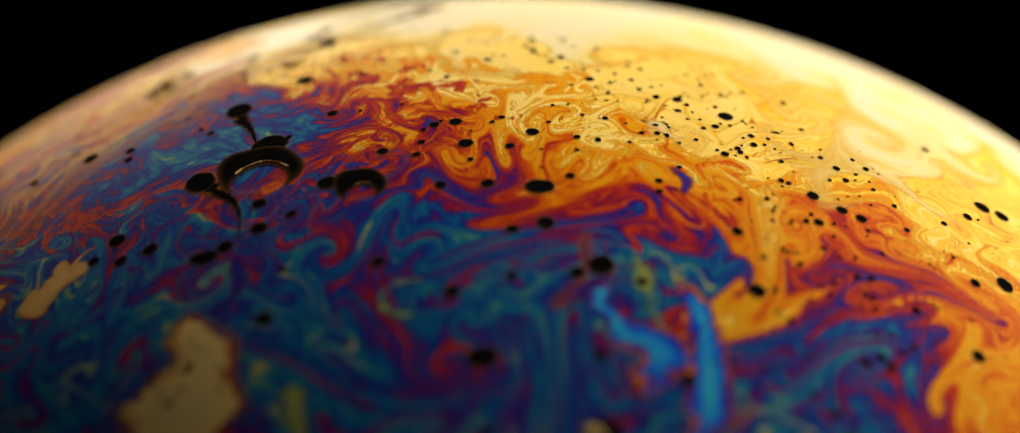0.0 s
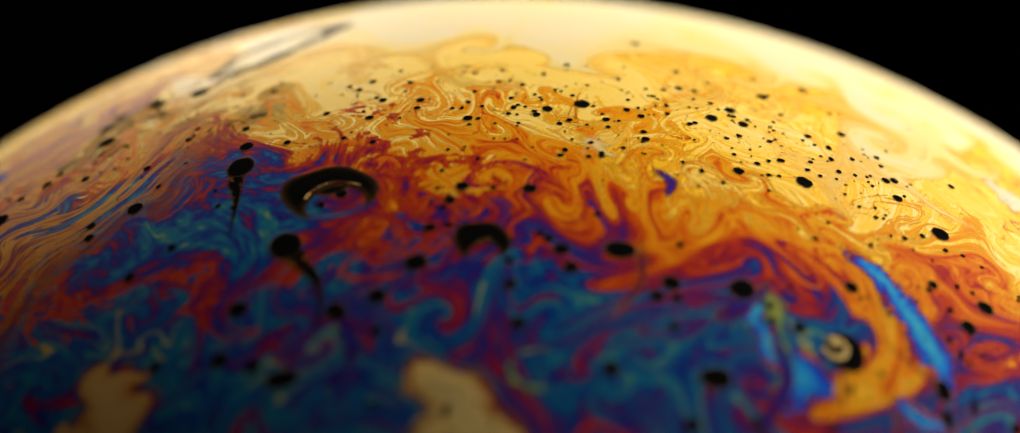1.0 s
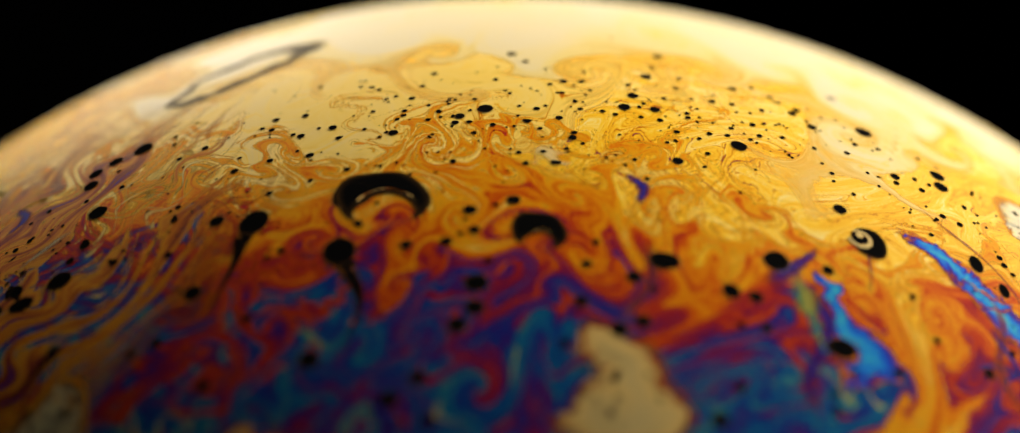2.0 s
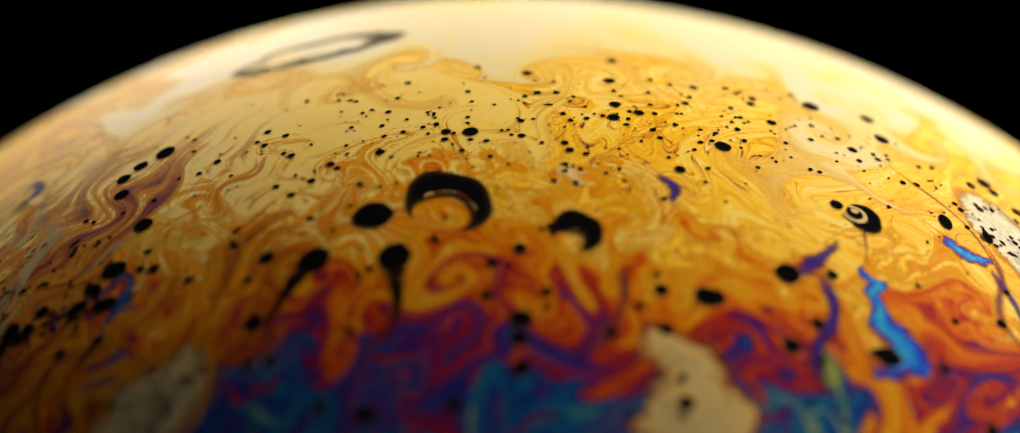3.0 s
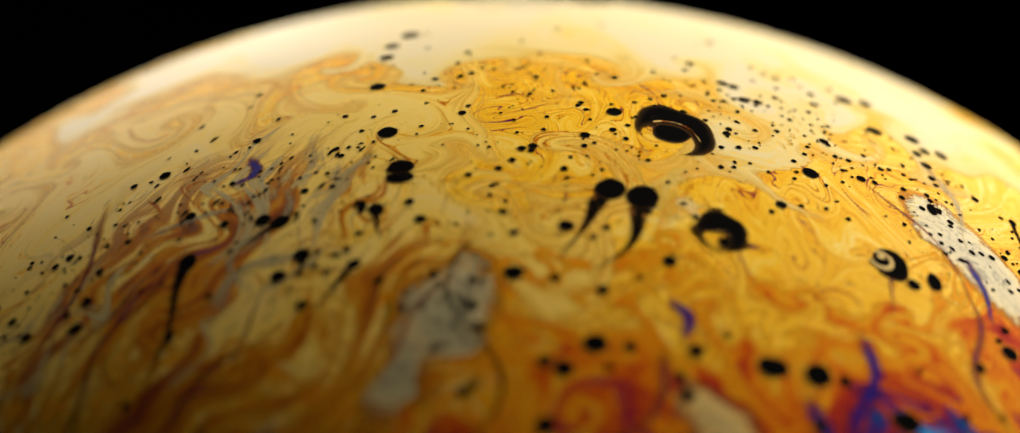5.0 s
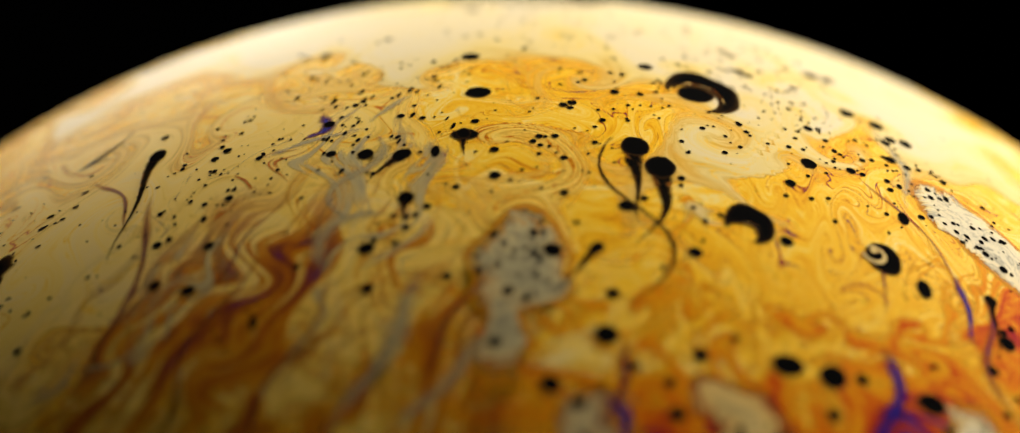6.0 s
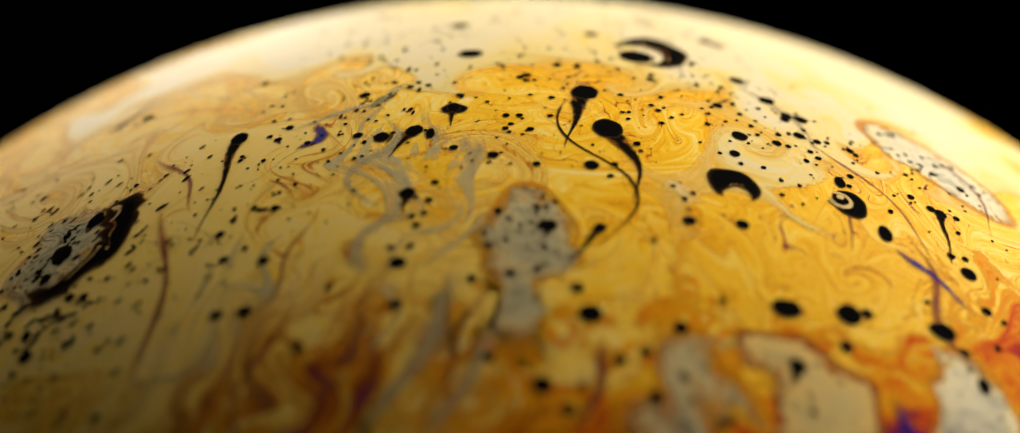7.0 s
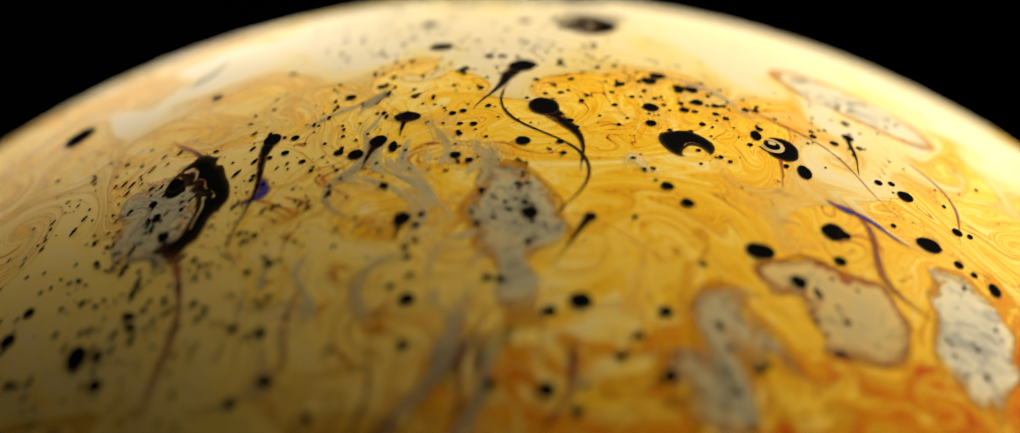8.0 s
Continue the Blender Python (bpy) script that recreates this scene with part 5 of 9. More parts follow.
    walk(spot(0.71, 1, 12), path(-10.05, 5.63, -11.57, 2.15, -12.15, -0.75, -13.12, -3.61, -12.83, -6.44, -11.84, -8.57, -10.2, -9.51, -7.13, -9.86, -3.59, -9.83, -0.07, -9.47, 2.87, -8.56, 4.97, -7.68, 5.56, -6.98, 5.18, -5.41, 4.1, -4.18, 2.64, -3.04, 1, -2.37))
    walk(spot(0.37, 1, 13), path(3.18, 9.39, -2.44, 6.66, -6.44, 4.22, -9.37, 2.69, -10.98, 1.38, -11.28, 0.52, -11.24, 0.29, -10.01, 0.55, -7.63, 1.74, -4.76, 3.85, -1.8, 7.31, 0.77, 13.33, 1.92, 21.43, 3.06, 30.69, 4.58, 36.33, 5.12, 35.73, 6.1, 33.92))
    walk(spot(0.35, 1, 14), path(4.91, 8.31, -0.54, 5.94, -4.53, 3.73, -7.59, 2.46, -9.5, 1.32, -10.06, 0.25, -10.27, -0.37, -9.33, -0.51, -7.21, 0.2, -4.45, 1.72, -1.52, 4.49, 0.9, 9.43, 1.79, 15.69, 1.67, 21.86, 1.51, 25.69, 1.29, 26.03, 1.32, 25.55))
    walk(spot(0.40, 1, 15), path(1.58, 7.41, -2.72, 4.36, -5.76, 1.98, -8.15, 0.63, -9.51, -0.65, -9.78, -1.72, -9.79, -2.3, -8.98, -2.43, -7.25, -2.4, -4.65, -1.54, -1.86, 0.19, 0.32, 3.56, 1.13, 7.79, 0.64, 11.4, -0.53, 13.14, -1.86, 13.63, -2.87, 13.88))
    walk(spot(0.27, 1, 16), path(1.49, 9.49, -3.83, 6.47, -7.56, 3.91, -10.2, 2.22, -11.58, 0.72, -11.76, -0.26, -11.64, -0.54, -10.38, -0.38, -8.09, 0.66, -5.24, 2.66, -2.25, 5.85, 0.3, 11.41, 1.39, 18.71, 1.93, 26.53, 3.03, 31.64, 3.9, 31.37, 4.62, 29.97))
    walk(spot(0.37, 1, 17), path(-3.14, 10.82, -8.29, 7.62, -11.56, 4.77, -13.51, 2.28, -14.33, -0.04, -14.07, -1.32, -13.45, -1.63, -11.8, -1.46, -9.29, -0.59, -6.33, 1.06, -3.3, 3.93, -0.74, 8.98, 0.41, 15.48, 0.58, 21.92, 0.74, 25.99, 0.8, 26.41, 1.05, 25.96))
    walk(spot(0.27, 1, 18), path(-5.13, 12.09, -10.3, 9.37, -13.51, 6.88, -15.49, 4.12, -16.22, 1.95, -15.9, 1.01, -15.07, 1.07, -13.03, 1.9, -10.16, 3.72, -7.21, 6.42, -4.13, 10.85, -1.16, 18.87, 1.13, 31.01, 4.1, 43.91, 5.36, 49.31, 5.68, 48.56, 6.51, 46.66))
    walk(spot(0.26, 1, 19), path(-5.78, 11.61, -10.57, 8.9, -13.58, 6.3, -15.43, 3.47, -16.11, 1.09, -15.74, -0.01, -14.89, -0.12, -12.88, 0.48, -10.01, 2.01, -6.95, 4.41, -3.92, 8.22, -1.11, 15.04, 0.57, 24.7, 3.07, 36.39, 4.62, 42.09, 5.15, 41.48, 6.12, 39.67))
    walk(spot(0.31, 1, 20), path(10, 4.78, 5.21, 4.37, 1.01, 3.08, -2.26, 2.35, -4.34, 1.94, -5.05, 1.34, -5.4, 0.71, -4.97, 0.39, -3.31, 0.9, -0.91, 2.01, 1.68, 4.04, 3.71, 8.09, 4.13, 13.08, 3.22, 17.62, 1.95, 20.23, 0.69, 20.71, -0.14, 20.66))
    walk(spot(0.28, 1, 21), path(12.15, 4.68, 6.94, 5.28, 2.06, 4.33, -1.64, 3.6, -3.9, 3.17, -4.67, 2.63, -5.05, 2.05, -4.65, 1.86, -3.01, 2.69, -0.74, 4.27, 1.93, 7.19, 4.06, 12.33, 4.56, 18.9, 4.31, 25.72, 4.39, 29.94, 4.36, 29.6, 4.44, 28.35))
    walk(spot(0.23, 1, 22), path(9.31, 5.75, 4.16, 4.94, -0.13, 3.42, -3.44, 2.58, -5.59, 2.05, -6.3, 1.41, -6.66, 0.85, -6.17, 0.6, -4.41, 1.2, -1.91, 2.56, 0.79, 5, 2.96, 9.62, 3.53, 15.39, 2.96, 20.96, 2.26, 24.31, 1.57, 24.62, 1.21, 24.22))
    walk(spot(0.35, 1, 23), path(14.24, 4.41, 8.77, 6.04, 3.25, 5.63, -0.92, 4.97, -3.39, 4.59, -4.25, 4.17, -4.64, 3.68, -4.17, 3.66, -2.45, 4.96, 0.01, 7.34, 2.99, 11.38, 5.11, 17.8, 5.93, 26.74, 7.32, 37.12, 7.65, 41.57, 7.33, 40.36, 7.73, 38.19))
    walk(spot(0.34, 1, 24), path(17.62, -0.7, 14.15, 4.13, 8.87, 6.03, 4.24, 5.96, 1.18, 5.96, -0.3, 5.79, -1.23, 5.22, -1.15, 5.02, 0.24, 6.22, 2.67, 8.73, 5.46, 12.82, 7.3, 19.13, 7.87, 27.94, 8.89, 37.8, 8.77, 41.77, 8.14, 40.33, 8.33, 38.01))
    walk(spot(0.28, 1, 25), path(14.73, 1.73, 10.59, 4.06, 5.77, 4.29, 1.96, 3.87, -0.32, 3.65, -1.17, 3.15, -1.65, 2.35, -1.38, 2.01, -0.05, 2.72, 1.91, 3.94, 4.33, 6.39, 6.15, 10.72, 6.26, 16.01, 5.16, 21.02, 3.89, 23.93, 2.7, 24.06, 1.94, 23.57))
    walk(spot(0.22, 1, 26), path(12.78, 0.01, 9.86, 1.68, 6.1, 1.97, 2.74, 1.94, 0.39, 2.1, -0.72, 1.85, -1.43, 1.28, -1.24, 0.99, 0.18, 1.57, 2.28, 2.61, 4.72, 4.68, 6.49, 8.42, 6.59, 12.8, 5.2, 16.68, 3.4, 18.87, 1.68, 19.33, 0.44, 19.32))
    walk(spot(0.50, 1, 27), path(8.57, 2.61, 5.21, 1.79, 2.18, 0.57, -0.34, 0.09, -1.97, -0.13, -2.44, -0.75, -2.57, -1.52, -2.6, -2.12, -1.25, -2.62, 1.25, -2.87, 3.88, -1.73, 5.53, 0.39, 5.49, 2.72, 4.35, 4.55, 2.75, 5.63, 0.94, 6.32, -0.66, 6.68))
    walk(spot(0.77, 1, 28), path(10.87, 1.55, 7.59, 2.22, 3.84, 1.21, 1.03, 0.98, -0.78, 0.54, -1.33, -0.54, -1.44, -1.59, -0.74, -1.7, 0.64, -1.17, 2.74, -0.89, 5.36, 0.64, 7.05, 3.28, 7.29, 6.21, 6.3, 8.75, 4.76, 10.75, 2.94, 12.24, 1.18, 13.01))
    walk(spot(0.27, 1, 29), path(6.74, 3.29, 3.19, 1.81, 0.32, 0.05, -1.98, -0.18, -3.47, -0.34, -3.69, -0.64, -3.66, -1, -3.08, -1.29, -1.42, -1.05, 1.03, -0.39, 3.64, 1.02, 5.43, 3.81, 5.72, 6.99, 4.68, 9.68, 2.98, 11.37, 1.08, 12.1, -0.52, 12.36))
    walk(spot(0.37, 1, 30), path(7.53, 2.62, 4.37, 1.37, 1.65, -0.01, -0.66, -0.5, -2.18, -0.73, -2.57, -1.4, -2.61, -2.18, -1.95, -2.71, -0.11, -2.6, 2.52, -2.14, 5.21, -1.09, 6.86, 0.81, 6.76, 2.72, 5.49, 4.36, 3.76, 5.45, 1.82, 6.2, 0.06, 6.59))
    walk(spot(0.31, 1, 31), path(8.52, 1.41, 5.78, 0.67, 3.19, -0.44, 1, -0.85, -0.41, -1, -0.73, -1.63, -0.69, -2.4, 0.08, -2.87, 2.02, -2.41, 4.64, -1.36, 7.25, 0.38, 8.77, 2.75, 8.83, 5.25, 7.65, 7.37, 5.95, 9.05, 4.06, 10.55, 2.28, 11.84))
    walk(spot(0.48, 1, 32), path(4.32, 4.02, 0.86, 1.71, -1.59, -0.34, -3.58, -0.83, -5.06, -1.31, -5.46, -2.11, -5.57, -2.92, -5.26, -3.45, -3.65, -3.88, -1.21, -3.8, 1.45, -2.83, 3.16, -0.97, 3.36, 1.29, 2.53, 3.16, 1.21, 4.2, -0.37, 4.82, -1.84, 5.12))
    walk(spot(0.22, 1, 33), path(4.1, 5.21, 0.39, 2.76, -2.35, 0.66, -4.88, -0.12, -6.45, -0.75, -6.94, -1.48, -7.21, -2.05, -6.53, -2.45, -4.65, -2.34, -2.1, -1.79, 0.59, -0.57, 2.48, 1.98, 2.89, 5.1, 2.13, 7.68, 0.79, 9.14, -0.72, 9.76, -1.92, 10.08))
    walk(spot(0.22, 1, 34), path(3.4, 3.18, 0.7, 0.74, -1.51, -0.91, -3.8, -1.35, -5.67, -1.59, -6.54, -2.2, -7.1, -2.77, -6.48, -3.21, -4.51, -3.17, -1.94, -2.73, 0.72, -1.68, 2.53, 0.51, 2.86, 3.23, 2.11, 5.42, 0.84, 6.66, -0.65, 7.29, -1.88, 7.66))
    walk(spot(0.43, 1, 35), path(2.96, 6.72, -1.16, 3.75, -3.91, 1.68, -6.41, 0.97, -8.01, -0.26, -8.15, -1.93, -7.83, -3.48, -6.57, -4.43, -4.39, -4.4, -1.73, -4.01, 0.94, -3.04, 2.67, -1.2, 2.93, 1.04, 2.17, 2.92, 0.91, 3.95, -0.63, 4.54, -2.07, 4.83))
    walk(spot(0.32, 1, 36), path(2.46, 5.98, -1.33, 3.11, -4.04, 0.89, -6.3, -0.19, -7.63, -1.29, -7.73, -2.67, -7.48, -3.87, -6.23, -4.63, -4, -4.59, -1.31, -4.18, 1.37, -3.2, 3.07, -1.41, 3.27, 0.76, 2.46, 2.57, 1.18, 3.58, -0.4, 4.18, -1.88, 4.48))
    walk(spot(0.37, 1, 37), path(-0.72, 6.17, -4.03, 2.78, -6.26, 0.32, -8, -1.12, -8.86, -2.49, -8.85, -3.74, -8.59, -4.59, -7.44, -5.25, -5.34, -5.58, -2.76, -5.47, -0.1, -4.62, 1.51, -3.32, 1.74, -1.99, 1.2, -0.76, 0.21, -0.12, -1.08, 0.17, -2.32, 0.19))
    walk(spot(0.33, 1, 38), path(-2.42, 7.42, -6.09, 3.88, -8.46, 1.24, -10.09, -0.6, -10.79, -2.43, -10.66, -3.89, -10.24, -4.66, -9.15, -5.44, -7.06, -5.98, -4.43, -5.91, -1.45, -5.07, 0.82, -3.8, 1.46, -2.42, 1.01, -1.4, 0.18, -1.33, -0.88, -1.49, -1.95, -1.71))
    walk(spot(0.31, 1, 39), path(-2.74, 4.18, -4.82, 0.58, -5.97, -1.98, -6.81, -3.26, -7.03, -4.04, -6.73, -4.74, -6.36, -5.25, -4.94, -5.58, -2.47, -5.5, 0.27, -5.28, 2.86, -4.62, 4.34, -3.5, 4.32, -2.32, 3.5, -1.01, 2.29, -0.11, 0.83, 0.55, -0.63, 0.85))
    walk(spot(0.38, 1, 40), path(15.99, -1.37, 13.13, 2.56, 8.79, 3.95, 5.19, 3.73, 3.02, 3.61, 2.15, 3.12, 1.72, 2.21, 1.47, 1.47, 2.04, 1.81, 3.12, 2.33, 5.59, 4.41, 7.3, 7.93, 7.41, 11.97, 5.92, 15.5, 3.93, 17.51, 2.03, 18.12, 0.6, 18.22))
    walk(spot(0.33, 1, 41), path(16.32, -2.25, 13.82, 2.17, 9.59, 3.92, 6.02, 3.8, 3.92, 3.67, 3.06, 3.19, 2.64, 2.3, 3.04, 1.79, 4.69, 2.49, 7.08, 4.11, 9.38, 6.46, 10.69, 9.72, 10.41, 13.4, 8.45, 16.63, 6.02, 18.46, 3.83, 19.08, 2.21, 19.22))
    walk(spot(0.23, 1, 42), path(17.68, -2.44, 15.03, 2.91, 10.39, 5.18, 6.44, 5.08, 4.09, 4.9, 3.07, 4.43, 2.5, 3.5, 2.76, 2.96, 4.31, 3.64, 6.67, 5.38, 8.99, 8.05, 10.32, 11.83, 9.88, 16.28, 8.02, 20.26, 5.92, 22.44, 4, 22.43, 2.65, 21.95))
    walk(spot(0.55, 1, 43), path(21.95, -7.43, 20.68, 1.32, 15.75, 6.87, 11.07, 8.01, 8.1, 7.94, 6.55, 7.7, 5.59, 6.65, 5.59, 5.88, 7.18, 6.63, 9.45, 8.96, 11.47, 12.11, 12.51, 16.53, 11.88, 21.96, 10.36, 27.36, 9.01, 30.2, 7.68, 29.04, 6.73, 27.41))
    walk(spot(0.58, 1, 44), path(16.62, -5.14, 16.58, 1.24, 13.16, 4.65, 9.47, 4.93, 7.23, 4.93, 6.03, 4.76, 5.31, 3.99, 5.08, 3.36, 7.19, 2.05, 9.11, 3.47, 11.19, 5.45, 12.32, 8.06, 11.97, 10.74, 10.17, 13.27, 7.82, 15.39, 5.55, 16.97, 3.73, 18.06))
    walk(spot(0.57, 1, 45), path(15.71, -4.85, 14.55, -0.1, 11.18, 2.3, 8.1, 2.58, 6.37, 2.5, 5.73, 2.13, 5.44, 1.39, 5.95, 1.08, 7.57, 1.95, 9.74, 3.35, 11.75, 5.23, 12.8, 7.67, 12.34, 10.07, 10.54, 12.3, 8.22, 14.39, 5.94, 16.11, 4.07, 17.46))
    walk(spot(0.62, 1, 46), path(14.39, -4.23, 13.17, -0.55, 10.13, 1.16, 7.39, 1.29, 5.87, 1.2, 5.41, 0.8, 5.3, 0.08, 6, -0.18, 7.79, 0.78, 10.14, 2.17, 12.08, 3.77, 13.09, 5.81, 12.38, 7.57, 10.52, 9.03, 8.38, 10.62, 6.24, 12.44, 4.3, 14.19))
    walk(spot(0.52, 1, 47), path(14.41, -6.18, 14.46, -1.43, 11.68, 1.03, 8.83, 1.1, 7.36, 1.26, 6.81, 1.26, 6.55, 0.76, 7.09, 0.29, 8.76, 1.09, 10.97, 2.31, 12.8, 3.83, 13.7, 5.71, 12.82, 7.24, 10.82, 8.49, 8.58, 9.86, 6.39, 11.52, 4.42, 13.23))
    walk(spot(0.26, 1, 48), path(14.1, -5.73, 14.16, -0.86, 11.27, 1.67, 8.42, 1.79, 6.85, 1.76, 6.33, 1.47, 6.11, 0.8, 6.56, 0.3, 8.25, 0.98, 10.47, 2.38, 12.37, 3.97, 13.34, 5.99, 12.57, 7.71, 10.68, 9.15, 8.51, 10.74, 6.35, 12.57, 4.4, 14.32))
    walk(spot(0.28, 1, 49), path(13.31, -3.61, 12.26, -0.5, 9.24, 0.4, 6.78, 0.28, 5.4, 0.39, 4.98, 0.43, 4.8, 0.17, 5.38, -0.1, 7.18, 0.6, 9.49, 1.98, 11.52, 3.64, 12.62, 5.79, 12.03, 7.69, 10.28, 9.29, 8.19, 11, 6.08, 12.87, 4.16, 14.6))
    walk(spot(0.30, 1, 50), path(12.95, -3.52, 11.69, -0.95, 8.96, 0.22, 6.39, 0.41, 4.8, 0.59, 4.21, 0.39, 4.01, -0.19, 4.65, -0.58, 6.5, 0.15, 8.89, 1.54, 10.99, 3.21, 12.17, 5.4, 11.67, 7.37, 9.99, 9, 7.95, 10.69, 5.88, 12.55, 3.99, 14.28))
    walk(spot(0.37, 1, 51), path(10.22, 0.34, 7.68, 0.5, 4.93, -0.17, 2.62, -0.52, 1.21, -0.64, 0.89, -1.21, 0.94, -1.97, 1.72, -2.4, 3.66, -1.75, 6.27, -0.44, 8.75, 1.37, 10.16, 3.65, 10.08, 5.99, 8.7, 7.87, 6.86, 9.53, 4.91, 11.19, 3.09, 12.76))
    walk(spot(0.26, 1, 52), path(9.61, -0.01, 7.39, -0.12, 5, -0.87, 2.98, -1.21, 1.79, -1.3, 1.64, -1.84, 1.87, -2.54, 2.81, -2.93, 4.86, -2.17, 7.45, -0.82, 9.79, 0.82, 11.05, 2.77, 10.74, 4.64, 9.15, 6.1, 7.09, 7.22, 4.81, 8.1, 2.68, 8.63))
    walk(spot(0.37, 1, 53), path(11.97, -0.81, 9.63, 0.45, 6.63, 0.43, 4.13, 0.15, 2.71, -0.27, 2.59, -1.41, 2.92, -2.48, 4.02, -2.71, 6.08, -2, 8.74, -1.09, 10.87, 0.27, 11.95, 1.9, 11.42, 3.3, 9.67, 4.37, 7.5, 5.17, 5.15, 5.87, 2.94, 6.25))
    walk(spot(0.42, 1, 54), path(10.43, -2.1, 8.95, -1.47, 6.7, -1.68, 4.6, -1.95, 3.29, -2.01, 2.99, -2.45, 3.13, -3.06, 4.08, -3.44, 6.11, -2.74, 8.57, -1.54, 10.72, -0.19, 11.78, 1.37, 11.24, 2.73, 9.54, 3.8, 7.4, 4.6, 5.08, 5.31, 2.9, 5.71))
    walk(spot(0.32, 1, 55), path(11.11, -1.43, 9.39, -0.41, 6.66, -1.05, 4.5, -1.31, 3.37, -1.57, 3.39, -2.35, 3.88, -3.3, 4.98, -3.9, 6.92, -3.36, 9.2, -2.39, 11.17, -1.33, 12.1, -0.09, 11.47, 0.91, 9.79, 1.83, 7.75, 2.64, 5.54, 3.46, 3.41, 3.92))
    walk(spot(0.19, 1, 56), path(10.09, -1.86, 8.6, -1.51, 6.55, -1.95, 4.72, -2.4, 3.74, -2.47, 3.71, -2.57, 3.95, -2.79, 4.84, -3.04, 6.78, -2.41, 9.14, -1.29, 11.19, -0.04, 12.21, 1.45, 11.61, 2.69, 9.84, 3.66, 7.67, 4.4, 5.34, 5.11, 3.14, 5.5))
    walk(spot(0.31, 1, 57), path(7.3, -1.03, 5.97, -2.14, 4.58, -3.4, 3.32, -4.03, 2.57, -4.1, 2.62, -4.15, 2.9, -4.21, 3.9, -4.28, 6.18, -3.49, 8.74, -2.32, 10.31, -1.56, 10.49, -0.9, 9.55, -0.03, 7.74, 1.34, 5.78, 2.47, 3.72, 3.23, 1.67, 3.73))
    walk(spot(0.22, 1, 58), path(15.45, -2.59, 13.27, 1.37, 9.43, 2.92, 6.18, 2.84, 4.29, 2.72, 3.58, 2.25, 3.29, 1.42, 3.82, 0.94, 5.58, 1.68, 7.99, 3.24, 10.2, 5.32, 11.46, 8.13, 11.26, 11.07, 9.53, 13.84, 7.21, 15.96, 4.99, 17.42, 3.23, 18.28))
    walk(spot(0.19, 1, 59), path(8.91, 0.69, 6.45, 0.19, 4, -0.8, 1.92, -1.2, 0.6, -1.13, 0.2, -1.25, 0.02, -1.52, 0.52, -1.76, 2.28, -1.29, 4.81, -0.2, 7.4, 1.65, 8.96, 4.25, 9.11, 7.06, 7.97, 9.43, 6.29, 11.53, 4.4, 13.41, 2.63, 14.78))
    walk(spot(0.19, 1, 60), path(10.51, 0.68, 7.75, 0.95, 4.78, 0.31, 2.31, -0.03, 0.78, -0.15, 0.37, -0.71, 0.32, -1.47, 0.97, -1.92, 2.79, -1.39, 5.35, -0.21, 7.9, 1.66, 9.41, 4.16, 9.5, 6.83, 8.28, 9.04, 6.55, 11.04, 4.66, 12.93, 2.88, 14.43))
    walk(spot(0.29, 1, 61), path(14.4, -7.94, 14.96, -3.44, 12.83, -0.21, 10.36, 0.71, 8.93, 0.8, 8.45, 0.58, 8.25, -0.06, 8.72, -0.79, 10.31, -0.34, 12.4, 0.89, 14.25, 2.51, 15.17, 4.45, 14.16, 5.84, 11.82, 6.68, 9.26, 7.38, 6.67, 8.14, 4.26, 8.59))
    walk(spot(0.31, 1, 62), path(21.13, -3.52, 18.22, 3.7, 13.06, 6.91, 9.27, 6.78, 7.65, 6.2, 7.44, 5.64, 7.4, 4.6, 7.8, 3.84, 9.31, 4.5, 11.4, 6.31, 13.19, 8.59, 14.02, 11.55, 13.2, 14.87, 10.71, 17.6, 7.83, 19.08, 5.31, 19.53, 3.48, 19.67))
    walk(spot(0.31, 1, 63), path(18.9, -5.05, 17.35, 1.53, 13.47, 4.91, 10.33, 5.35, 8.91, 5.18, 8.56, 4.96, 8.36, 4.23, 8.66, 3.57, 10.1, 4.19, 12.09, 5.89, 13.8, 7.99, 14.56, 10.65, 13.77, 13.6, 11.33, 16.14, 8.46, 17.73, 5.92, 18.67, 4.02, 19.2))
    walk(spot(0.44, 1, 64), path(18.49, -10.5, 19.54, -3.61, 16.92, 2.31, 13.75, 4.55, 11.64, 4.92, 10.41, 4.98, 9.56, 4.3, 9.58, 3.56, 10.92, 4.14, 12.81, 5.76, 14.42, 7.75, 15.09, 10.21, 14.27, 12.89, 11.86, 15.26, 9, 16.96, 6.44, 18.13, 4.47, 18.92))
    walk(spot(0.31, 1, 65), path(16.42, -10.44, 17.83, -4.74, 15.93, 0.43, 13.24, 2.47, 11.38, 3.02, 10.18, 3.36, 9.23, 3.05, 9.23, 2.51, 10.62, 3.04, 12.53, 4.46, 14.17, 6.2, 14.85, 8.3, 14.01, 10.38, 11.88, 12.29, 9.32, 14.2, 6.87, 15.87, 4.86, 17.32))
    walk(spot(0.37, 1, 66), path(16.51, -9.23, 17.34, -3.48, 14.97, 1.17, 12.11, 2.73, 10.35, 2.97, 9.52, 2.92, 8.96, 2.33, 9.18, 1.67, 10.42, 2.09, 12.2, 3.31, 13.87, 4.85, 14.59, 6.69, 13.6, 8.25, 11.49, 9.55, 9.16, 11.09, 6.89, 12.91, 4.87, 14.66))
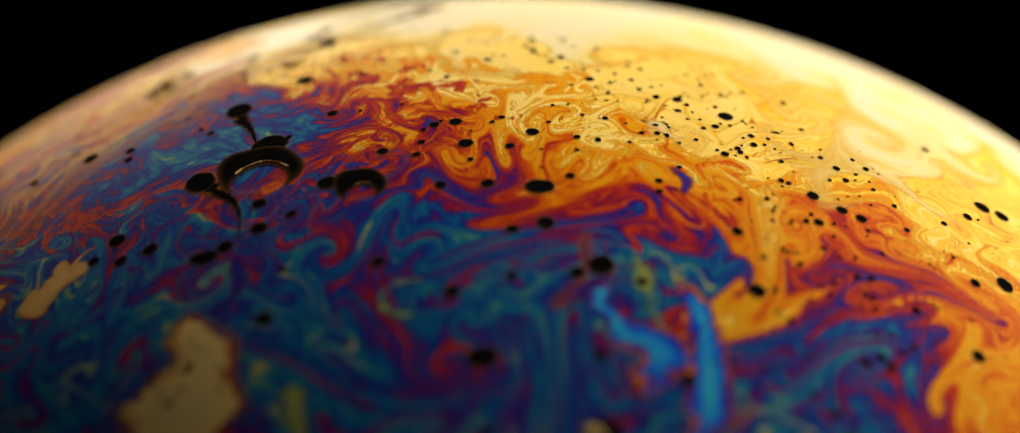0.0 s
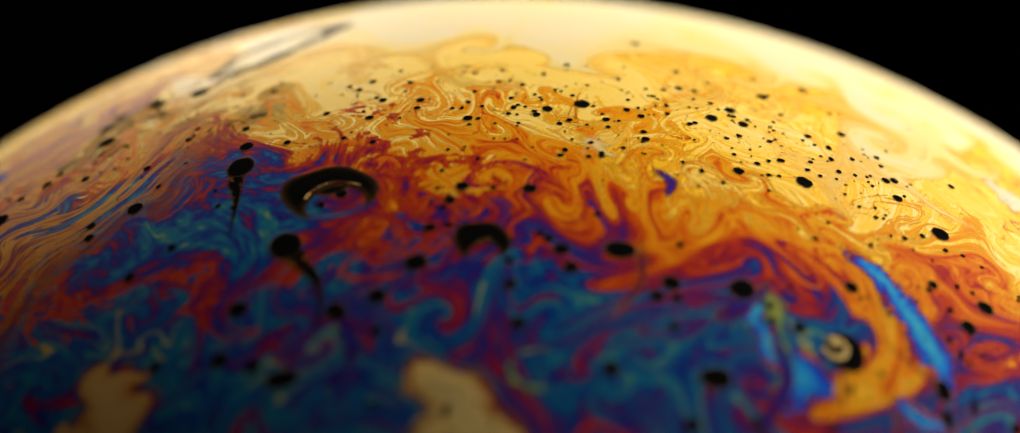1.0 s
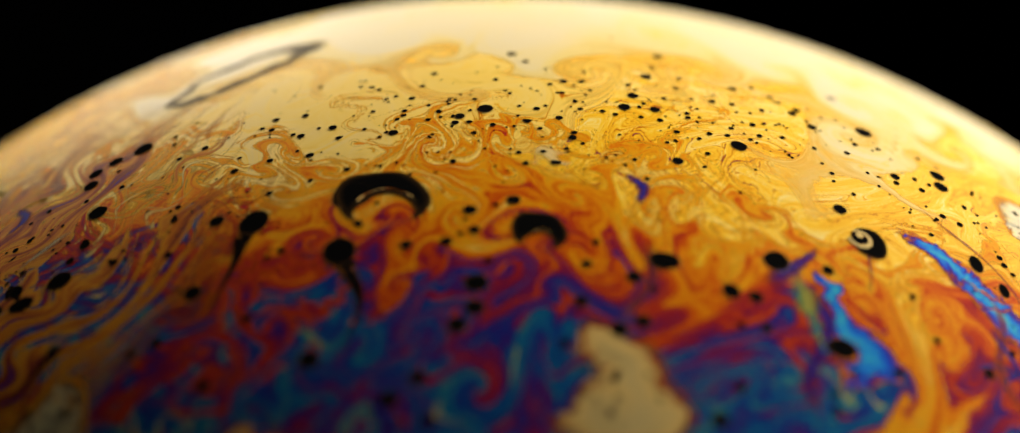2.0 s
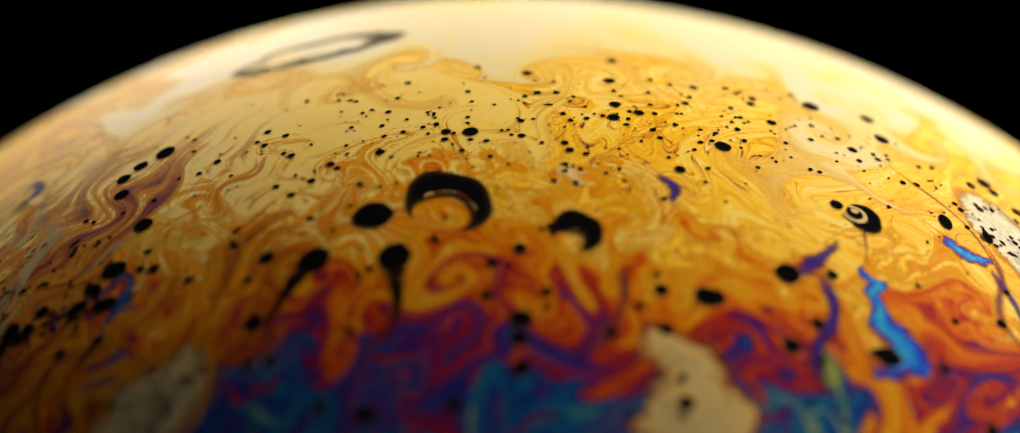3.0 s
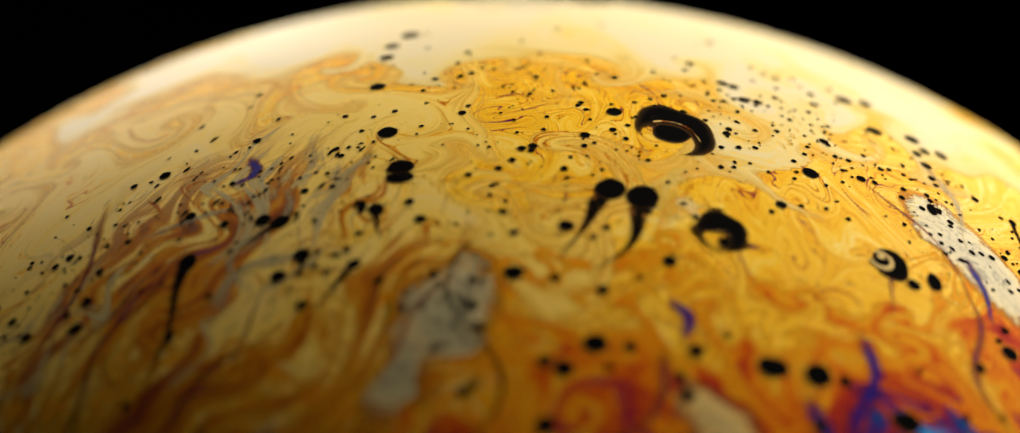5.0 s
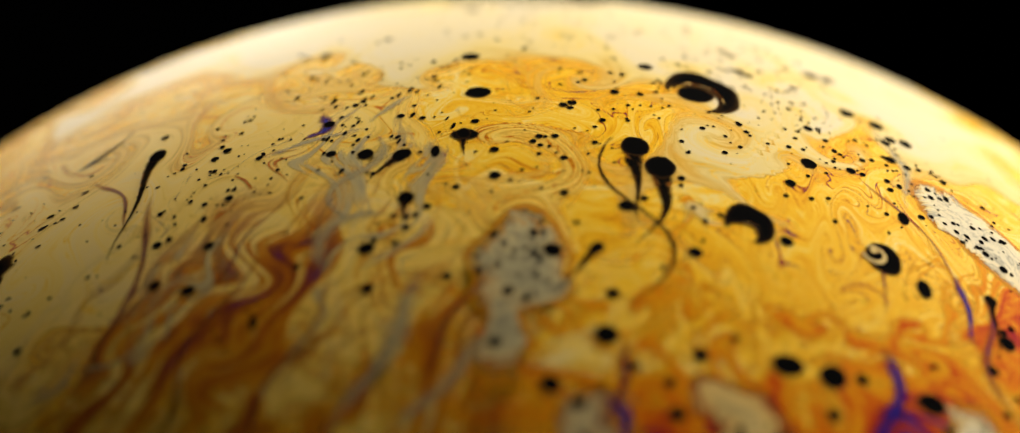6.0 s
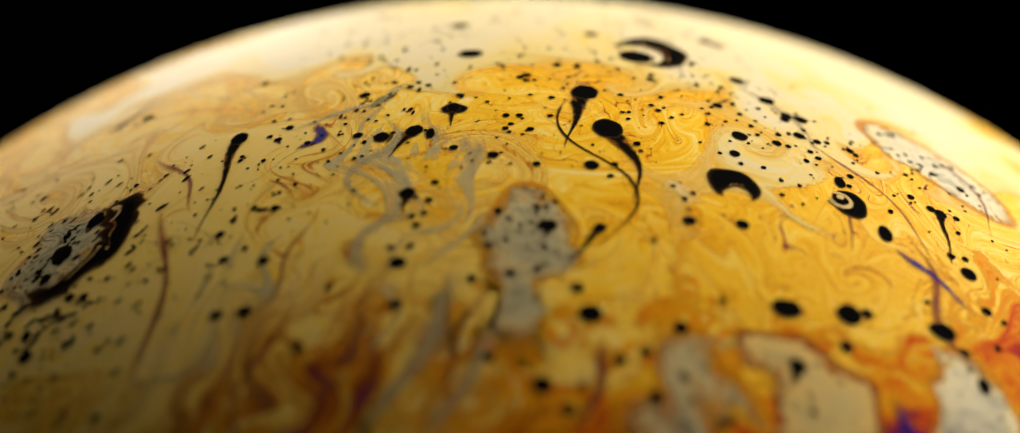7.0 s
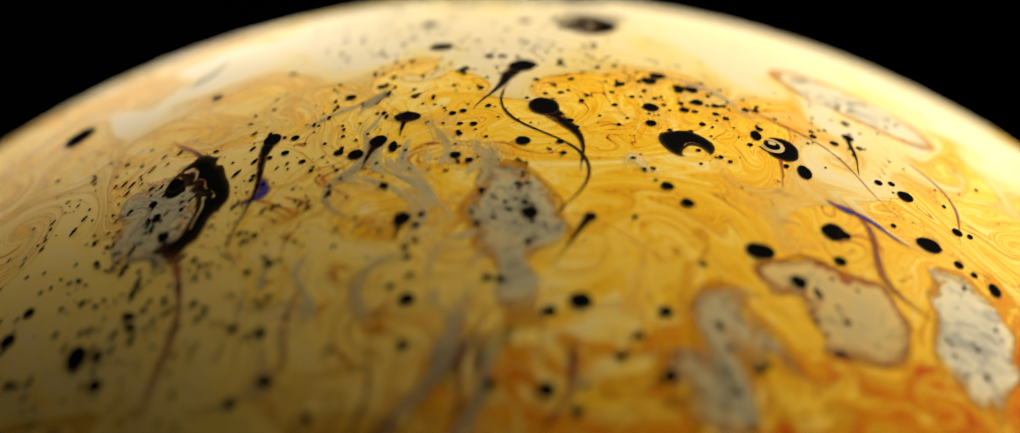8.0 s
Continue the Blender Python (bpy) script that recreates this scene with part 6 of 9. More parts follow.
    walk(spot(0.27, 1, 67), path(17.32, -7.33, 17.09, -1.15, 13.85, 2.91, 10.58, 3.89, 8.63, 3.93, 7.73, 3.72, 7.17, 3.01, 7.45, 2.43, 9.03, 3.07, 11.13, 4.65, 12.97, 6.6, 13.84, 9.09, 13.24, 11.73, 11.12, 14.2, 8.52, 16.15, 6.09, 17.55, 4.19, 18.53))
    walk(spot(0.34, 1, 68), path(18.05, -12.8, 20.17, -5.98, 18.48, 0.79, 15.65, 3.92, 13.58, 4.79, 12.26, 5.2, 11.28, 4.86, 11.14, 4.15, 12.31, 4.69, 14.03, 6.31, 15.44, 8.25, 15.98, 10.6, 15.01, 13.13, 12.45, 15.32, 9.48, 16.93, 6.84, 18.08, 4.81, 18.91))
    walk(spot(0.44, 1, 69), path(16.88, -14.17, 19.74, -7.94, 19.03, -1.03, 16.74, 2.62, 14.84, 3.87, 13.56, 4.39, 12.58, 4.14, 12.38, 3.38, 13.38, 3.71, 14.88, 4.99, 16.13, 6.52, 16.54, 8.27, 15.37, 9.87, 12.96, 11.25, 10.28, 12.91, 7.74, 14.61, 5.6, 16.23))
    walk(spot(0.27, 1, 70), path(17.49, -13.19, 19.87, -6.71, 18.56, 0.04, 15.95, 3.31, 13.96, 4.3, 12.68, 4.72, 11.72, 4.39, 11.58, 3.64, 12.68, 4.08, 14.32, 5.51, 15.68, 7.24, 16.17, 9.28, 15.18, 11.36, 12.77, 13.23, 9.96, 15.02, 7.36, 16.52, 5.28, 17.84))
    walk(spot(0.52, 1, 71), path(15.71, -14.22, 18.59, -9.08, 18.89, -2.6, 17.12, 1.06, 15.38, 2.31, 14.1, 2.4, 13.21, 1.8, 12.91, 0.49, 13.68, 0.23, 14.72, 0.48, 15.76, 1.02, 16.21, 1.8, 15.12, 2.02, 12.93, 2.17, 10.6, 2.6, 8.16, 3.33, 5.81, 3.72))
    walk(spot(0.93, 1, 72), path(14.82, -18.35, 19.47, -12.07, 20.72, -4.53, 19.84, 1.08, 18.34, 3.32, 17.02, 4.4, 15.8, 4.86, 15.34, 4.14, 16.1, 4.44, 17.31, 5.77, 18.12, 7.11, 18.26, 8.58, 16.84, 9.82, 14.12, 10.78, 11.24, 12.16, 8.59, 13.81, 6.31, 15.46))
    walk(spot(0.38, 1, 73), path(19.38, -18.28, 23.29, -9.14, 22.44, 0.34, 19.66, 5.48, 17.28, 6.79, 15.87, 6.62, 14.91, 5.75, 14.62, 4.76, 15.35, 5.17, 16.57, 6.55, 17.54, 8.16, 17.78, 10.01, 16.54, 11.86, 13.86, 13.43, 10.83, 15.03, 8.08, 16.45, 5.88, 17.77))
    walk(spot(0.80, 1, 74), path(11.27, -23.01, 17.72, -16.43, 21.04, -10.57, 22.07, -4.44, 21.77, -0.1, 20.56, 3.1, 18.97, 5.23, 18.11, 5.15, 18.3, 5.28, 18.97, 6.36, 19.44, 7.55, 19.41, 8.85, 17.84, 9.87, 14.91, 10.57, 11.88, 11.74, 9.14, 13.35, 6.78, 14.99))
    walk(spot(0.83, 1, 75), path(13.27, -23.21, 19.55, -15.85, 22.19, -8.94, 22.58, -2.29, 21.83, 0.97, 20.61, 2.23, 19.28, 3.13, 18.25, 2.94, 18.13, 2.66, 18.5, 3.08, 19.08, 3.92, 19.33, 4.96, 17.85, 5.26, 15.13, 5.6, 12.08, 6.19, 9.95, 3.94, 7.32, 4.41))
    walk(spot(0.32, 1, 76), path(14.25, -17.13, 18.56, -11.56, 19.68, -5.15, 18.78, -0.44, 17.51, 1.59, 16.38, 2.36, 15.37, 2.44, 14.96, 1.69, 15.83, 1.66, 17.33, 2.52, 18.56, 3.63, 19.06, 4.69, 17.66, 4.91, 13.98, 4.27, 11.04, 4.85, 8.25, 5.59, 5.67, 5.91))
    walk(spot(0.31, 1, 77), path(13.24, -16.37, 17.43, -11.45, 18.67, -5.74, 17.96, -1.44, 16.86, 0.41, 15.91, 1.03, 15.07, 0.87, 14.76, -0.11, 15.32, -0.57, 16.15, -0.55, 16.8, -0.32, 17.12, 0.23, 16.18, 0.29, 14.21, 0.41, 12.07, 0.99, 9.75, 1.92, 7.45, 2.42))
    walk(spot(0.26, 1, 78), path(13.13, -14.55, 16.69, -10.1, 17.41, -4.73, 16.32, -1.26, 15.11, 0.06, 14.29, 0.41, 13.66, -0.04, 13.59, -1.11, 14.5, -1.49, 15.58, -1.51, 16.3, -1.41, 16.69, -0.92, 15.94, -0.78, 14.22, -0.51, 12.27, 0.21, 10.08, 1.27, 7.85, 1.84))
    walk(spot(0.29, 1, 79), path(14.42, -18.91, 19.3, -12.6, 20.76, -5.71, 20.04, -0.33, 18.78, 1.79, 17.59, 2.13, 16.6, 1.7, 16.12, 0.63, 16.28, 0.02, 16.79, -0.09, 17.74, 0.59, 18.57, 1.85, 17.6, 2.06, 15.27, 2.31, 12.71, 3.05, 10.01, 3.79, 7.42, 4.14))
    walk(spot(0.50, 1, 80), path(11.8, -19.66, 17.28, -13.99, 19.6, -8.51, 19.81, -3.3, 19.17, -0.59, 18.23, 0.55, 17.24, 0.91, 16.41, -0.15, 16.42, -1.22, 16.68, -1.8, 17.18, -1.75, 17.47, -1.33, 16.75, -1.25, 15.08, -1, 13.18, -0.24, 11.04, 0.91, 8.83, 1.57))
    walk(spot(0.34, 1, 81), path(11.27, -21.58, 17.37, -15.41, 20.27, -9.83, 20.92, -4.2, 20.49, -1.1, 19.56, 0.12, 18.52, 0.65, 17.82, 0.11, 17.88, -0.46, 18.22, -0.54, 18.48, -0.27, 18.61, 0.21, 17.59, 0.1, 15.55, 0.09, 13.38, 0.65, 11.05, 1.66, 8.71, 2.25))
    walk(spot(0.34, 1, 82), path(9.62, -22.97, 16.23, -16.97, 19.91, -11.75, 21.21, -6.31, 21.19, -2.92, 20.44, -1.59, 19.51, -0.96, 18.84, -1.42, 18.82, -2.08, 19.01, -2.41, 19.15, -2.41, 19.3, -2.11, 18.64, -2.01, 17.03, -1.72, 15.16, -0.84, 13.04, 0.47, 10.85, 1.33))
    walk(spot(0.82, 1, 83), path(11.08, -11.38, 14.08, -7.61, 14.12, -3.26, 12.49, -1.68, 11.2, -1.17, 10.64, -0.97, 10.4, -1.46, 10.81, -2.54, 12.04, -2.65, 13.46, -2.51, 14.54, -2.36, 15.12, -1.85, 14.58, -1.53, 13.11, -1.06, 11.35, -0.22, 9.3, 0.86, 7.18, 1.43))
    walk(spot(0.55, 1, 84), path(10.47, -7.87, 12.05, -5.33, 10.95, -3.36, 9.18, -3.18, 8.11, -3.24, 7.95, -3.34, 8.16, -3.92, 8.9, -5.06, 10.16, -5.43, 11.52, -5.73, 12.74, -5.43, 13.57, -4.38, 13.4, -3.59, 12.32, -2.99, 10.91, -1.93, 9.09, -0.59, 7.07, -0.15))
    walk(spot(0.29, 1, 85), path(13.2, -9.28, 14.59, -5.19, 13.23, -1.78, 11.16, -0.6, 9.85, -0.46, 9.44, -0.68, 9.34, -1.38, 9.81, -2.33, 11.1, -2.37, 12.61, -2.02, 13.83, -1.61, 14.44, -0.84, 13.76, -0.36, 11.86, -0.14, 9.87, 0.44, 7.6, 1.1, 5.44, 1.35))
    walk(spot(0.22, 1, 86), path(12.19, -6.71, 12.54, -3.88, 10.88, -2, 8.9, -1.63, 7.72, -1.77, 7.53, -2.23, 7.71, -3.02, 8.42, -3.98, 10.02, -3.96, 11.99, -3.55, 13.65, -3.12, 14.67, -2.35, 14.44, -1.84, 13.11, -1.29, 11.41, -0.43, 9.4, 0.68, 7.31, 1.27))
    walk(spot(0.24, 1, 87), path(13.45, -11.35, 15.74, -6.9, 15.02, -2.42, 13.13, -0.46, 11.87, -0.38, 11.67, -1.28, 11.94, -2.79, 12.47, -4.32, 13.31, -4.85, 14.22, -5.03, 14.94, -5.02, 15.43, -4.55, 15.16, -4.15, 14.01, -4.02, 12.97, -3.52, 11.91, -2.81, 10.63, -2.7))
    walk(spot(0.26, 1, 88), path(11.07, -15.54, 15.29, -11.52, 16.8, -6.95, 16.42, -3.32, 15.67, -1.94, 15.27, -1.67, 15.04, -2.08, 15.09, -3.17, 15.49, -4.01, 15.83, -4.76, 15.95, -5.42, 15.92, -5.7, 15.25, -5.82, 14.05, -5.49, 12.85, -4.67, 11.55, -3.42, 10.2, -2.44))
    walk(spot(0.86, 1, 89), path(9.24, -32.88, 17.48, -23.39, 23.55, -16.35, 26.56, -8.57, 27.26, -3.24, 26.38, -0.38, 24.87, 2.25, 23.26, 3.9, 22.18, 4.01, 21.55, 4.01, 21.32, 4.45, 21.05, 4.89, 19.35, 4.7, 16.32, 4.26, 13.34, 4.25, 10.49, 4.81, 7.81, 5.15))
    walk(spot(0.63, 1, 90), path(8.71, -33.41, 16.98, -23.89, 23.31, -17.07, 26.58, -9.43, 27.48, -4.03, 26.69, -1.11, 25.24, 1.57, 23.65, 2.8, 22.68, 2.85, 22.11, 3.02, 21.73, 3.4, 21.43, 3.76, 19.82, 3.39, 16.96, 2.87, 14.14, 2.9, 11.4, 3.58, 8.78, 4.02))
    walk(spot(0.45, 1, 91), path(8, -29.26, 15.65, -22.05, 21.45, -16.34, 24.45, -10.03, 25.37, -5.37, 24.83, -2.93, 23.71, -0.94, 22.57, -0.23, 21.99, -0.17, 21.65, 0.03, 21.41, 0.48, 21.29, 0.96, 20.1, 0.7, 17.77, 0.39, 15.37, 0.8, 12.9, 1.83, 10.45, 2.51))
    walk(spot(0.33, 1, 92), path(8.34, -26.79, 15.62, -20.38, 20.77, -14.8, 23.2, -8.96, 23.82, -4.77, 23.23, -2.75, 22.21, -1.33, 21.27, -1.09, 21.1, -1.23, 21.28, -0.9, 21.48, -0.12, 21.73, 0.78, 20.76, 0.87, 18.4, 0.59, 15.9, 0.94, 13.37, 1.97, 10.89, 2.65))
    walk(spot(0.63, 1, 93), path(7.63, -35.08, 16.04, -25.3, 23.02, -18.81, 26.95, -11.2, 28.28, -5.57, 27.68, -2.46, 26.29, 0.48, 24.67, 1.87, 23.36, 1.91, 22.25, 1.74, 21.4, 1.69, 20.82, 1.65, 19.27, 1.01, 16.86, 0.61, 14.48, 1.01, 12.02, 1.98, 9.58, 2.59))
    walk(spot(0.74, 1.59, 94), path(7.13, -25.16, 14.16, -19.78, 19.26, -14.7, 21.6, -9.68, 22.29, -5.99, 21.95, -4.32, 21.23, -3.36, 20.54, -3.86, 20.28, -5.39, 20.06, -7.09, 19.71, -8.33, 19.5, -9.13, 19.1, -9.01, 18.68, -7.63, 17.69, -5.83, 16.12, -3.94, 14.24, -2.43))
    walk(spot(0.67, 1, 95), path(7.85, -16.61, 12.87, -13.59, 15.47, -10.08, 15.91, -6.68, 15.62, -4.82, 15.51, -4.33, 15.5, -4.52, 15.6, -6.16, 16.07, -7.56, 16.66, -8.46, 18.61, -8.9, 21.53, -8.9, 22.56, -8.32, 22.19, -5.8, 21.1, -2.81, 19.34, 0.02, 17.22, 2.09))
    walk(spot(0.56, 1, 96), path(1.55, -25.62, 8.28, -22.35, 15.08, -19.66, 19.54, -16.06, 21.71, -12.98, 22.66, -11.25, 22.88, -9.65, 22.53, -8.82, 22.13, -9.85, 21.57, -11.65, 21.27, -12.84, 21.67, -13.23, 21.94, -12.74, 22.09, -11.15, 22.21, -9.16, 22.03, -6.64, 21.74, -3.92))
    walk(spot(0.37, 1, 97), path(3.32, -27.19, 10.39, -22.71, 17.11, -19.09, 21.23, -14.87, 23.15, -11.27, 23.75, -9.16, 23.62, -7.31, 22.9, -7.3, 22.55, -8.63, 22.39, -10.02, 22.53, -10.82, 23.19, -10.69, 23.35, -9.75, 22.79, -7.99, 21.74, -5.89, 20.31, -3.51, 18.8, -1.44))
    walk(spot(0.63, 1, 98), path(-2.15, -0.63, -2.26, -3.61, -1.71, -5.89, -1.43, -6.81, -1.35, -7.56, -0.42, -8.88, 0.84, -10.04, 2.24, -10.71, 3.95, -10.73, 5.75, -10.55, 7.3, -10.3, 8.25, -9.96, 8.46, -9.59, 8.44, -8.6, 8.33, -7.58, 7.91, -6.43, 7.49, -5.29))
    walk(spot(0.64, 1, 99), path(1.43, -1.62, 1.29, -4.29, 1.29, -6.09, 0.9, -6.67, 0.57, -6.92, 1.19, -7.73, 2.3, -8.67, 3.88, -9.63, 5.66, -9.58, 7.6, -9.13, 9.84, -8.71, 11.96, -8.32, 12.71, -7.98, 11.84, -7.95, 10.75, -7.35, 9.55, -6.61, 8.34, -6.37))
    walk(spot(0.57, 1, 100), path(-5.45, -2.85, -4.34, -6.36, -3.07, -8.64, -2.5, -9.33, -2.34, -9.55, -1.54, -10.22, -0.34, -10.93, 0.6, -11.84, 1.69, -12.15, 3, -12.26, 4.35, -12.28, 5.05, -12.31, 4.8, -12.44, 4.13, -12.16, 3.28, -12.22, 2.39, -12.76, 2.13, -13.53))
    walk(spot(0.83, 1, 101), path(-21, 2.49, -19.08, -0.17, -17.18, -3.98, -14.7, -7.78, -13.43, -10.86, -12.35, -12.86, -10.48, -13.21, -7.4, -12.68, -4.48, -12.23, -1.49, -11.84, 0.58, -11.47, 1.87, -10.74, 2.24, -10.09, 2.27, -9.15, 2.08, -8.58, 1.71, -8.11, 1.27, -7.75))
    walk(spot(1.38, 0.80, 102), path(1.72, -5.94, 3.42, -8.32, 5.18, -9.87, 6.3, -10.22, 7.07, -10.32, 8.11, -11.08, 8.95, -12.13, 9.49, -13.35, 10.27, -13.95, 11.05, -14.58, 11.5, -15.4, 12.02, -15.6, 12.16, -15.18, 12.31, -13.71, 12.34, -12.13, 12, -10.43, 11.41, -8.92))
    walk(spot(0.67, 1, 103), path(-0.59, -5.72, 1.08, -8.56, 3.02, -11.09, 4.66, -11.83, 5.72, -11.41, 6.32, -11.38, 6.85, -12.03, 7.05, -13.42, 7.24, -13.98, 7.64, -14.55, 8.23, -15.1, 8.69, -15.29, 8.41, -15.29, 7.89, -14.51, 7.62, -13.97, 7.38, -13.48, 7.01, -13.21))
    walk(spot(1.22, 1, 104), path(4.31, -10.85, 7.67, -11.55, 10.42, -11.43, 11.8, -10.32, 12.09, -9.37, 12.28, -9.33, 12.55, -10.04, 12.67, -11.71, 12.91, -13.08, 13.26, -14.32, 13.48, -15.41, 13.9, -15.82, 14.14, -15.36, 14.63, -13.76, 15.19, -11.76, 15.33, -9.3, 15.06, -6.65))
    walk(spot(1.39, 0.75, 105), path(-0.69, -15.91, 3.92, -16.42, 9.01, -16.33, 12.8, -14.92, 14.67, -13.74, 15.95, -13.44, 16.76, -13.64, 17.47, -14.33, 17.58, -15.06, 17.35, -16.07, 17.34, -16.8, 18.07, -16.55, 18.62, -15.57, 19.02, -13.65, 19.66, -11.35, 19.74, -8.67, 19.91, -5.72))
    walk(spot(0.84, 1, 106), path(1.97, -8.4, 4.7, -10.14, 7.31, -11.58, 8.84, -11.4, 9.92, -11.63, 11.39, -12.89, 12.42, -14.12, 12.29, -16.06, 11.86, -17.61, 11.55, -18.92, 11.5, -19.58, 11.84, -19.45, 11.76, -18.92, 11.88, -17.22, 12.59, -15.17, 13.03, -12.71, 13.02, -10.45))
    walk(spot(0.62, 1, 107), path(0.52, -8.81, 3.41, -11.07, 6.66, -12.4, 9.23, -12.19, 11, -11.76, 12.6, -11.99, 13.68, -12.63, 13.8, -14.2, 13.58, -15.74, 13.41, -17, 13.41, -17.85, 13.84, -17.88, 14.05, -17.25, 14.34, -15.56, 14.9, -13.59, 15.19, -11.12, 15.14, -8.56))
    walk(spot(0.56, 1, 108), path(-8.17, 1.19, -8.14, -2.68, -7.13, -5.87, -5.71, -7.95, -4.07, -9.64, -2.02, -11.47, -0.57, -12.74, -0.43, -13.96, 0.03, -14.73, 0.77, -15.48, 1.88, -16.09, 3.01, -16.94, 3.27, -18.07, 3.05, -18.25, 2.84, -18.37, 2.98, -18.35, 3.21, -18.38))
    walk(spot(1.01, 1, 109), path(-7.85, -4.89, -5.81, -8.29, -3.6, -10.73, -2.04, -11.66, -1, -12.01, 0.13, -12.95, 0.91, -13.99, 1.19, -14.86, 2.02, -14.94, 3.18, -15.04, 3.99, -15.14, 4.67, -14.76, 4.46, -14.65, 4.06, -13.96, 3.81, -13.61, 3.65, -13.3, 3.41, -12.94))
    walk(spot(0.59, 1, 110), path(-2.68, -5.76, -1.12, -9.6, 0.43, -12.12, 2.02, -13.07, 3.44, -12.96, 4.25, -13.52, 4.69, -14.56, 4.69, -16.58, 4.7, -17.75, 5.02, -18.81, 5.08, -19.67, 4.99, -20.45, 4.06, -21.63, 3.08, -22.08, 2.69, -22.44, 3.03, -22.29, 3.61, -22.05))
    walk(spot(0.66, 1, 111), path(-5.25, -10.54, -2.2, -12.9, 0.77, -14.21, 4.19, -14.22, 6.03, -13.83, 6.88, -13.82, 6.98, -14.11, 6.85, -15.07, 7.14, -15.81, 7.53, -16.55, 7.8, -17.3, 7.98, -17.75, 7.33, -18.22, 6.67, -17.85, 6.46, -17.54, 6.7, -16.99, 7.08, -16.5))
    walk(spot(0.51, 1, 112), path(-3.14, -0.82, -2.97, -4.34, -2.24, -6.86, -1.75, -7.94, -1.14, -8.87, 0.47, -10.62, 1.96, -12.51, 2.7, -13.9, 3.55, -14.27, 4.63, -14.64, 5.43, -15.19, 5.91, -15.64, 5.57, -16.17, 5.19, -15.95, 5.01, -15.87, 5.02, -15.74, 5.06, -15.67))
    walk(spot(0.67, 1, 113), path(-17.26, -7.68, -14.59, -11.91, -10.4, -15.49, -6.13, -16.64, -3.36, -16.81, -1.9, -17.61, -1.81, -18.2, -2.13, -18.64, -1.75, -18.85, -1.26, -19.38, -1.03, -20.19, -1.34, -21.58, -2.83, -24.28, -5.16, -27.11, -7.77, -30.29, -9.3, -31.98, -10.18, -33.44))
    walk(spot(0.55, 1, 114), path(-18.66, 1.88, -18.11, -3.91, -16.63, -8.96, -14.92, -13.06, -12.53, -16.04, -9.62, -17.63, -7.36, -17.82, -5.64, -17.55, -3.76, -17.03, -2.27, -17.05, -1.45, -17.54, -1.24, -18.41, -1.78, -20.12, -2.44, -21.43, -2.95, -22.72, -3.06, -23.66, -2.88, -24.7))
    walk(spot(0.40, 1, 115), path(-54.83, -3.31, -42.31, 3.38, -33.48, -0.74, -27.61, -5.81, -24.04, -9.15, -21.6, -10.55, -19.24, -10.65, -16.24, -10.78, -12.89, -10.93, -9.69, -10.62, -6.67, -9.63, -4.41, -8.25, -3.24, -7.2, -2.91, -6.47, -3.18, -6.78, -3.56, -7.56, -3.7, -8.41))
    walk(spot(0.56, 1, 116), path(-59.86, -4.39, -46.95, 2.22, -35.8, -2.41, -28.8, -7.88, -24.76, -11.05, -22.03, -12.48, -19.47, -12.52, -16.46, -12.64, -13.39, -12.97, -10.73, -13.03, -8.44, -12.59, -6.78, -12.09, -5.65, -12.05, -4.83, -12.18, -4.41, -13.03, -4.19, -14.12, -4.02, -15.18))
    walk(spot(0.32, 1, 117), path(-55.67, -0.88, -43.05, 6.35, -34.28, 2.37, -28.64, -2.95, -25.33, -6.26, -23.13, -7.64, -20.96, -7.75, -17.9, -7.88, -14.38, -7.85, -10.92, -7.07, -7.59, -5.23, -5.08, -2.71, -3.73, -0.13, -3.21, 2.22, -3.6, 3.25, -4.56, 3.74, -5.4, 4.5))
    walk(spot(0.34, 1, 118), path(-1.39, -3.89, -0.07, -7.01, 1.73, -9.05, 3.07, -9.55, 4.12, -9.5, 5.53, -10.17, 6.69, -11.17, 7.35, -12.36, 8.09, -12.95, 8.96, -13.49, 9.6, -14.12, 10.05, -14.39, 9.92, -14.23, 9.69, -13.23, 9.54, -12.21, 9.22, -11.11, 8.79, -10.23))
    walk(spot(0.31, 1, 119), path(3.05, -21.44, 9.29, -19.11, 14.86, -15.82, 17.5, -12.41, 18.39, -9.75, 18.74, -8.85, 18.81, -8.88, 18.55, -10.1, 18.4, -11.65, 18.22, -13.01, 18.18, -14, 18.64, -14.21, 18.94, -13.54, 19.07, -11.82, 19.13, -9.78, 18.79, -7.37, 18.24, -5.02))
    walk(spot(0.37, 1, 120), path(1.44, -22.57, 7.73, -20.44, 13.97, -17.89, 17.7, -14.63, 19.28, -12, 20.07, -10.93, 20.38, -10.49, 20.12, -11.34, 20.02, -12.91, 19.95, -14.62, 20.23, -15.79, 21.33, -15.93, 22.29, -14.97, 22.82, -12.82, 22.41, -11.3, 22.1, -9.34, 22.01, -6.87))
    walk(spot(0.29, 1, 121), path(-5.99, 10.85, -10.44, 7.95, -13.25, 5.1, -14.94, 2.22, -15.56, -0.55, -15.1, -1.96, -14.26, -2.34, -12.44, -2.23, -9.85, -1.46, -6.87, 0.05, -3.83, 2.7, -1.28, 7.42, -0.11, 13.41, -0.09, 18.94, -0.36, 22.36, -0.73, 23, -0.81, 22.96))
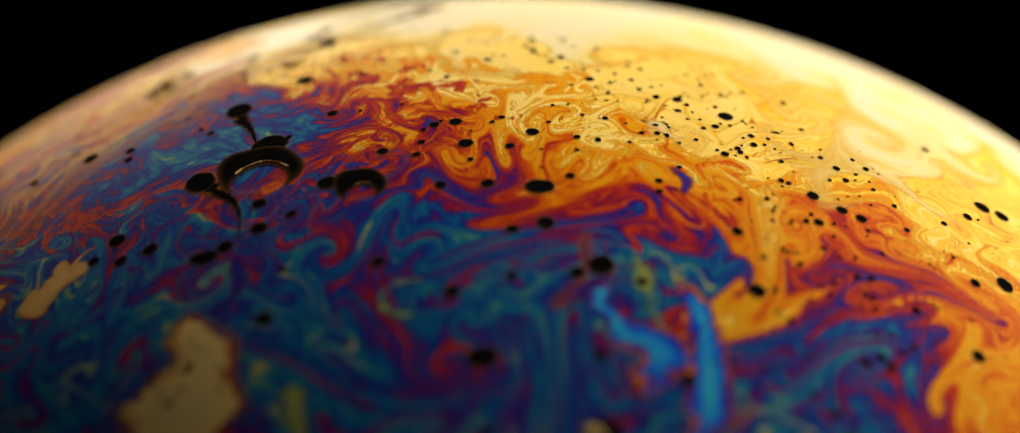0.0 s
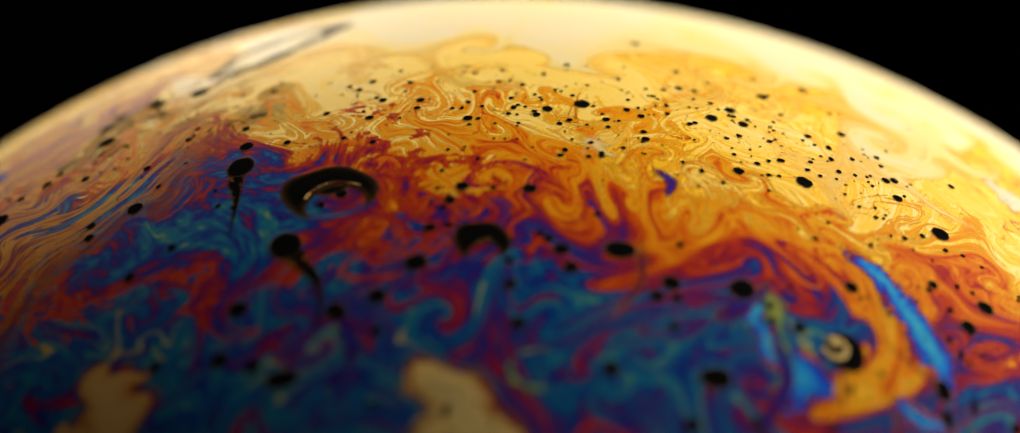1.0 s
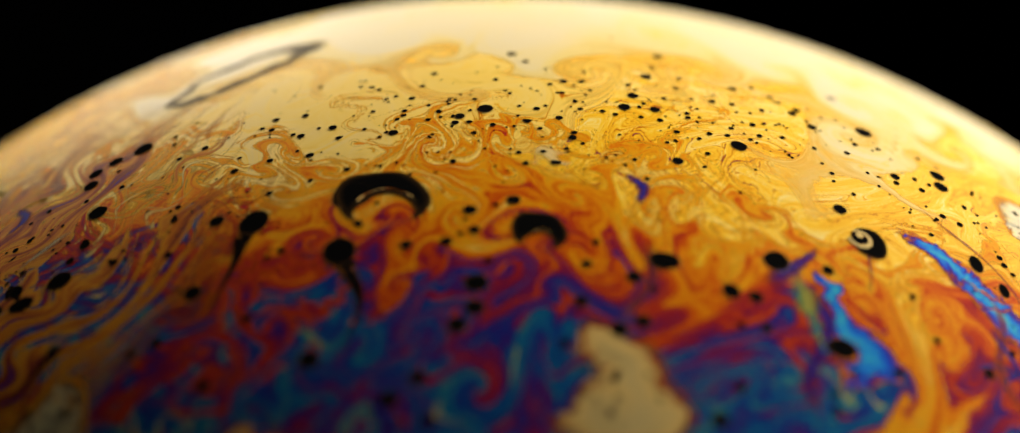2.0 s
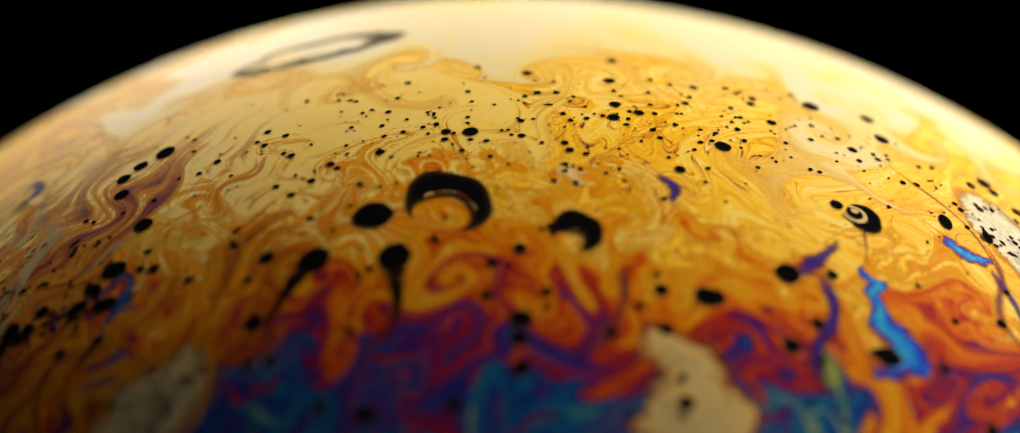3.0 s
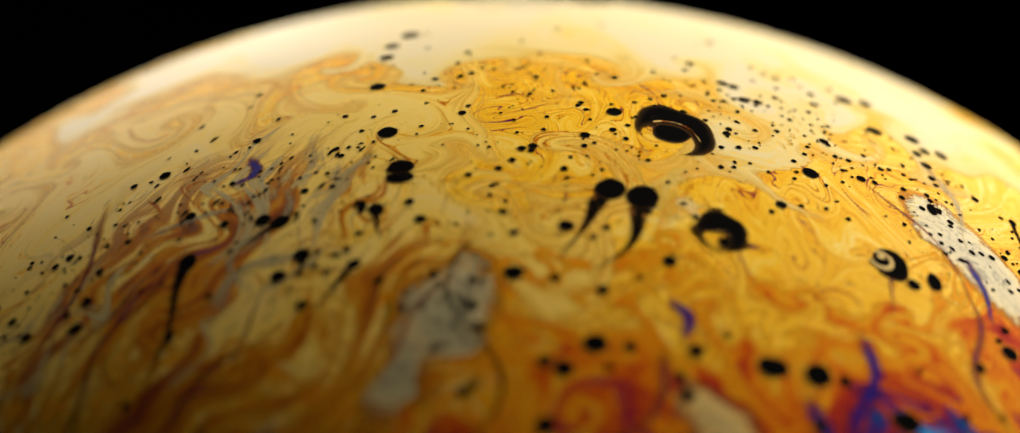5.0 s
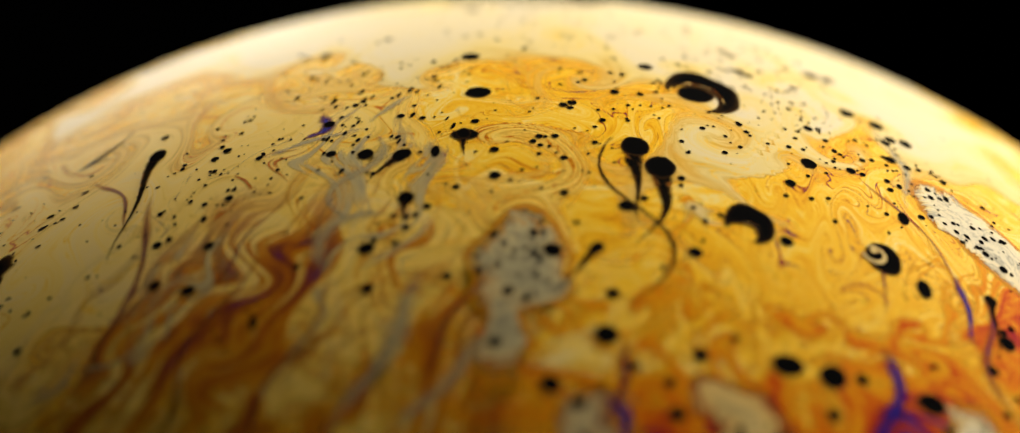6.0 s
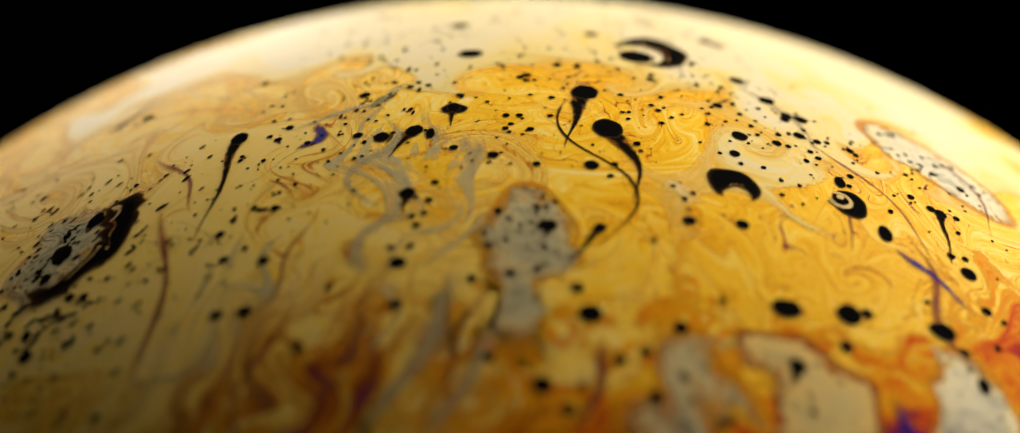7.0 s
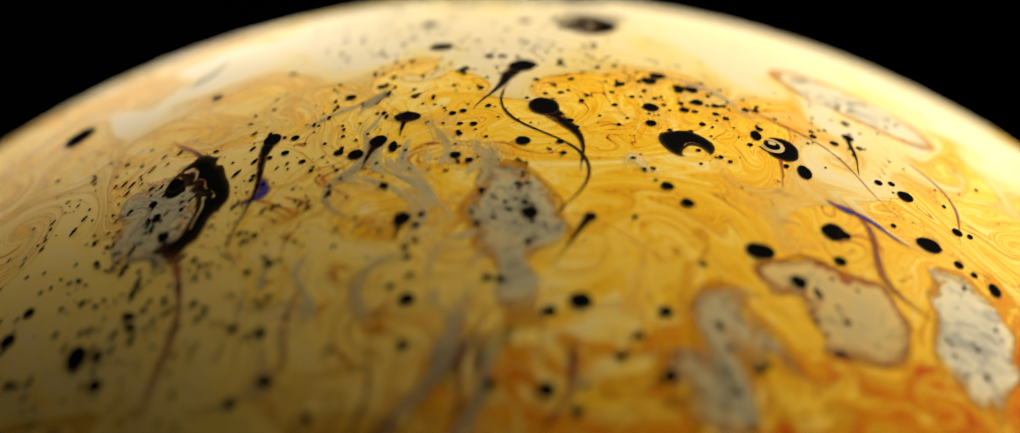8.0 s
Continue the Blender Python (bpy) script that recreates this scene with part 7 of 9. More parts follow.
    walk(spot(0.34, 1, 122), path(1.6, 8.97, -3.48, 5.94, -7.05, 3.44, -9.65, 1.85, -11.06, 0.41, -11.29, -0.6, -11.24, -0.95, -10.08, -0.92, -7.85, -0.19, -5.05, 1.32, -2.09, 4.07, 0.37, 8.96, 1.33, 15.17, 1.24, 21.23, 1.06, 24.99, 0.82, 25.41, 0.83, 25.03))
    walk(spot(0.27, 1, 123), path(1.55, 7.79, -2.93, 4.74, -6.09, 2.33, -8.54, 0.91, -9.91, -0.41, -10.18, -1.48, -10.18, -2.01, -9.16, -2.24, -7.07, -1.9, -4.4, -0.97, -1.59, 0.88, 0.61, 4.46, 1.4, 8.92, 0.87, 12.76, -0.3, 14.66, -1.61, 15.18, -2.56, 15.44))
    walk(spot(0.25, 1, 124), path(7.01, 5.81, 2.35, 4.13, -1.32, 2.34, -4.24, 1.48, -6.17, 0.88, -6.78, 0.16, -7.09, -0.46, -6.51, -0.81, -4.72, -0.48, -2.18, 0.46, 0.54, 2.25, 2.6, 5.86, 3.14, 10.27, 2.3, 14.17, 0.92, 16.2, -0.53, 16.73, -1.59, 16.92))
    walk(spot(0.22, 1, 125), path(9.94, 5.46, 4.8, 4.94, 0.4, 3.55, -2.97, 2.74, -5.14, 2.25, -5.86, 1.64, -6.23, 1.06, -5.77, 0.81, -4.04, 1.43, -1.59, 2.8, 1.07, 5.26, 3.23, 9.91, 3.76, 15.73, 3.18, 21.36, 2.5, 24.76, 1.83, 25.02, 1.49, 24.56))
    walk(spot(0.26, 1, 126), path(10.83, 6.4, 4.98, 6.16, 0.01, 4.75, -3.69, 3.81, -6.03, 3.2, -6.77, 2.6, -7.09, 2.14, -6.51, 2.09, -4.57, 3.19, -1.97, 5.32, 0.98, 8.94, 3.28, 14.93, 4.12, 23.01, 5.14, 32.4, 6.09, 37.5, 6.21, 36.61, 6.9, 34.62))
    walk(spot(0.34, 1, 127), path(-42.13, 2.95, -34.56, 6.93, -29.65, 3.38, -25.85, -1.12, -23.42, -4.18, -21.71, -5.78, -19.95, -6.22, -17.16, -6.37, -13.9, -6.15, -10.63, -5.09, -7.38, -2.87, -4.81, 0.38, -3.36, 4.22, -3, 7.66, -3.46, 9.22, -4.24, 9.67, -4.77, 10.02))
    walk(spot(0.23, 1, 128), path(-36.71, 4.94, -31.46, 7.07, -27.77, 3.55, -24.65, -0.67, -22.59, -3.67, -21.05, -5.29, -19.4, -5.79, -16.72, -5.92, -13.53, -5.63, -10.3, -4.49, -7.06, -2.23, -4.49, 1.17, -3.04, 5.35, -2.76, 8.97, -3.3, 10.53, -4.14, 10.91, -4.73, 11.2))
    walk(spot(0.26, 1, 129), path(-20.93, 9.71, -21.51, 8.26, -21.59, 4.82, -20.89, 1.07, -20.09, -2.03, -19.06, -3.58, -17.76, -4.08, -15.4, -4.1, -12.46, -3.55, -9.28, -2.13, -6.08, 0.35, -3.45, 4.56, -2.03, 9.89, -1.87, 14.46, -2.35, 16.73, -3.04, 17.38, -3.44, 17.75))
    walk(spot(0.30, 1, 130), path(-30.45, 8.03, -27.97, 8.54, -25.92, 5.1, -23.77, 1.07, -22.22, -1.72, -21.06, -3.22, -19.71, -3.81, -17.19, -3.95, -14.12, -3.5, -10.87, -2.08, -7.47, 0.69, -4.68, 5.2, -3.05, 10.98, -2.61, 15.98, -2.75, 18.67, -3.11, 19.44, -3.21, 19.79))
    walk(spot(0.39, 1, 131), path(-61.07, -0.13, -48.2, 7.36, -37.01, 2.96, -30.37, -3.02, -26.73, -6.35, -24.42, -7.57, -22.19, -7.66, -19.05, -7.87, -15.52, -7.95, -12.12, -7.23, -8.86, -5.29, -6.28, -2.55, -4.77, 0.2, -4.21, 2.42, -4.5, 3.19, -5.26, 3.28, -5.93, 3.48))
    walk(spot(0.37, 1, 132), path(-75, 7.85, -69.71, 17.79, -57.02, 13.18, -43.37, 1.03, -36.47, -4.25, -33.34, -4.5, -30.5, -3.43, -26.15, -2.94, -21.32, -1.99, -16.85, 0.36, -12.31, 4.65, -8.69, 11.58, -5.88, 21.41, -2.29, 33.62, 0.84, 40.72, 2.45, 40.82, 4.16, 39.45))
    walk(spot(0.45, 1, 133), path(-70.42, 4.75, -58.01, 13.62, -44.49, 8.45, -35.12, 0.03, -30.74, -3.78, -28.36, -4.44, -26.09, -4.16, -22.49, -4.22, -18.82, -4.23, -15.37, -3.22, -11.67, -0.39, -8.38, 4.36, -6.17, 10.31, -5.11, 15.35, -4.74, 17.96, -4.72, 18.78, -4.51, 19.3))
    walk(spot(0.36, 1, 134), path(-0.79, 6.2, -4.1, 2.8, -6.33, 0.33, -8.06, -1.11, -8.92, -2.5, -8.9, -3.76, -8.63, -4.61, -7.29, -5.15, -4.91, -5.08, -2.17, -4.66, 0.51, -3.98, 2.23, -2.93, 2.49, -1.92, 1.89, -0.85, 0.84, -0.12, -0.5, 0.28, -1.82, 0.39))
    walk(spot(0.35, 1, 135), path(-7.11, 5.43, -9.16, 1.78, -10.12, -1.04, -10.6, -3.13, -10.52, -5.09, -9.71, -6.59, -8.44, -7.34, -6.19, -7.5, -3.21, -6.96, -0.12, -6.11, 2.84, -4.55, 4.64, -2.43, 4.75, -0.26, 3.67, 1.05, 2.4, 1.74, 0.68, 2.51, -1.02, 2.74))
    walk(spot(0.21, 1, 136), path(-0.46, 6.85, -4.13, 3.49, -6.64, 1.01, -8.56, -0.5, -9.53, -1.97, -9.59, -3.23, -9.4, -3.99, -8.17, -4.47, -5.9, -4.4, -3.22, -3.94, -0.56, -2.92, 1.27, -0.88, 1.73, 1.63, 1.18, 3.77, 0.07, 4.89, -1.34, 5.45, -2.6, 5.77))
    walk(spot(0.23, 1, 137), path(4.79, 5.11, 0.93, 2.75, -1.9, 0.64, -4.11, -0.41, -5.38, -1.23, -5.39, -2.31, -5.01, -3.38, -3.71, -4.13, -1.28, -4.07, 1.56, -3.47, 4.28, -2.36, 6.05, -0.51, 6.07, 1.41, 4.93, 3.04, 3.29, 4.1, 1.44, 4.87, -0.3, 5.26))
    walk(spot(0.27, 1, 138), path(6.55, -1.15, 5.38, -2.44, 3.99, -3.51, 2.3, -3.65, 0.8, -3.38, 0.06, -3.48, -0.48, -3.69, -0.45, -3.7, 0.91, -3.02, 3.32, -2.06, 5.94, -0.57, 7.53, 1.78, 7.53, 4.22, 6.38, 6.28, 4.69, 7.67, 2.73, 8.61, 0.95, 9.14))
    walk(spot(0.29, 1, 139), path(15.3, -0.71, 12.25, 2.58, 7.98, 3.56, 4.47, 3.3, 2.34, 3.2, 1.52, 2.7, 1.11, 1.81, 1.46, 1.32, 2.94, 1.95, 5.2, 3.31, 7.64, 5.66, 9.15, 9.1, 9.04, 12.99, 7.28, 16.42, 5.07, 18.36, 3.03, 18.95, 1.52, 19.03))
    walk(spot(0.25, 1, 140), path(10.45, 2.39, 7.19, 3.05, 3.42, 2.04, 0.53, 1.84, -1.3, 1.53, -1.68, 0.77, -1.59, -0.25, -0.73, -1, 1.23, -0.84, 3.81, -0.01, 6.42, 1.78, 8.07, 4.55, 8.34, 7.65, 7.29, 10.33, 5.64, 12.56, 3.72, 14.25, 1.96, 15.22))
    walk(spot(0.34, 1, 141), path(11.93, 0, 9.22, 1.1, 5.98, 0.93, 3.31, 0.62, 1.66, 0.55, 1.12, 0.08, 0.91, -0.63, 1.39, -1.01, 3, -0.39, 5.44, 0.85, 7.94, 2.82, 9.47, 5.56, 9.6, 8.48, 8.37, 10.99, 6.53, 13.23, 4.53, 15.05, 2.78, 16.3))
    walk(spot(0.30, 1, 142), path(4.89, -0.06, 3.62, -2.04, 2.67, -3.53, 1.69, -4.02, 1.11, -4.22, 1.5, -4.84, 2.37, -5.49, 3.76, -5.77, 5.9, -5.05, 8.23, -4.07, 10.12, -3.27, 10.92, -2.53, 10.44, -1.98, 9.19, -1.08, 7.59, -0.04, 5.72, 0.98, 3.83, 1.54))
    walk(spot(0.25, 1, 143), path(9.14, -1.2, 7.7, -1.46, 5.62, -2.61, 3.96, -2.66, 3, -2.97, 3.05, -3.7, 3.58, -4.54, 4.75, -5.11, 6.72, -4.68, 8.9, -3.92, 10.76, -3.11, 11.7, -2.09, 11.26, -1.25, 9.89, -0.32, 8.13, 0.63, 6.13, 1.59, 4.13, 2.11))
    walk(spot(0.26, 1, 144), path(-3.64, 5.08, -6.15, 1.13, -7.38, -1.35, -8.64, -3.1, -8.67, -4.57, -7.9, -5.92, -6.67, -6.77, -3.55, -7.21, 0.44, -6.39, 3.98, -4.67, 6.72, -3.44, 8.39, -2.29, 8.43, -1.51, 7.38, -0.45, 5.76, 0.65, 3.94, 1.63, 2.12, 2.16))
    walk(spot(0.50, 1, 145), path(21.87, 3.7, 14.67, 8.89, 7.07, 9.7, 2.25, 8.26, 0.46, 6.97, 0.6, 5.88, 1.24, 4.45, 2.58, 3.35, 4.9, 3.55, 7.51, 5.03, 9.76, 7.51, 11.01, 10.97, 10.55, 14.95, 8.5, 18.39, 6.1, 20.24, 3.93, 20.45, 2.36, 20.26))
    walk(spot(0.27, 1, 146), path(13.17, -1.88, 11.09, 0.36, 7.94, 0.95, 5.28, 0.76, 3.74, 0.68, 3.3, 0.23, 3.26, -0.48, 3.96, -0.88, 5.8, -0.09, 8.25, 1.34, 10.44, 3.07, 11.69, 5.35, 11.32, 7.49, 9.73, 9.25, 7.75, 11.06, 5.7, 12.96, 3.83, 14.65))
    walk(spot(0.31, 1, 147), path(13.82, -6.26, 13.67, -2.48, 11.32, -0.2, 8.89, 0.25, 7.54, 0.23, 7.17, -0.1, 7.12, -0.78, 7.73, -1.47, 9.32, -1.12, 11.3, -0.27, 13.35, 0.97, 14.86, 2.72, 14.42, 3.79, 12.3, 4.25, 9.79, 4.66, 7.23, 5.27, 4.81, 5.59))
    walk(spot(0.45, 1, 148), path(16.47, -13.75, 19.24, -7.85, 18.56, -1.25, 16.35, 2.21, 14.53, 3.37, 13.32, 3.82, 12.4, 3.49, 12.24, 2.65, 13.24, 2.87, 14.72, 3.96, 16.01, 5.18, 16.48, 6.28, 15.2, 6.8, 12.61, 7.09, 9.91, 7.7, 7.24, 8.47, 4.78, 8.97))
    walk(spot(0.24, 1, 149), path(12.7, -8.69, 13.9, -5.01, 12.54, -2.05, 10.55, -1.1, 9.3, -1.06, 8.98, -1.37, 8.98, -2.11, 9.53, -3.1, 10.86, -3.21, 12.41, -3.01, 13.84, -2.52, 14.85, -1.29, 14.49, -0.31, 12.83, 0.33, 10.8, 1, 8.56, 1.91, 6.33, 2.39))
    walk(spot(0.56, 1, 150), path(9.25, -30.26, 17.1, -22.04, 22.7, -15.52, 25.4, -8.39, 26.01, -3.48, 25.18, -0.91, 23.83, 1.34, 22.45, 2.22, 21.73, 2.17, 21.38, 2.34, 21.15, 2.75, 20.93, 3.16, 19.41, 2.8, 16.69, 2.33, 13.99, 2.45, 11.33, 3.19, 8.76, 3.66))
    walk(spot(0.32, 1, 151), path(11.3, -19.73, 16.87, -14.18, 19.32, -8.94, 19.67, -3.83, 19.12, -1.19, 18.28, -0.25, 17.4, -0.05, 16.87, -0.85, 17.09, -1.55, 17.54, -1.81, 17.88, -1.75, 18.1, -1.35, 17.34, -1.31, 15.65, -1.1, 13.74, -0.33, 11.59, 0.85, 9.36, 1.55))
    walk(spot(0.34, 1, 152), path(9.49, -24.14, 16.33, -17.91, 20.39, -12.47, 21.96, -6.8, 22.06, -3.13, 21.3, -1.6, 20.3, -0.73, 19.52, -0.97, 19.36, -1.5, 19.39, -1.69, 19.4, -1.59, 19.44, -1.25, 18.61, -1.28, 16.82, -1.14, 14.84, -0.38, 12.64, 0.85, 10.38, 1.63))
    walk(spot(0.35, 1, 153), path(8, -27.07, 15.31, -20.73, 20.64, -15.23, 23.23, -9.46, 23.96, -5.25, 23.44, -3.18, 22.46, -1.7, 21.52, -1.45, 21.08, -1.79, 20.77, -2.03, 20.74, -1.89, 21.15, -1.3, 20.83, -0.9, 19.31, -0.51, 17.32, 0.43, 15, 1.83, 12.55, 2.74))
    walk(spot(0.56, 1.74, 154), path(6.38, -26.55, 13.56, -21.11, 19.29, -16.13, 22.12, -11.07, 23.5, -7.25, 23.98, -5.16, 23.5, -3.39, 22.69, -1.83, 21.98, -1.81, 21.42, -2.12, 20.68, -2.65, 19.96, -3.54, 18.88, -4.21, 17.48, -3.8, 15.97, -2.57, 14.13, -1.01, 12.19, 0.11))
    walk(spot(0.75, 1, 155), path(7.4, -38.39, 16.17, -27.49, 23.95, -20.48, 28.54, -11.94, 30.13, -5.61, 29.46, -2.13, 27.87, 1.31, 25.93, 3.05, 24.49, 3.23, 23.48, 3.36, 22.79, 3.68, 22.36, 3.93, 20.69, 3.49, 17.74, 2.86, 14.85, 2.84, 12.07, 3.52, 9.42, 3.99))
    walk(spot(0.37, 1, 156), path(6.26, -31.29, 14.08, -23.86, 20.75, -18.78, 24.69, -12.74, 26.25, -7.93, 26.1, -5.25, 25.16, -2.89, 23.98, -2.05, 23.13, -2.27, 22.37, -2.72, 21.52, -3.25, 20.92, -3.63, 19.92, -3.63, 18.35, -3, 16.62, -1.8, 14.58, -0.26, 12.48, 0.83))
    walk(spot(0.43, 1, 157), path(4.84, -39.01, 13.33, -28.97, 21.89, -23.42, 27.76, -16.08, 30.31, -9.75, 30.28, -6.17, 29.1, -2.61, 27.36, -0.75, 25.9, -0.39, 24.61, -0.36, 23.69, -0.08, 23.29, 0.43, 22.03, 0.48, 19.58, 0.25, 17.06, 0.71, 14.51, 1.85, 12.01, 2.64))
    walk(spot(0.28, 1, 158), path(-0.44, -0.74, -0.63, -3.85, -0.35, -6.03, -0.28, -6.88, -0.21, -7.25, 0.64, -8.01, 1.78, -8.81, 3.04, -9.31, 4.89, -8.91, 7.01, -8.29, 8.74, -7.78, 9.73, -7.29, 9.79, -6.95, 9.29, -6.32, 8.64, -5.62, 7.81, -4.74, 6.91, -4.07))
    walk(spot(0.29, 1, 159), path(-3.66, -1.23, -3.32, -4.79, -2.52, -7.35, -2.05, -8.45, -1.73, -9.09, -0.75, -10.11, 0.36, -11.07, 1.38, -11.79, 2.83, -11.78, 4.53, -11.62, 5.98, -11.43, 6.91, -11.05, 7.01, -10.73, 6.88, -9.87, 6.68, -9.09, 6.31, -8.27, 5.91, -7.69))
    walk(spot(0.37, 1, 160), path(-3.69, -2.31, -2.97, -5.86, -2.24, -8.48, -1.44, -10.12, -0.51, -10.75, 0.88, -11.97, 2, -13.33, 2.58, -14.61, 3.26, -15.23, 4.03, -15.74, 4.53, -16.27, 4.76, -16.73, 4.2, -17.33, 3.66, -17.19, 3.41, -17.19, 3.43, -17.16, 3.52, -17.22))
    walk(spot(0.82, 1, 161), path(-10.75, -7.48, -8.1, -10.43, -5.2, -12.51, -2.77, -13.19, -1.06, -13.37, 0.26, -14.18, 0.82, -14.98, 0.94, -15.63, 1.47, -15.75, 2.27, -16.05, 2.66, -16.43, 2.67, -16.62, 2.1, -17.2, 1.94, -17.16, 1.77, -17.25, 1.86, -17.3, 1.94, -17.48))
    walk(spot(0.47, 1, 162), path(0.39, -2.84, 0.97, -6.25, 2.08, -9.37, 2.74, -10.72, 3.71, -10.84, 4.95, -11.77, 5.88, -13.03, 6.22, -14.42, 6.63, -15.16, 7.15, -15.84, 7.49, -16.46, 7.66, -16.7, 7.05, -16.8, 6.44, -16.03, 6.12, -15.4, 5.95, -14.84, 5.82, -14.58))
    walk(spot(0.58, 1, 163), path(4.22, -15.69, 9.07, -14.96, 12.84, -13.05, 14.15, -11, 14.47, -9.34, 14.51, -8.98, 14.64, -9.57, 14.81, -10.95, 14.67, -13.28, 14.58, -14.35, 14.69, -15.44, 15.14, -15.76, 15.47, -15.17, 15.74, -13.49, 16.06, -11.48, 16, -9.05, 15.6, -6.7))
    walk(spot(0.85, 1, 164), path(2.73, -33.92, 10.43, -26.4, 18.28, -22.91, 24.04, -17.9, 26.94, -13.11, 27.65, -10.24, 27.3, -7.41, 26.11, -6.62, 24.86, -8.12, 23.64, -10.1, 23, -11.35, 23.11, -11.54, 22.96, -10.81, 22.45, -9.09, 21.71, -6.94, 20.59, -4.47, 19.37, -2.23))
    walk(spot(0.44, 1, 165), path(3.35, -35.5, 11.28, -27.1, 19.34, -23.06, 25.13, -17.43, 27.93, -12.2, 28.43, -9.14, 27.84, -6.17, 26.48, -5.13, 25.1, -6.38, 23.74, -8.4, 22.99, -9.99, 23.05, -10.67, 22.86, -10.22, 22.07, -8.4, 20.99, -6.01, 19.6, -3.62, 18.08, -1.67))
    walk(spot(0.74, 1, 166), path(-59.82, -1.94, -46.89, 5.13, -36.06, 0.72, -29.45, -4.93, -25.69, -8.27, -23.22, -9.57, -20.84, -9.57, -18.18, -10.84, -15.28, -11.51, -11.91, -10.76, -8.67, -9.64, -5.72, -7.85, -4.2, -6.56, -3.87, -5.81, -4.17, -6.21, -4.48, -7.15, -4.32, -7.9))
    walk(spot(0.74, 1, 167), path(-66.06, -1.48, -53.14, 5.7, -39.8, 0.39, -31.57, -6.2, -27.19, -9.61, -24.44, -10.85, -21.88, -10.77, -18.69, -11.01, -15.35, -11.47, -12.34, -11.45, -9.6, -10.77, -7.35, -9.88, -5.81, -9.67, -4.83, -9.75, -4.39, -10.68, -4.12, -11.83, -3.93, -12.79))
    walk(spot(0.32, 1, 168), path(-60.26, -2.51, -47.33, 4.46, -36.2, -0.06, -29.41, -5.71, -25.55, -9.02, -23.01, -10.34, -20.58, -10.35, -17.47, -10.5, -14.11, -10.72, -11.06, -10.48, -7.98, -9.55, -5.3, -8.39, -3.72, -7.74, -3.17, -7.25, -3.35, -7.64, -3.63, -8.49, -3.68, -9.38))
    walk(spot(0.36, 1, 169), path(-59.25, -3.16, -46.32, 3.67, -35.62, -0.78, -28.95, -6.28, -25.09, -9.56, -22.52, -10.92, -20.08, -10.95, -17.02, -11.11, -13.75, -11.37, -10.85, -11.25, -8.02, -10.46, -5.61, -9.29, -4.12, -8.51, -3.52, -7.97, -3.68, -8.43, -3.99, -9.39, -4.03, -10.37))
    walk(spot(0.80, 1, 170), path(-71.3, 1.96, -58.57, 9.99, -44.46, 4.38, -34.57, -3.81, -29.8, -7.56, -27.07, -8.53, -24.49, -8.26, -21.09, -8.57, -17.45, -8.98, -13.93, -8.56, -10.62, -6.98, -7.93, -4.8, -6.23, -2.97, -5.46, -1.63, -5.58, -1.61, -6.18, -2.27, -6.69, -2.91))
    walk(spot(0.45, 1, 171), path(-22.87, 6.49, -21.9, 4.24, -20.71, 0.29, -19.3, -4.12, -17.63, -7.65, -15.72, -9.41, -13.74, -10.03, -11.87, -11.14, -10.04, -11.86, -7.86, -12, -5.17, -11.62, -3.21, -11.49, -2.26, -11.58, -1.67, -11.49, -1.2, -11.78, -0.69, -11.96, -0.56, -11.74))
    walk(spot(0.36, 1, 172), path(-51.14, -2.62, -39.59, 3.67, -32, -0.25, -26.73, -5.08, -23.42, -8.46, -21.1, -9.9, -18.82, -10.03, -15.84, -10.15, -12.56, -10.22, -9.52, -9.82, -6.17, -8.66, -3.25, -7.12, -1.99, -5.89, -2.28, -5.15, -2.93, -5.54, -3.48, -6.57, -3.48, -7.72))
    walk(spot(0.51, 1, 173), path(-24.14, 2.08, -21.59, -0.61, -19.27, -5.26, -16.8, -9.72, -14.85, -13.3, -12.26, -15.24, -9.64, -15.3, -7.22, -14.99, -4.6, -14.44, -2.33, -14.26, -0.88, -14.4, -0.17, -14.6, -0.19, -15.19, -0.31, -15.38, -0.44, -15.89, -0.46, -16.5, -0.39, -17.18))
    walk(spot(0.80, 1, 174), path(-12.23, -8.32, -9.89, -11.38, -7.02, -13.05, -4.12, -13.82, -1.78, -14.28, 0.08, -15.41, 0.91, -16.47, 0.95, -17.36, 1.23, -17.73, 1.67, -18.3, 1.89, -19.08, 1.82, -20.04, 0.87, -21.69, -0.23, -22.83, -0.98, -23.96, -1.06, -24.58, -0.82, -25.19))
    walk(spot(0.44, 1, 175), path(-75, 2.35, -71.55, 10.49, -57.5, 4.93, -42.8, -6.94, -35.14, -12.12, -31.26, -12.98, -27.85, -12.16, -23.88, -12.35, -20.5, -13.91, -17.97, -15.45, -15.95, -16.27, -14.67, -17.59, -14.07, -20.63, -14.53, -24.71, -16.39, -29.61, -18.06, -32.99, -18.79, -35.73))
    walk(spot(0.58, 1, 176), path(-75, 7.32, -75, 17.07, -64.94, 12.35, -50.93, 0.03, -41.54, -6.59, -37.45, -6.49, -33.93, -5.07, -29.32, -5.18, -24.75, -5.77, -20.6, -4.91, -16.06, -1.76, -12.2, 3.06, -9.37, 8.89, -7.69, 13.81, -6.9, 16.01, -6.61, 16.72, -6.21, 17.37))
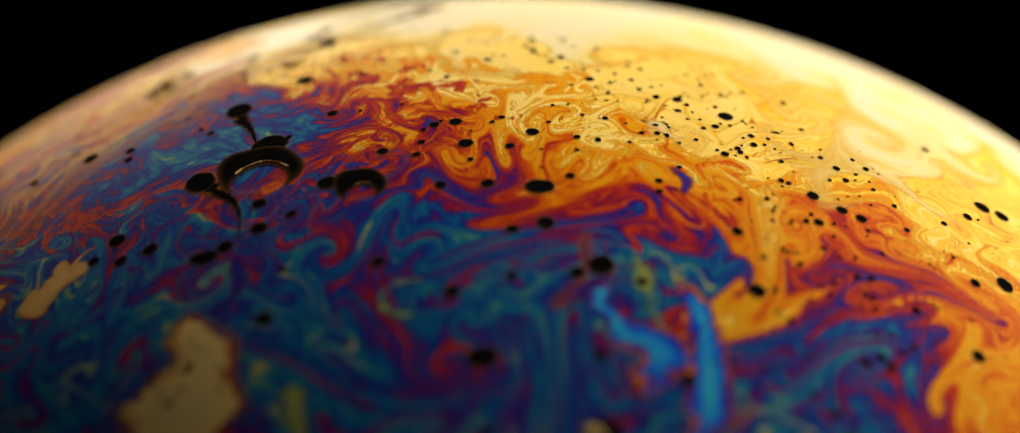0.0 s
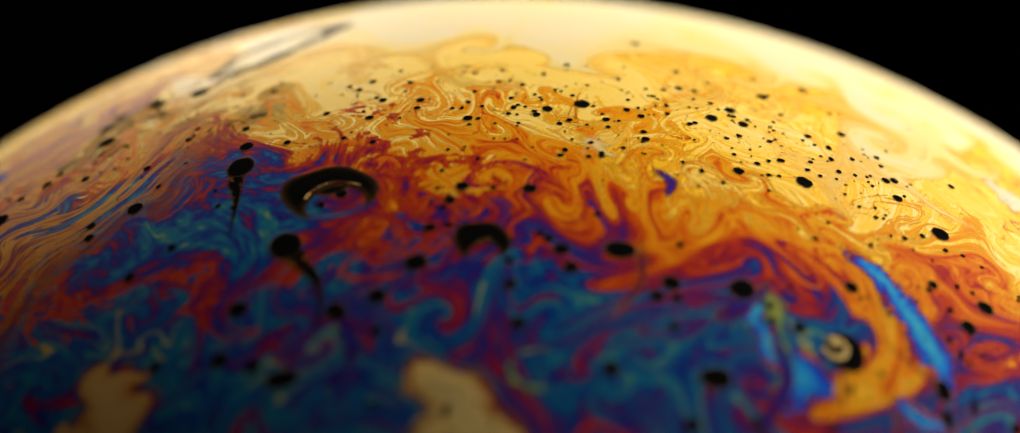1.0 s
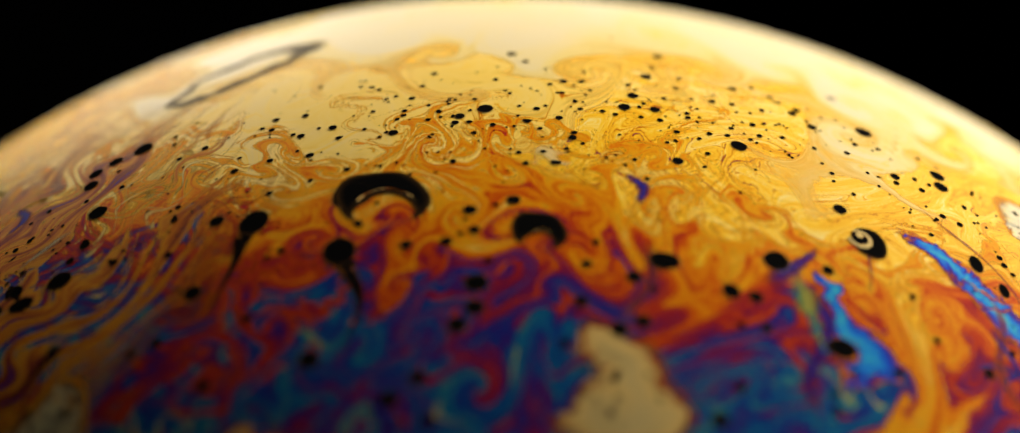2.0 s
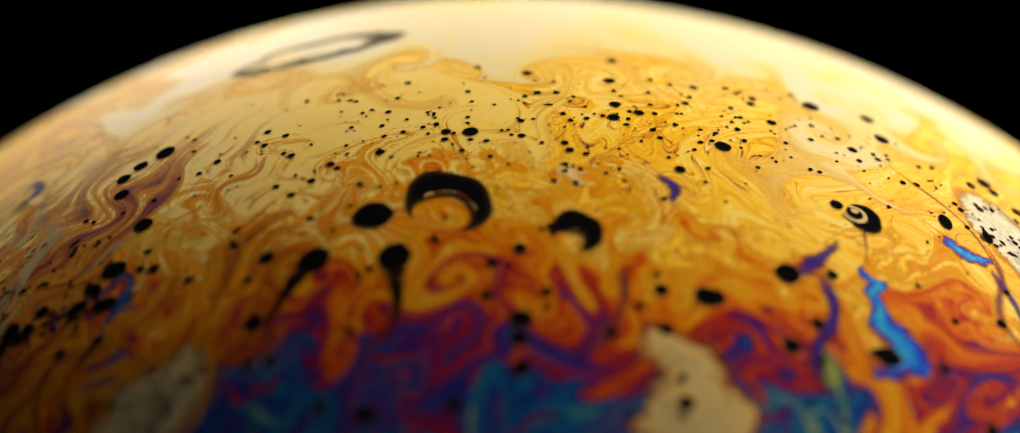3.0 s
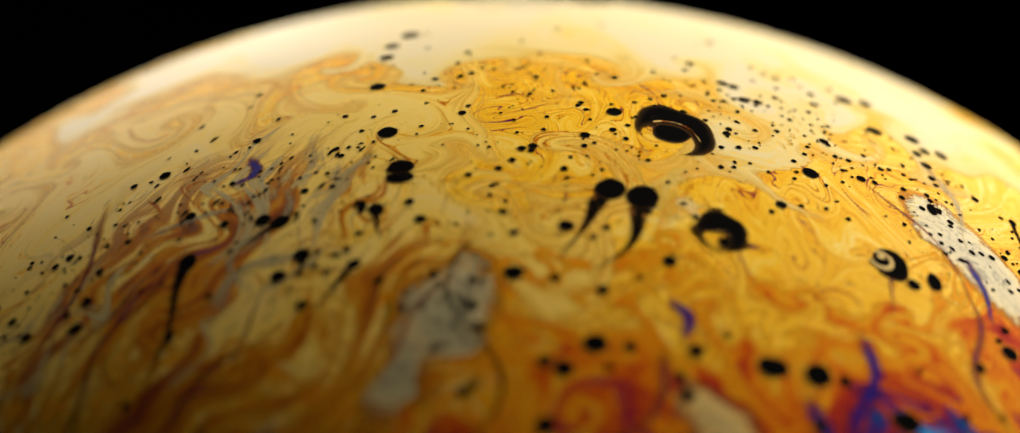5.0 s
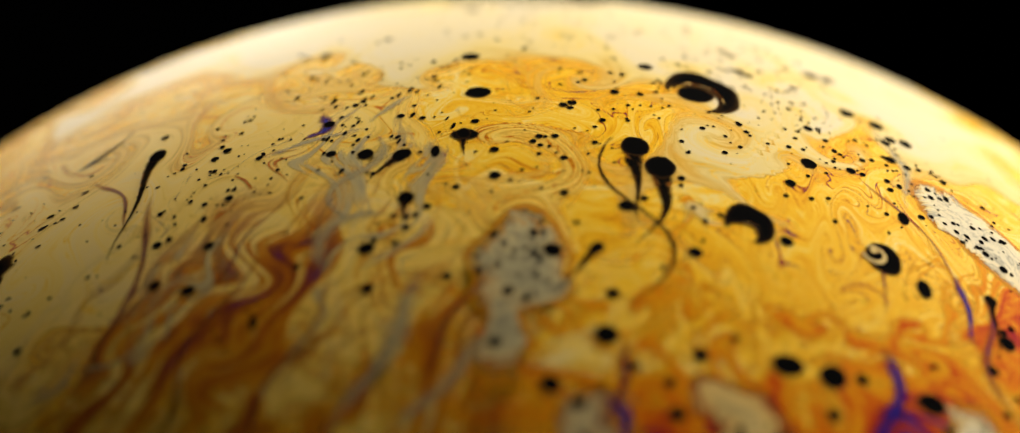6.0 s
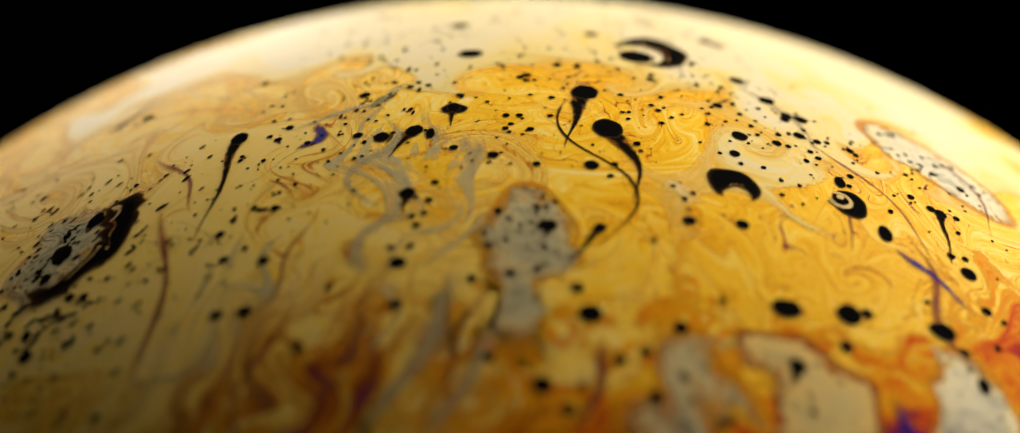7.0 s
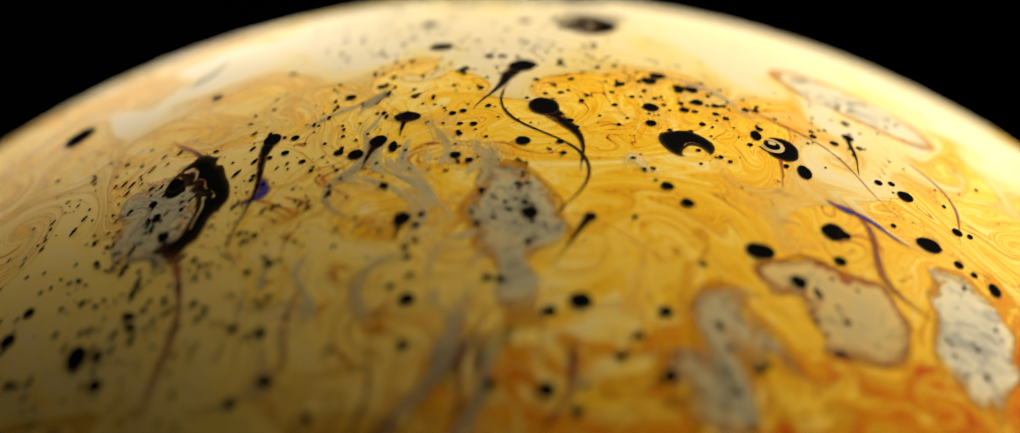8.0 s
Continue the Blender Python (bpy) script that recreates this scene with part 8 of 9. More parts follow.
    walk(spot(0.57, 1, 177), path(-75, 5.8, -72.72, 15.01, -59.45, 10.02, -45.11, -2.24, -37.23, -7.88, -33.6, -8.29, -30.35, -7.27, -26.05, -7.27, -21.93, -7.96, -18.11, -7.64, -14.17, -5.7, -10.78, -2.86, -8.21, 0.1, -6.87, 2.29, -6.7, 2.72, -7.09, 2.54, -7.39, 2.66))
    walk(spot(0.38, 1, 178), path(-75, 7.37, -75, 17.14, -68.23, 12.44, -54.23, 0.11, -44.39, -6.64, -39.85, -6.21, -36.05, -4.55, -31.19, -4.85, -26.59, -5.87, -22.41, -5.28, -17.6, -2.01, -13.49, 2.94, -10.42, 8.89, -8.48, 14.01, -7.46, 16.35, -7, 17.12, -6.44, 17.82))
    walk(spot(0.23, 1, 179), path(-6.79, 1.13, -7, -2.59, -6.53, -5.16, -6.08, -6.22, -5.48, -6.76, -4.21, -7.59, -2.39, -8.03, -0.28, -8.14, 2.38, -7.36, 5.19, -6.22, 7.54, -5, 8.81, -3.67, 8.66, -2.42, 7.55, -1.07, 6, 0.04, 4.23, 1.04, 2.45, 1.6))
    walk(spot(0.38, 1, 180), path(-10.12, -0.58, -9.22, -4.06, -8.03, -6.45, -7.12, -7.44, -6.27, -7.99, -4.8, -8.91, -2.88, -9.33, -0.81, -9.45, 1.72, -8.83, 4.41, -7.9, 6.72, -6.83, 8.05, -5.68, 8.17, -4.6, 7.44, -3.3, 6.27, -2.17, 4.78, -1.1, 3.22, -0.48))
    walk(spot(0.24, 1, 181), path(-10.24, -0.81, -9.25, -4.29, -7.99, -6.66, -7.03, -7.64, -6.16, -8.2, -4.67, -9.12, -2.76, -9.54, -0.75, -9.7, 1.71, -9.13, 4.34, -8.26, 6.61, -7.25, 7.94, -6.14, 8.12, -5.13, 7.49, -3.86, 6.43, -2.74, 5.04, -1.65, 3.54, -1.02))
    walk(spot(0.27, 1, 182), path(10.77, -5.57, 10.92, -4.11, 9.17, -3.85, 7.43, -4.38, 6.58, -4.91, 6.74, -5.57, 7.28, -6.26, 8.07, -6.95, 9.43, -6.81, 10.96, -6.46, 12.22, -6.08, 13.09, -5.35, 13.05, -4.66, 12.22, -3.8, 11.12, -2.71, 9.64, -1.4, 7.94, -0.63))
    walk(spot(0.27, 1, 183), path(11.53, -9.28, 13.2, -6.07, 12.39, -3.28, 10.75, -2.28, 9.6, -2.3, 9.36, -2.71, 9.5, -3.53, 10.07, -4.65, 11.28, -5.01, 12.63, -5.15, 13.71, -5.23, 14.44, -4.86, 14.29, -4.48, 13.38, -3.78, 12.21, -2.71, 10.67, -1.34, 8.94, -0.49))
    walk(spot(0.47, 1, 184), path(2.14, -44.83, 10.28, -35.39, 21.02, -30.16, 30.03, -22.81, 34.5, -14.51, 34.9, -9.38, 33.56, -4.35, 31.19, -2.21, 28.84, -2.76, 26.61, -3.87, 24.92, -5.31, 24.46, -6, 23.82, -5.64, 22.43, -4.41, 20.63, -2.61, 18.5, -0.55, 16.32, 1.07))
    walk(spot(0.39, 1, 185), path(3.14, -41.65, 11.48, -31.84, 21.14, -26.62, 28.45, -19.53, 31.94, -12.51, 32.23, -8.34, 31.12, -4.39, 29.19, -2.53, 27.33, -2.65, 25.52, -3.49, 24.12, -4.62, 23.7, -5.23, 23.04, -4.9, 21.57, -3.76, 19.68, -2.1, 17.48, -0.19, 15.25, 1.27))
    walk(spot(0.37, 1, 186), path(1.33, -51.93, 9.3, -42.79, 20.2, -38.02, 31.97, -30.85, 39.01, -20.07, 39.81, -12.69, 38.06, -5.04, 34.81, -1.16, 31.43, -2.25, 28.5, -3.85, 26.4, -5.48, 25.86, -6.25, 25.2, -5.9, 23.79, -4.62, 21.97, -2.71, 19.83, -0.52, 17.67, 1.27))
    walk(spot(0.35, 1, 187), path(-61.33, -2.82, -48.39, 4.08, -36.77, -0.61, -29.67, -6.38, -25.66, -9.65, -23.04, -10.98, -20.56, -10.99, -17.47, -11.16, -14.19, -11.48, -11.27, -11.4, -8.68, -10.69, -6.71, -9.67, -5.49, -9.2, -4.85, -8.98, -4.74, -9.73, -4.76, -10.92, -4.66, -12.02))
    walk(spot(0.33, 1, 188), path(0.63, -29.14, 7.67, -24.6, 15.05, -22.59, 20.77, -19.22, 23.97, -15.62, 25.23, -13.44, 25.43, -11.26, 24.65, -10.82, 23.59, -12.43, 22.49, -14.31, 22.06, -15.2, 22.61, -15.02, 22.99, -13.91, 23.09, -11.81, 23.05, -9.51, 22.73, -6.77, 22.43, -3.9))
    walk(spot(0.54, 1, 189), path(-75, 5.09, -75, 14.07, -69.44, 8.96, -54.95, -3.27, -44.7, -10.03, -39.78, -9.75, -35.64, -8.11, -30.51, -8.45, -25.84, -9.89, -22.21, -10.69, -18.56, -9.85, -15.44, -8.43, -13, -8.07, -11.05, -8.31, -10.35, -9.66, -10.26, -11.73, -10.16, -13.81))
    walk(spot(0.46, 1, 190), path(-75, 5.61, -75, 14.76, -75, 9.73, -62.39, -2.51, -52.18, -9.28, -46.66, -8.25, -41.65, -5.91, -35.66, -6.88, -30.52, -9.28, -26.48, -10.51, -22.38, -9.55, -18.59, -7.79, -15.56, -7.23, -13.23, -7.57, -12.19, -9.18, -11.85, -11.38, -11.39, -13.34))
    walk(spot(0.42, 1, 191), path(-75, 5.55, -75, 14.69, -69.5, 9.65, -55.11, -2.59, -44.92, -9.36, -40.03, -9.01, -35.93, -7.35, -30.82, -7.7, -26.13, -9.09, -22.3, -9.56, -18.22, -8, -14.86, -5.87, -12.44, -4.91, -10.7, -5.02, -10.16, -6.24, -10.08, -8.01, -10.1, -9.89))
    walk(spot(0.29, 1, 192), path(-75, 5.53, -75, 14.66, -72.79, 9.62, -58.4, -2.62, -48.18, -9.39, -42.82, -8.61, -38.37, -6.66, -32.91, -7.24, -28.03, -9.02, -24.09, -9.73, -19.92, -8.24, -16.25, -5.95, -13.59, -5, -11.65, -4.96, -10.85, -6.19, -10.63, -7.94, -10.32, -9.51))
    walk(spot(0.69, 0.89, 193), path(-75, 4.71, -75, 13.56, -69.51, 8.38, -54.95, -3.83, -44.64, -10.6, -39.67, -10.36, -35.49, -8.73, -30.33, -9.05, -25.68, -10.55, -22.21, -11.61, -18.89, -11.3, -16.04, -10.53, -13.67, -10.67, -11.74, -11.02, -10.95, -12.49, -10.42, -14.44, -9.84, -16.28))
    walk(spot(0.34, 2.32, 194), path(-75, 2.75, -68, 11, -54.03, 5.5, -40.15, -5.74, -33.49, -10.42, -30.01, -11.3, -26.85, -10.64, -23.07, -10.91, -19.59, -12.1, -16.73, -13.07, -14.21, -13.12, -12.27, -13, -10.53, -13.17, -9.12, -13.48, -8.49, -14.77, -8.24, -16.56, -7.91, -18.36))
    walk(spot(0.35, 1, 195), path(-75, 2.17, -64.13, 10.26, -50.05, 4.68, -37.51, -5.41, -31.69, -9.63, -28.5, -10.59, -25.57, -10.11, -21.99, -10.44, -18.51, -11.37, -15.42, -11.82, -12.63, -11.29, -10.45, -10.47, -8.82, -10.32, -7.69, -10.52, -7.32, -11.74, -7.29, -13.47, -7.16, -15.17))
    walk(spot(0.35, 1, 196), path(-54.64, -3.85, -42.16, 2.72, -33.31, -1.43, -27.39, -6.45, -23.78, -9.75, -21.29, -11.17, -18.89, -11.28, -15.93, -11.42, -12.78, -11.63, -9.98, -11.53, -7.46, -10.85, -5.62, -9.92, -4.55, -9.47, -3.99, -9.18, -3.89, -9.72, -3.91, -10.59, -3.83, -11.45))
    walk(spot(0.41, 1, 197), path(-75, 8.98, -75, 19.35, -75, 14.96, -72.76, 2.55, -63.11, -4.2, -58.05, -2.96, -53.18, -0.54, -46.19, -2.78, -40.2, -8.04, -35.57, -11.22, -30.6, -11.13, -25.86, -10.52, -21.74, -11.55, -18.67, -13.38, -17.31, -16.48, -16.75, -20.22, -15.98, -23.35))
    walk(spot(0.48, 1, 198), path(-75, 11.24, -75, 22.52, -75, 18.61, -75, 6.05, -71.88, -0.72, -67.06, 0.67, -62.49, 3.18, -56.04, 1.32, -50.54, -4.42, -45.37, -9, -38.59, -8.93, -31.72, -7.39, -25.56, -7.17, -21.14, -7.87, -18.81, -9.42, -17.66, -11.02, -16.2, -12.09))
    walk(spot(0.50, 1, 199), path(-75, 11.4, -75, 22.75, -75, 18.86, -75, 6.29, -75, -0.48, -70.22, 0.92, -65.67, 3.45, -59.25, 1.62, -53.82, -4.06, -48.7, -8.52, -41.34, -8.53, -33.74, -6.93, -26.95, -6.68, -22.1, -7.45, -19.53, -9.19, -18.05, -10.82, -16.37, -11.41))
    walk(spot(0.35, 1, 200), path(-75, 5.98, -75, 15.26, -67.32, 10.29, -53.02, -1.97, -43.08, -8.7, -38.55, -8.54, -34.69, -7.03, -29.79, -7.28, -25.23, -8.41, -21.3, -8.47, -17.08, -6.44, -13.74, -3.84, -11.36, -2.05, -9.71, -1, -9.12, -1.37, -9.18, -2.31, -9.19, -2.93))
    walk(spot(0.44, 1, 201), path(-75, 6.14, -75, 15.48, -73.05, 10.55, -58.78, -1.72, -48.66, -8.48, -43.34, -7.61, -38.92, -5.6, -33.47, -6.22, -28.61, -8.01, -24.56, -8.5, -20.02, -6.36, -15.97, -3.12, -13.09, -0.77, -11.05, 0.63, -10.16, 0.34, -9.97, -0.45, -9.76, -0.74))
    walk(spot(0.64, 1, 202), path(-75, 12.13, -75, 23.79, -75, 20.07, -75, 7.45, -75, 0.67, -74.43, 2.11, -69.95, 4.68, -63.7, 3, -58.6, -2.34, -53.75, -6.23, -45.88, -5.19, -36.58, -1.52, -28.19, 2.24, -22.02, 4.95, -18.51, 5.4, -16.52, 5.01, -14.75, 5.64))
    walk(spot(0.43, 1, 203), path(-75, 8.64, -75, 18.88, -75, 14.42, -66.94, 2.03, -57.24, -4.73, -52.13, -3.51, -47.21, -1.1, -40.67, -2.75, -35.46, -6.06, -31.19, -7.55, -26.22, -5.69, -21.11, -1.81, -16.82, 2.18, -13.78, 5.23, -12.23, 6.16, -11.53, 6.16, -10.83, 6.76))
    walk(spot(0.43, 2.24, 204), path(-47.16, -1.07, -37.1, 4.36, -30.67, 0.58, -25.98, -4.02, -22.98, -7.38, -20.81, -8.86, -18.63, -9.02, -15.68, -9.12, -12.34, -9.05, -9.14, -8.37, -6.15, -6.92, -4.02, -4.95, -3, -3.15, -2.8, -1.77, -3.3, -1.6, -4.19, -2.02, -4.98, -2.53))
    walk(spot(0.41, 1, 205), path(-75, 6.15, -75, 15.49, -74.14, 10.56, -59.88, -1.71, -49.76, -8.47, -44.36, -7.49, -39.79, -5.38, -34.21, -6.09, -29.29, -8.04, -25.24, -8.7, -20.71, -6.69, -16.57, -3.51, -13.62, -1.35, -11.54, -0.21, -10.6, -0.66, -10.37, -1.58, -10.11, -1.97))
    walk(spot(0.50, 1, 206), path(-75, 4.09, -65.53, 12.75, -51.84, 7.46, -38.9, -3.28, -32.96, -7.72, -29.87, -8.48, -26.99, -7.84, -23.24, -8.05, -19.45, -8.65, -15.8, -8.35, -12.42, -6.76, -9.73, -4.54, -7.87, -2.62, -6.82, -1.22, -6.72, -1.27, -7.16, -1.98, -7.52, -2.59))
    walk(spot(0.41, 1, 207), path(-16.39, 6.84, -17.15, 3.64, -17.22, -0.58, -16.42, -4.75, -14.91, -8.09, -12.99, -9.99, -10.95, -10.69, -8.33, -10.86, -5.18, -10.48, -2.08, -9.94, 0.61, -9.03, 2.36, -7.59, 2.82, -6.31, 2.59, -4.95, 1.61, -4.25, 0.17, -3.81, -1.45, -3.94))
    walk(spot(0.31, 1, 208), path(-14.91, 2.05, -14.19, -1.77, -12.9, -5.33, -11.54, -7.75, -10.19, -9.52, -8.3, -10.9, -6.06, -11.33, -3.58, -11.24, -0.88, -10.7, 1.76, -10.06, 4.03, -9.19, 5.51, -8.05, 5.85, -7.13, 5.6, -5.91, 4.94, -4.91, 3.97, -3.94, 2.84, -3.3))
    walk(spot(0.37, 1, 209), path(-14.31, 1.39, -13.44, -2.37, -12.1, -5.7, -10.82, -7.73, -9.6, -9.18, -7.79, -10.48, -5.59, -10.91, -3.14, -10.83, -0.44, -10.24, 2.26, -9.5, 4.61, -8.53, 6.1, -7.34, 6.39, -6.34, 5.99, -5.07, 5.15, -4.02, 4, -3.02, 2.71, -2.39))
    walk(spot(0.21, 1, 210), path(-2.84, -0.5, -2.84, -3.99, -2.26, -6.5, -1.88, -7.57, -1.54, -8.16, -0.43, -9.09, 0.88, -10.03, 2.17, -10.72, 3.88, -10.62, 5.8, -10.29, 7.45, -9.9, 8.54, -9.32, 8.85, -8.79, 8.71, -7.8, 8.35, -6.8, 7.72, -5.71, 6.97, -4.95))
    walk(spot(0.45, 1, 211), path(-18.52, 0.89, -16.92, -3.27, -14.81, -7.66, -12.65, -10.7, -10.85, -12.92, -8.56, -14.18, -6.3, -14.21, -4.2, -13.81, -1.91, -13.08, 0.37, -12.45, 2.32, -11.71, 3.74, -10.66, 4.06, -9.93, 4.26, -9.12, 4.32, -8.67, 4.16, -8.24, 3.9, -7.93))
    walk(spot(0.50, 1, 212), path(12.34, -60, 22.24, -60, 33.53, -60, 46.75, -54.8, 57.35, -33.83, 58.99, -21.69, 56.58, -8.6, 50.55, 2.08, 41.69, 4.06, 35.01, 2.68, 31.34, 1.49, 29.88, 0.32, 28.24, -0.64, 25.69, -0.81, 22.97, 0.36, 20.13, 2.24, 17.43, 3.75))
    walk(spot(0.50, 1, 213), path(-0.52, -19.45, 4.92, -18.95, 10.71, -18.19, 14.93, -16.11, 17.16, -14.4, 18.63, -13.72, 19.47, -13.48, 19.39, -14.47, 18.86, -15.97, 18.25, -17.34, 18.09, -18.03, 18.75, -17.81, 19.33, -16.79, 19.9, -14.63, 20.61, -12.22, 21, -9.46, 21.29, -6.49))
    walk(spot(0.66, 1.40, 214), path(-2.82, -22.54, 3.08, -21.51, 9.66, -21.38, 15.21, -19.82, 18.67, -17.89, 20.61, -16.85, 21.49, -16.11, 20.97, -16.95, 19.67, -18.76, 18.45, -20.28, 18.1, -20.71, 18.86, -20.12, 19.5, -18.86, 20.25, -16.45, 21.33, -13.8, 22.17, -10.81, 22.96, -7.49))
    walk(spot(0.47, 1, 215), path(0.49, -11.67, 3.89, -13.02, 7.33, -13.95, 9.69, -13.76, 11.35, -13.42, 12.78, -13.86, 13.68, -14.63, 13.51, -16.33, 12.83, -18.15, 12.23, -19.79, 11.95, -20.76, 12.12, -20.99, 11.69, -21.07, 11.34, -20.18, 12.2, -18.94, 13.51, -16.74, 14.55, -14.05))
    walk(spot(0.34, 1, 216), path(-53.31, -3.32, -41.14, 3.2, -32.81, -0.85, -27.16, -5.8, -23.67, -9.15, -21.26, -10.57, -18.91, -10.69, -15.94, -10.82, -12.72, -10.97, -9.81, -10.75, -7.14, -9.88, -5.19, -8.66, -4.14, -7.86, -3.75, -7.34, -3.88, -7.83, -4.11, -8.8, -4.11, -9.77))
    walk(spot(0.47, 1, 217), path(-22.21, 3.73, -20.33, 0.52, -19.34, -4.33, -18.07, -9.87, -16, -13.54, -13.31, -15.42, -10.63, -15.29, -8.18, -14.78, -5.46, -14.04, -2.96, -13.54, -1.13, -13.26, -0.06, -12.83, 0.32, -12.48, 0.48, -11.74, 0.42, -11.48, 0.21, -11.56, 0.02, -11.85))
    walk(spot(0.58, 1, 218), path(-75, 4.84, -75, 13.74, -75, 8.58, -60.67, -3.64, -50.33, -10.41, -44.72, -9.47, -39.9, -7.32, -34.1, -8.08, -29.03, -10.23, -25.15, -11.44, -21.41, -10.88, -18.09, -9.86, -15.31, -9.89, -13.13, -10.56, -12.21, -12.44, -11.85, -14.92, -11.28, -17.12))
    walk(spot(1.00, 1.43, 219), path(-75, 11.72, -75, 23.2, -75, 19.39, -75, 6.79, -75, 0.02, -75, 1.44, -75, 3.98, -73.07, 2.22, -67.78, -3.31, -62.77, -7.53, -54.97, -7.16, -44.41, -5.58, -34.09, -5.98, -26.98, -7.91, -23.49, -10.97, -21.39, -13.41, -18.62, -13.05))
    walk(spot(0.46, 1.54, 220), path(-75, 11.53, -75, 22.94, -75, 19.08, -75, 6.5, -75, -0.27, -75, 1.14, -71.93, 3.67, -65.55, 1.87, -60.17, -3.75, -55.1, -8.11, -47.34, -8.05, -38.14, -6.68, -30.02, -6.87, -24.3, -8.35, -21.43, -10.81, -19.7, -12.88, -17.6, -13.29))
    walk(spot(0.67, 1, 221), path(-75, 11.44, -75, 22.81, -75, 18.94, -75, 6.36, -75, -0.41, -75, 0.99, -70.49, 3.52, -64.08, 1.7, -58.67, -3.95, -53.56, -8.38, -45.83, -8.47, -37.1, -7.26, -29.39, -7.72, -23.97, -9.42, -21.27, -12.06, -19.59, -14.27, -17.52, -14.82))
    walk(spot(0.61, 1, 222), path(-75, 12.13, -75, 23.79, -75, 20.07, -75, 7.44, -75, 0.66, -75, 2.11, -75, 4.68, -75, 3, -75, -2.34, -75, -6.24, -70.9, -5.2, -59.94, -2.07, -45.67, -1.2, -33.78, -2.76, -27.84, -5.89, -24.67, -9.01, -21.55, -9.35))
    walk(spot(0.81, 1, 223), path(-75, 12.13, -75, 23.79, -75, 20.07, -75, 7.44, -75, 0.66, -75, 2.11, -75, 4.68, -75, 3, -75, -2.34, -75, -6.24, -73.64, -5.2, -62.69, -2.06, -48.41, -1.2, -35.47, -3.26, -29.09, -6.77, -25.74, -10.3, -22.4, -10.69))
    walk(spot(1.78, 1.30, 224), path(-75, 12.51, -75, 24.34, -75, 20.7, -75, 8.05, -75, 1.26, -75, 2.74, -75, 5.33, -75, 3.73, -75, -1.42, -75, -5.02, -75, -3.36, -75, 1.21, -61.16, 5.02, -44.19, 6.18, -33.29, 5.39, -27.4, 4.6, -22.74, 6.17))
    walk(spot(0.38, 1, 225), path(-8.29, 7.57, -11, 4.11, -12.44, 1.06, -13.16, -1.5, -12.47, -2.77, -10.96, -4.15, -9.46, -5.46, -8.42, -8.75, -5.64, -11.87, -2.8, -14.91, -0.99, -17.2, 0.29, -18.07, 0.77, -20.04, 0.73, -20.75, 0.8, -21.36, 0.77, -21.98, 0.83, -22.59))
    walk(spot(0.70, 1, 226), path(-2.02, -12.48, 1.21, -14.57, 4.63, -16.33, 8.49, -16.84, 9.15, -18.29, 10.47, -20.08, 11.8, -21.77, 14.75, -22.73, 18.98, -23.85, 23.15, -24.74, 25.64, -26.15, 27.4, -25.83, 28.54, -26.45, 28.64, -27.25, 28.84, -27.95, 28.94, -28.65, 29.13, -29.35))
    walk(spot(0.87, 1, 227), path(-17.68, -6.12, -14.33, -9.84, -11.25, -12.32, -8.52, -14.18, -7.96, -15.51, -6.74, -16.99, -5.51, -18.39, -3.08, -21.22, 0.82, -23.89, 4.82, -26.38, 7.13, -28.44, 9.02, -28.95, 10.21, -30.51, 10.16, -31.27, 10.22, -31.93, 10.17, -32.59, 10.22, -33.25))
    walk(spot(0.32, 1, 228), path(0.01, -0.3, 2.31, -3.69, 4.24, -7.7, 5.9, -10.55, 6.57, -12, 7.96, -13.74, 9.37, -15.4, 11.53, -16.67, 15.13, -18.11, 18.68, -19.38, 20.88, -20.97, 22.37, -20.87, 23.18, -21.77, 23.25, -22.57, 23.42, -23.26, 23.49, -23.96, 23.66, -24.66))
    walk(spot(0.35, 1, 229), path(3.5, -1.93, 5.83, -5.31, 7.82, -9.23, 9.56, -11.98, 10.24, -13.44, 11.64, -15.23, 13.06, -16.94, 15.4, -17.79, 19.12, -18.88, 22.75, -19.78, 25.01, -21.21, 26.5, -20.93, 27.33, -21.61, 27.42, -22.41, 27.62, -23.11, 27.71, -23.81, 27.9, -24.51))
    walk(spot(0.37, 1, 230), path(7.12, -4.97, 9.49, -8.31, 11.6, -12.14, 13.48, -14.75, 14.18, -16.22, 15.58, -18.07, 17, -19.82, 19.68, -20.21, 23.66, -20.89, 27.5, -21.37, 29.87, -22.6, 31.42, -22.1, 32.33, -22.51, 32.45, -23.31, 32.67, -24.01, 32.79, -24.71, 33.01, -25.41))
    walk(spot(0.37, 1, 231), path(7.1, -5.74, 9.48, -9.08, 11.62, -12.91, 13.52, -15.52, 14.22, -16.99, 15.61, -18.83, 17.02, -20.58, 19.81, -20.97, 23.86, -21.64, 27.78, -22.09, 30.19, -23.31, 31.77, -22.8, 32.73, -23.19, 32.85, -23.99, 33.07, -24.68, 33.2, -25.38, 33.42, -26.08))
    walk(spot(0.28, 1, 232), path(8.13, -3.73, 10.5, -7.06, 12.58, -10.85, 14.42, -13.44, 15.13, -14.9, 16.55, -16.76, 18, -18.52, 20.51, -18.81, 24.34, -19.42, 28.03, -19.84, 30.32, -21.06, 31.79, -20.54, 32.61, -20.93, 32.73, -21.73, 32.95, -22.43, 33.07, -23.13, 33.29, -23.83))
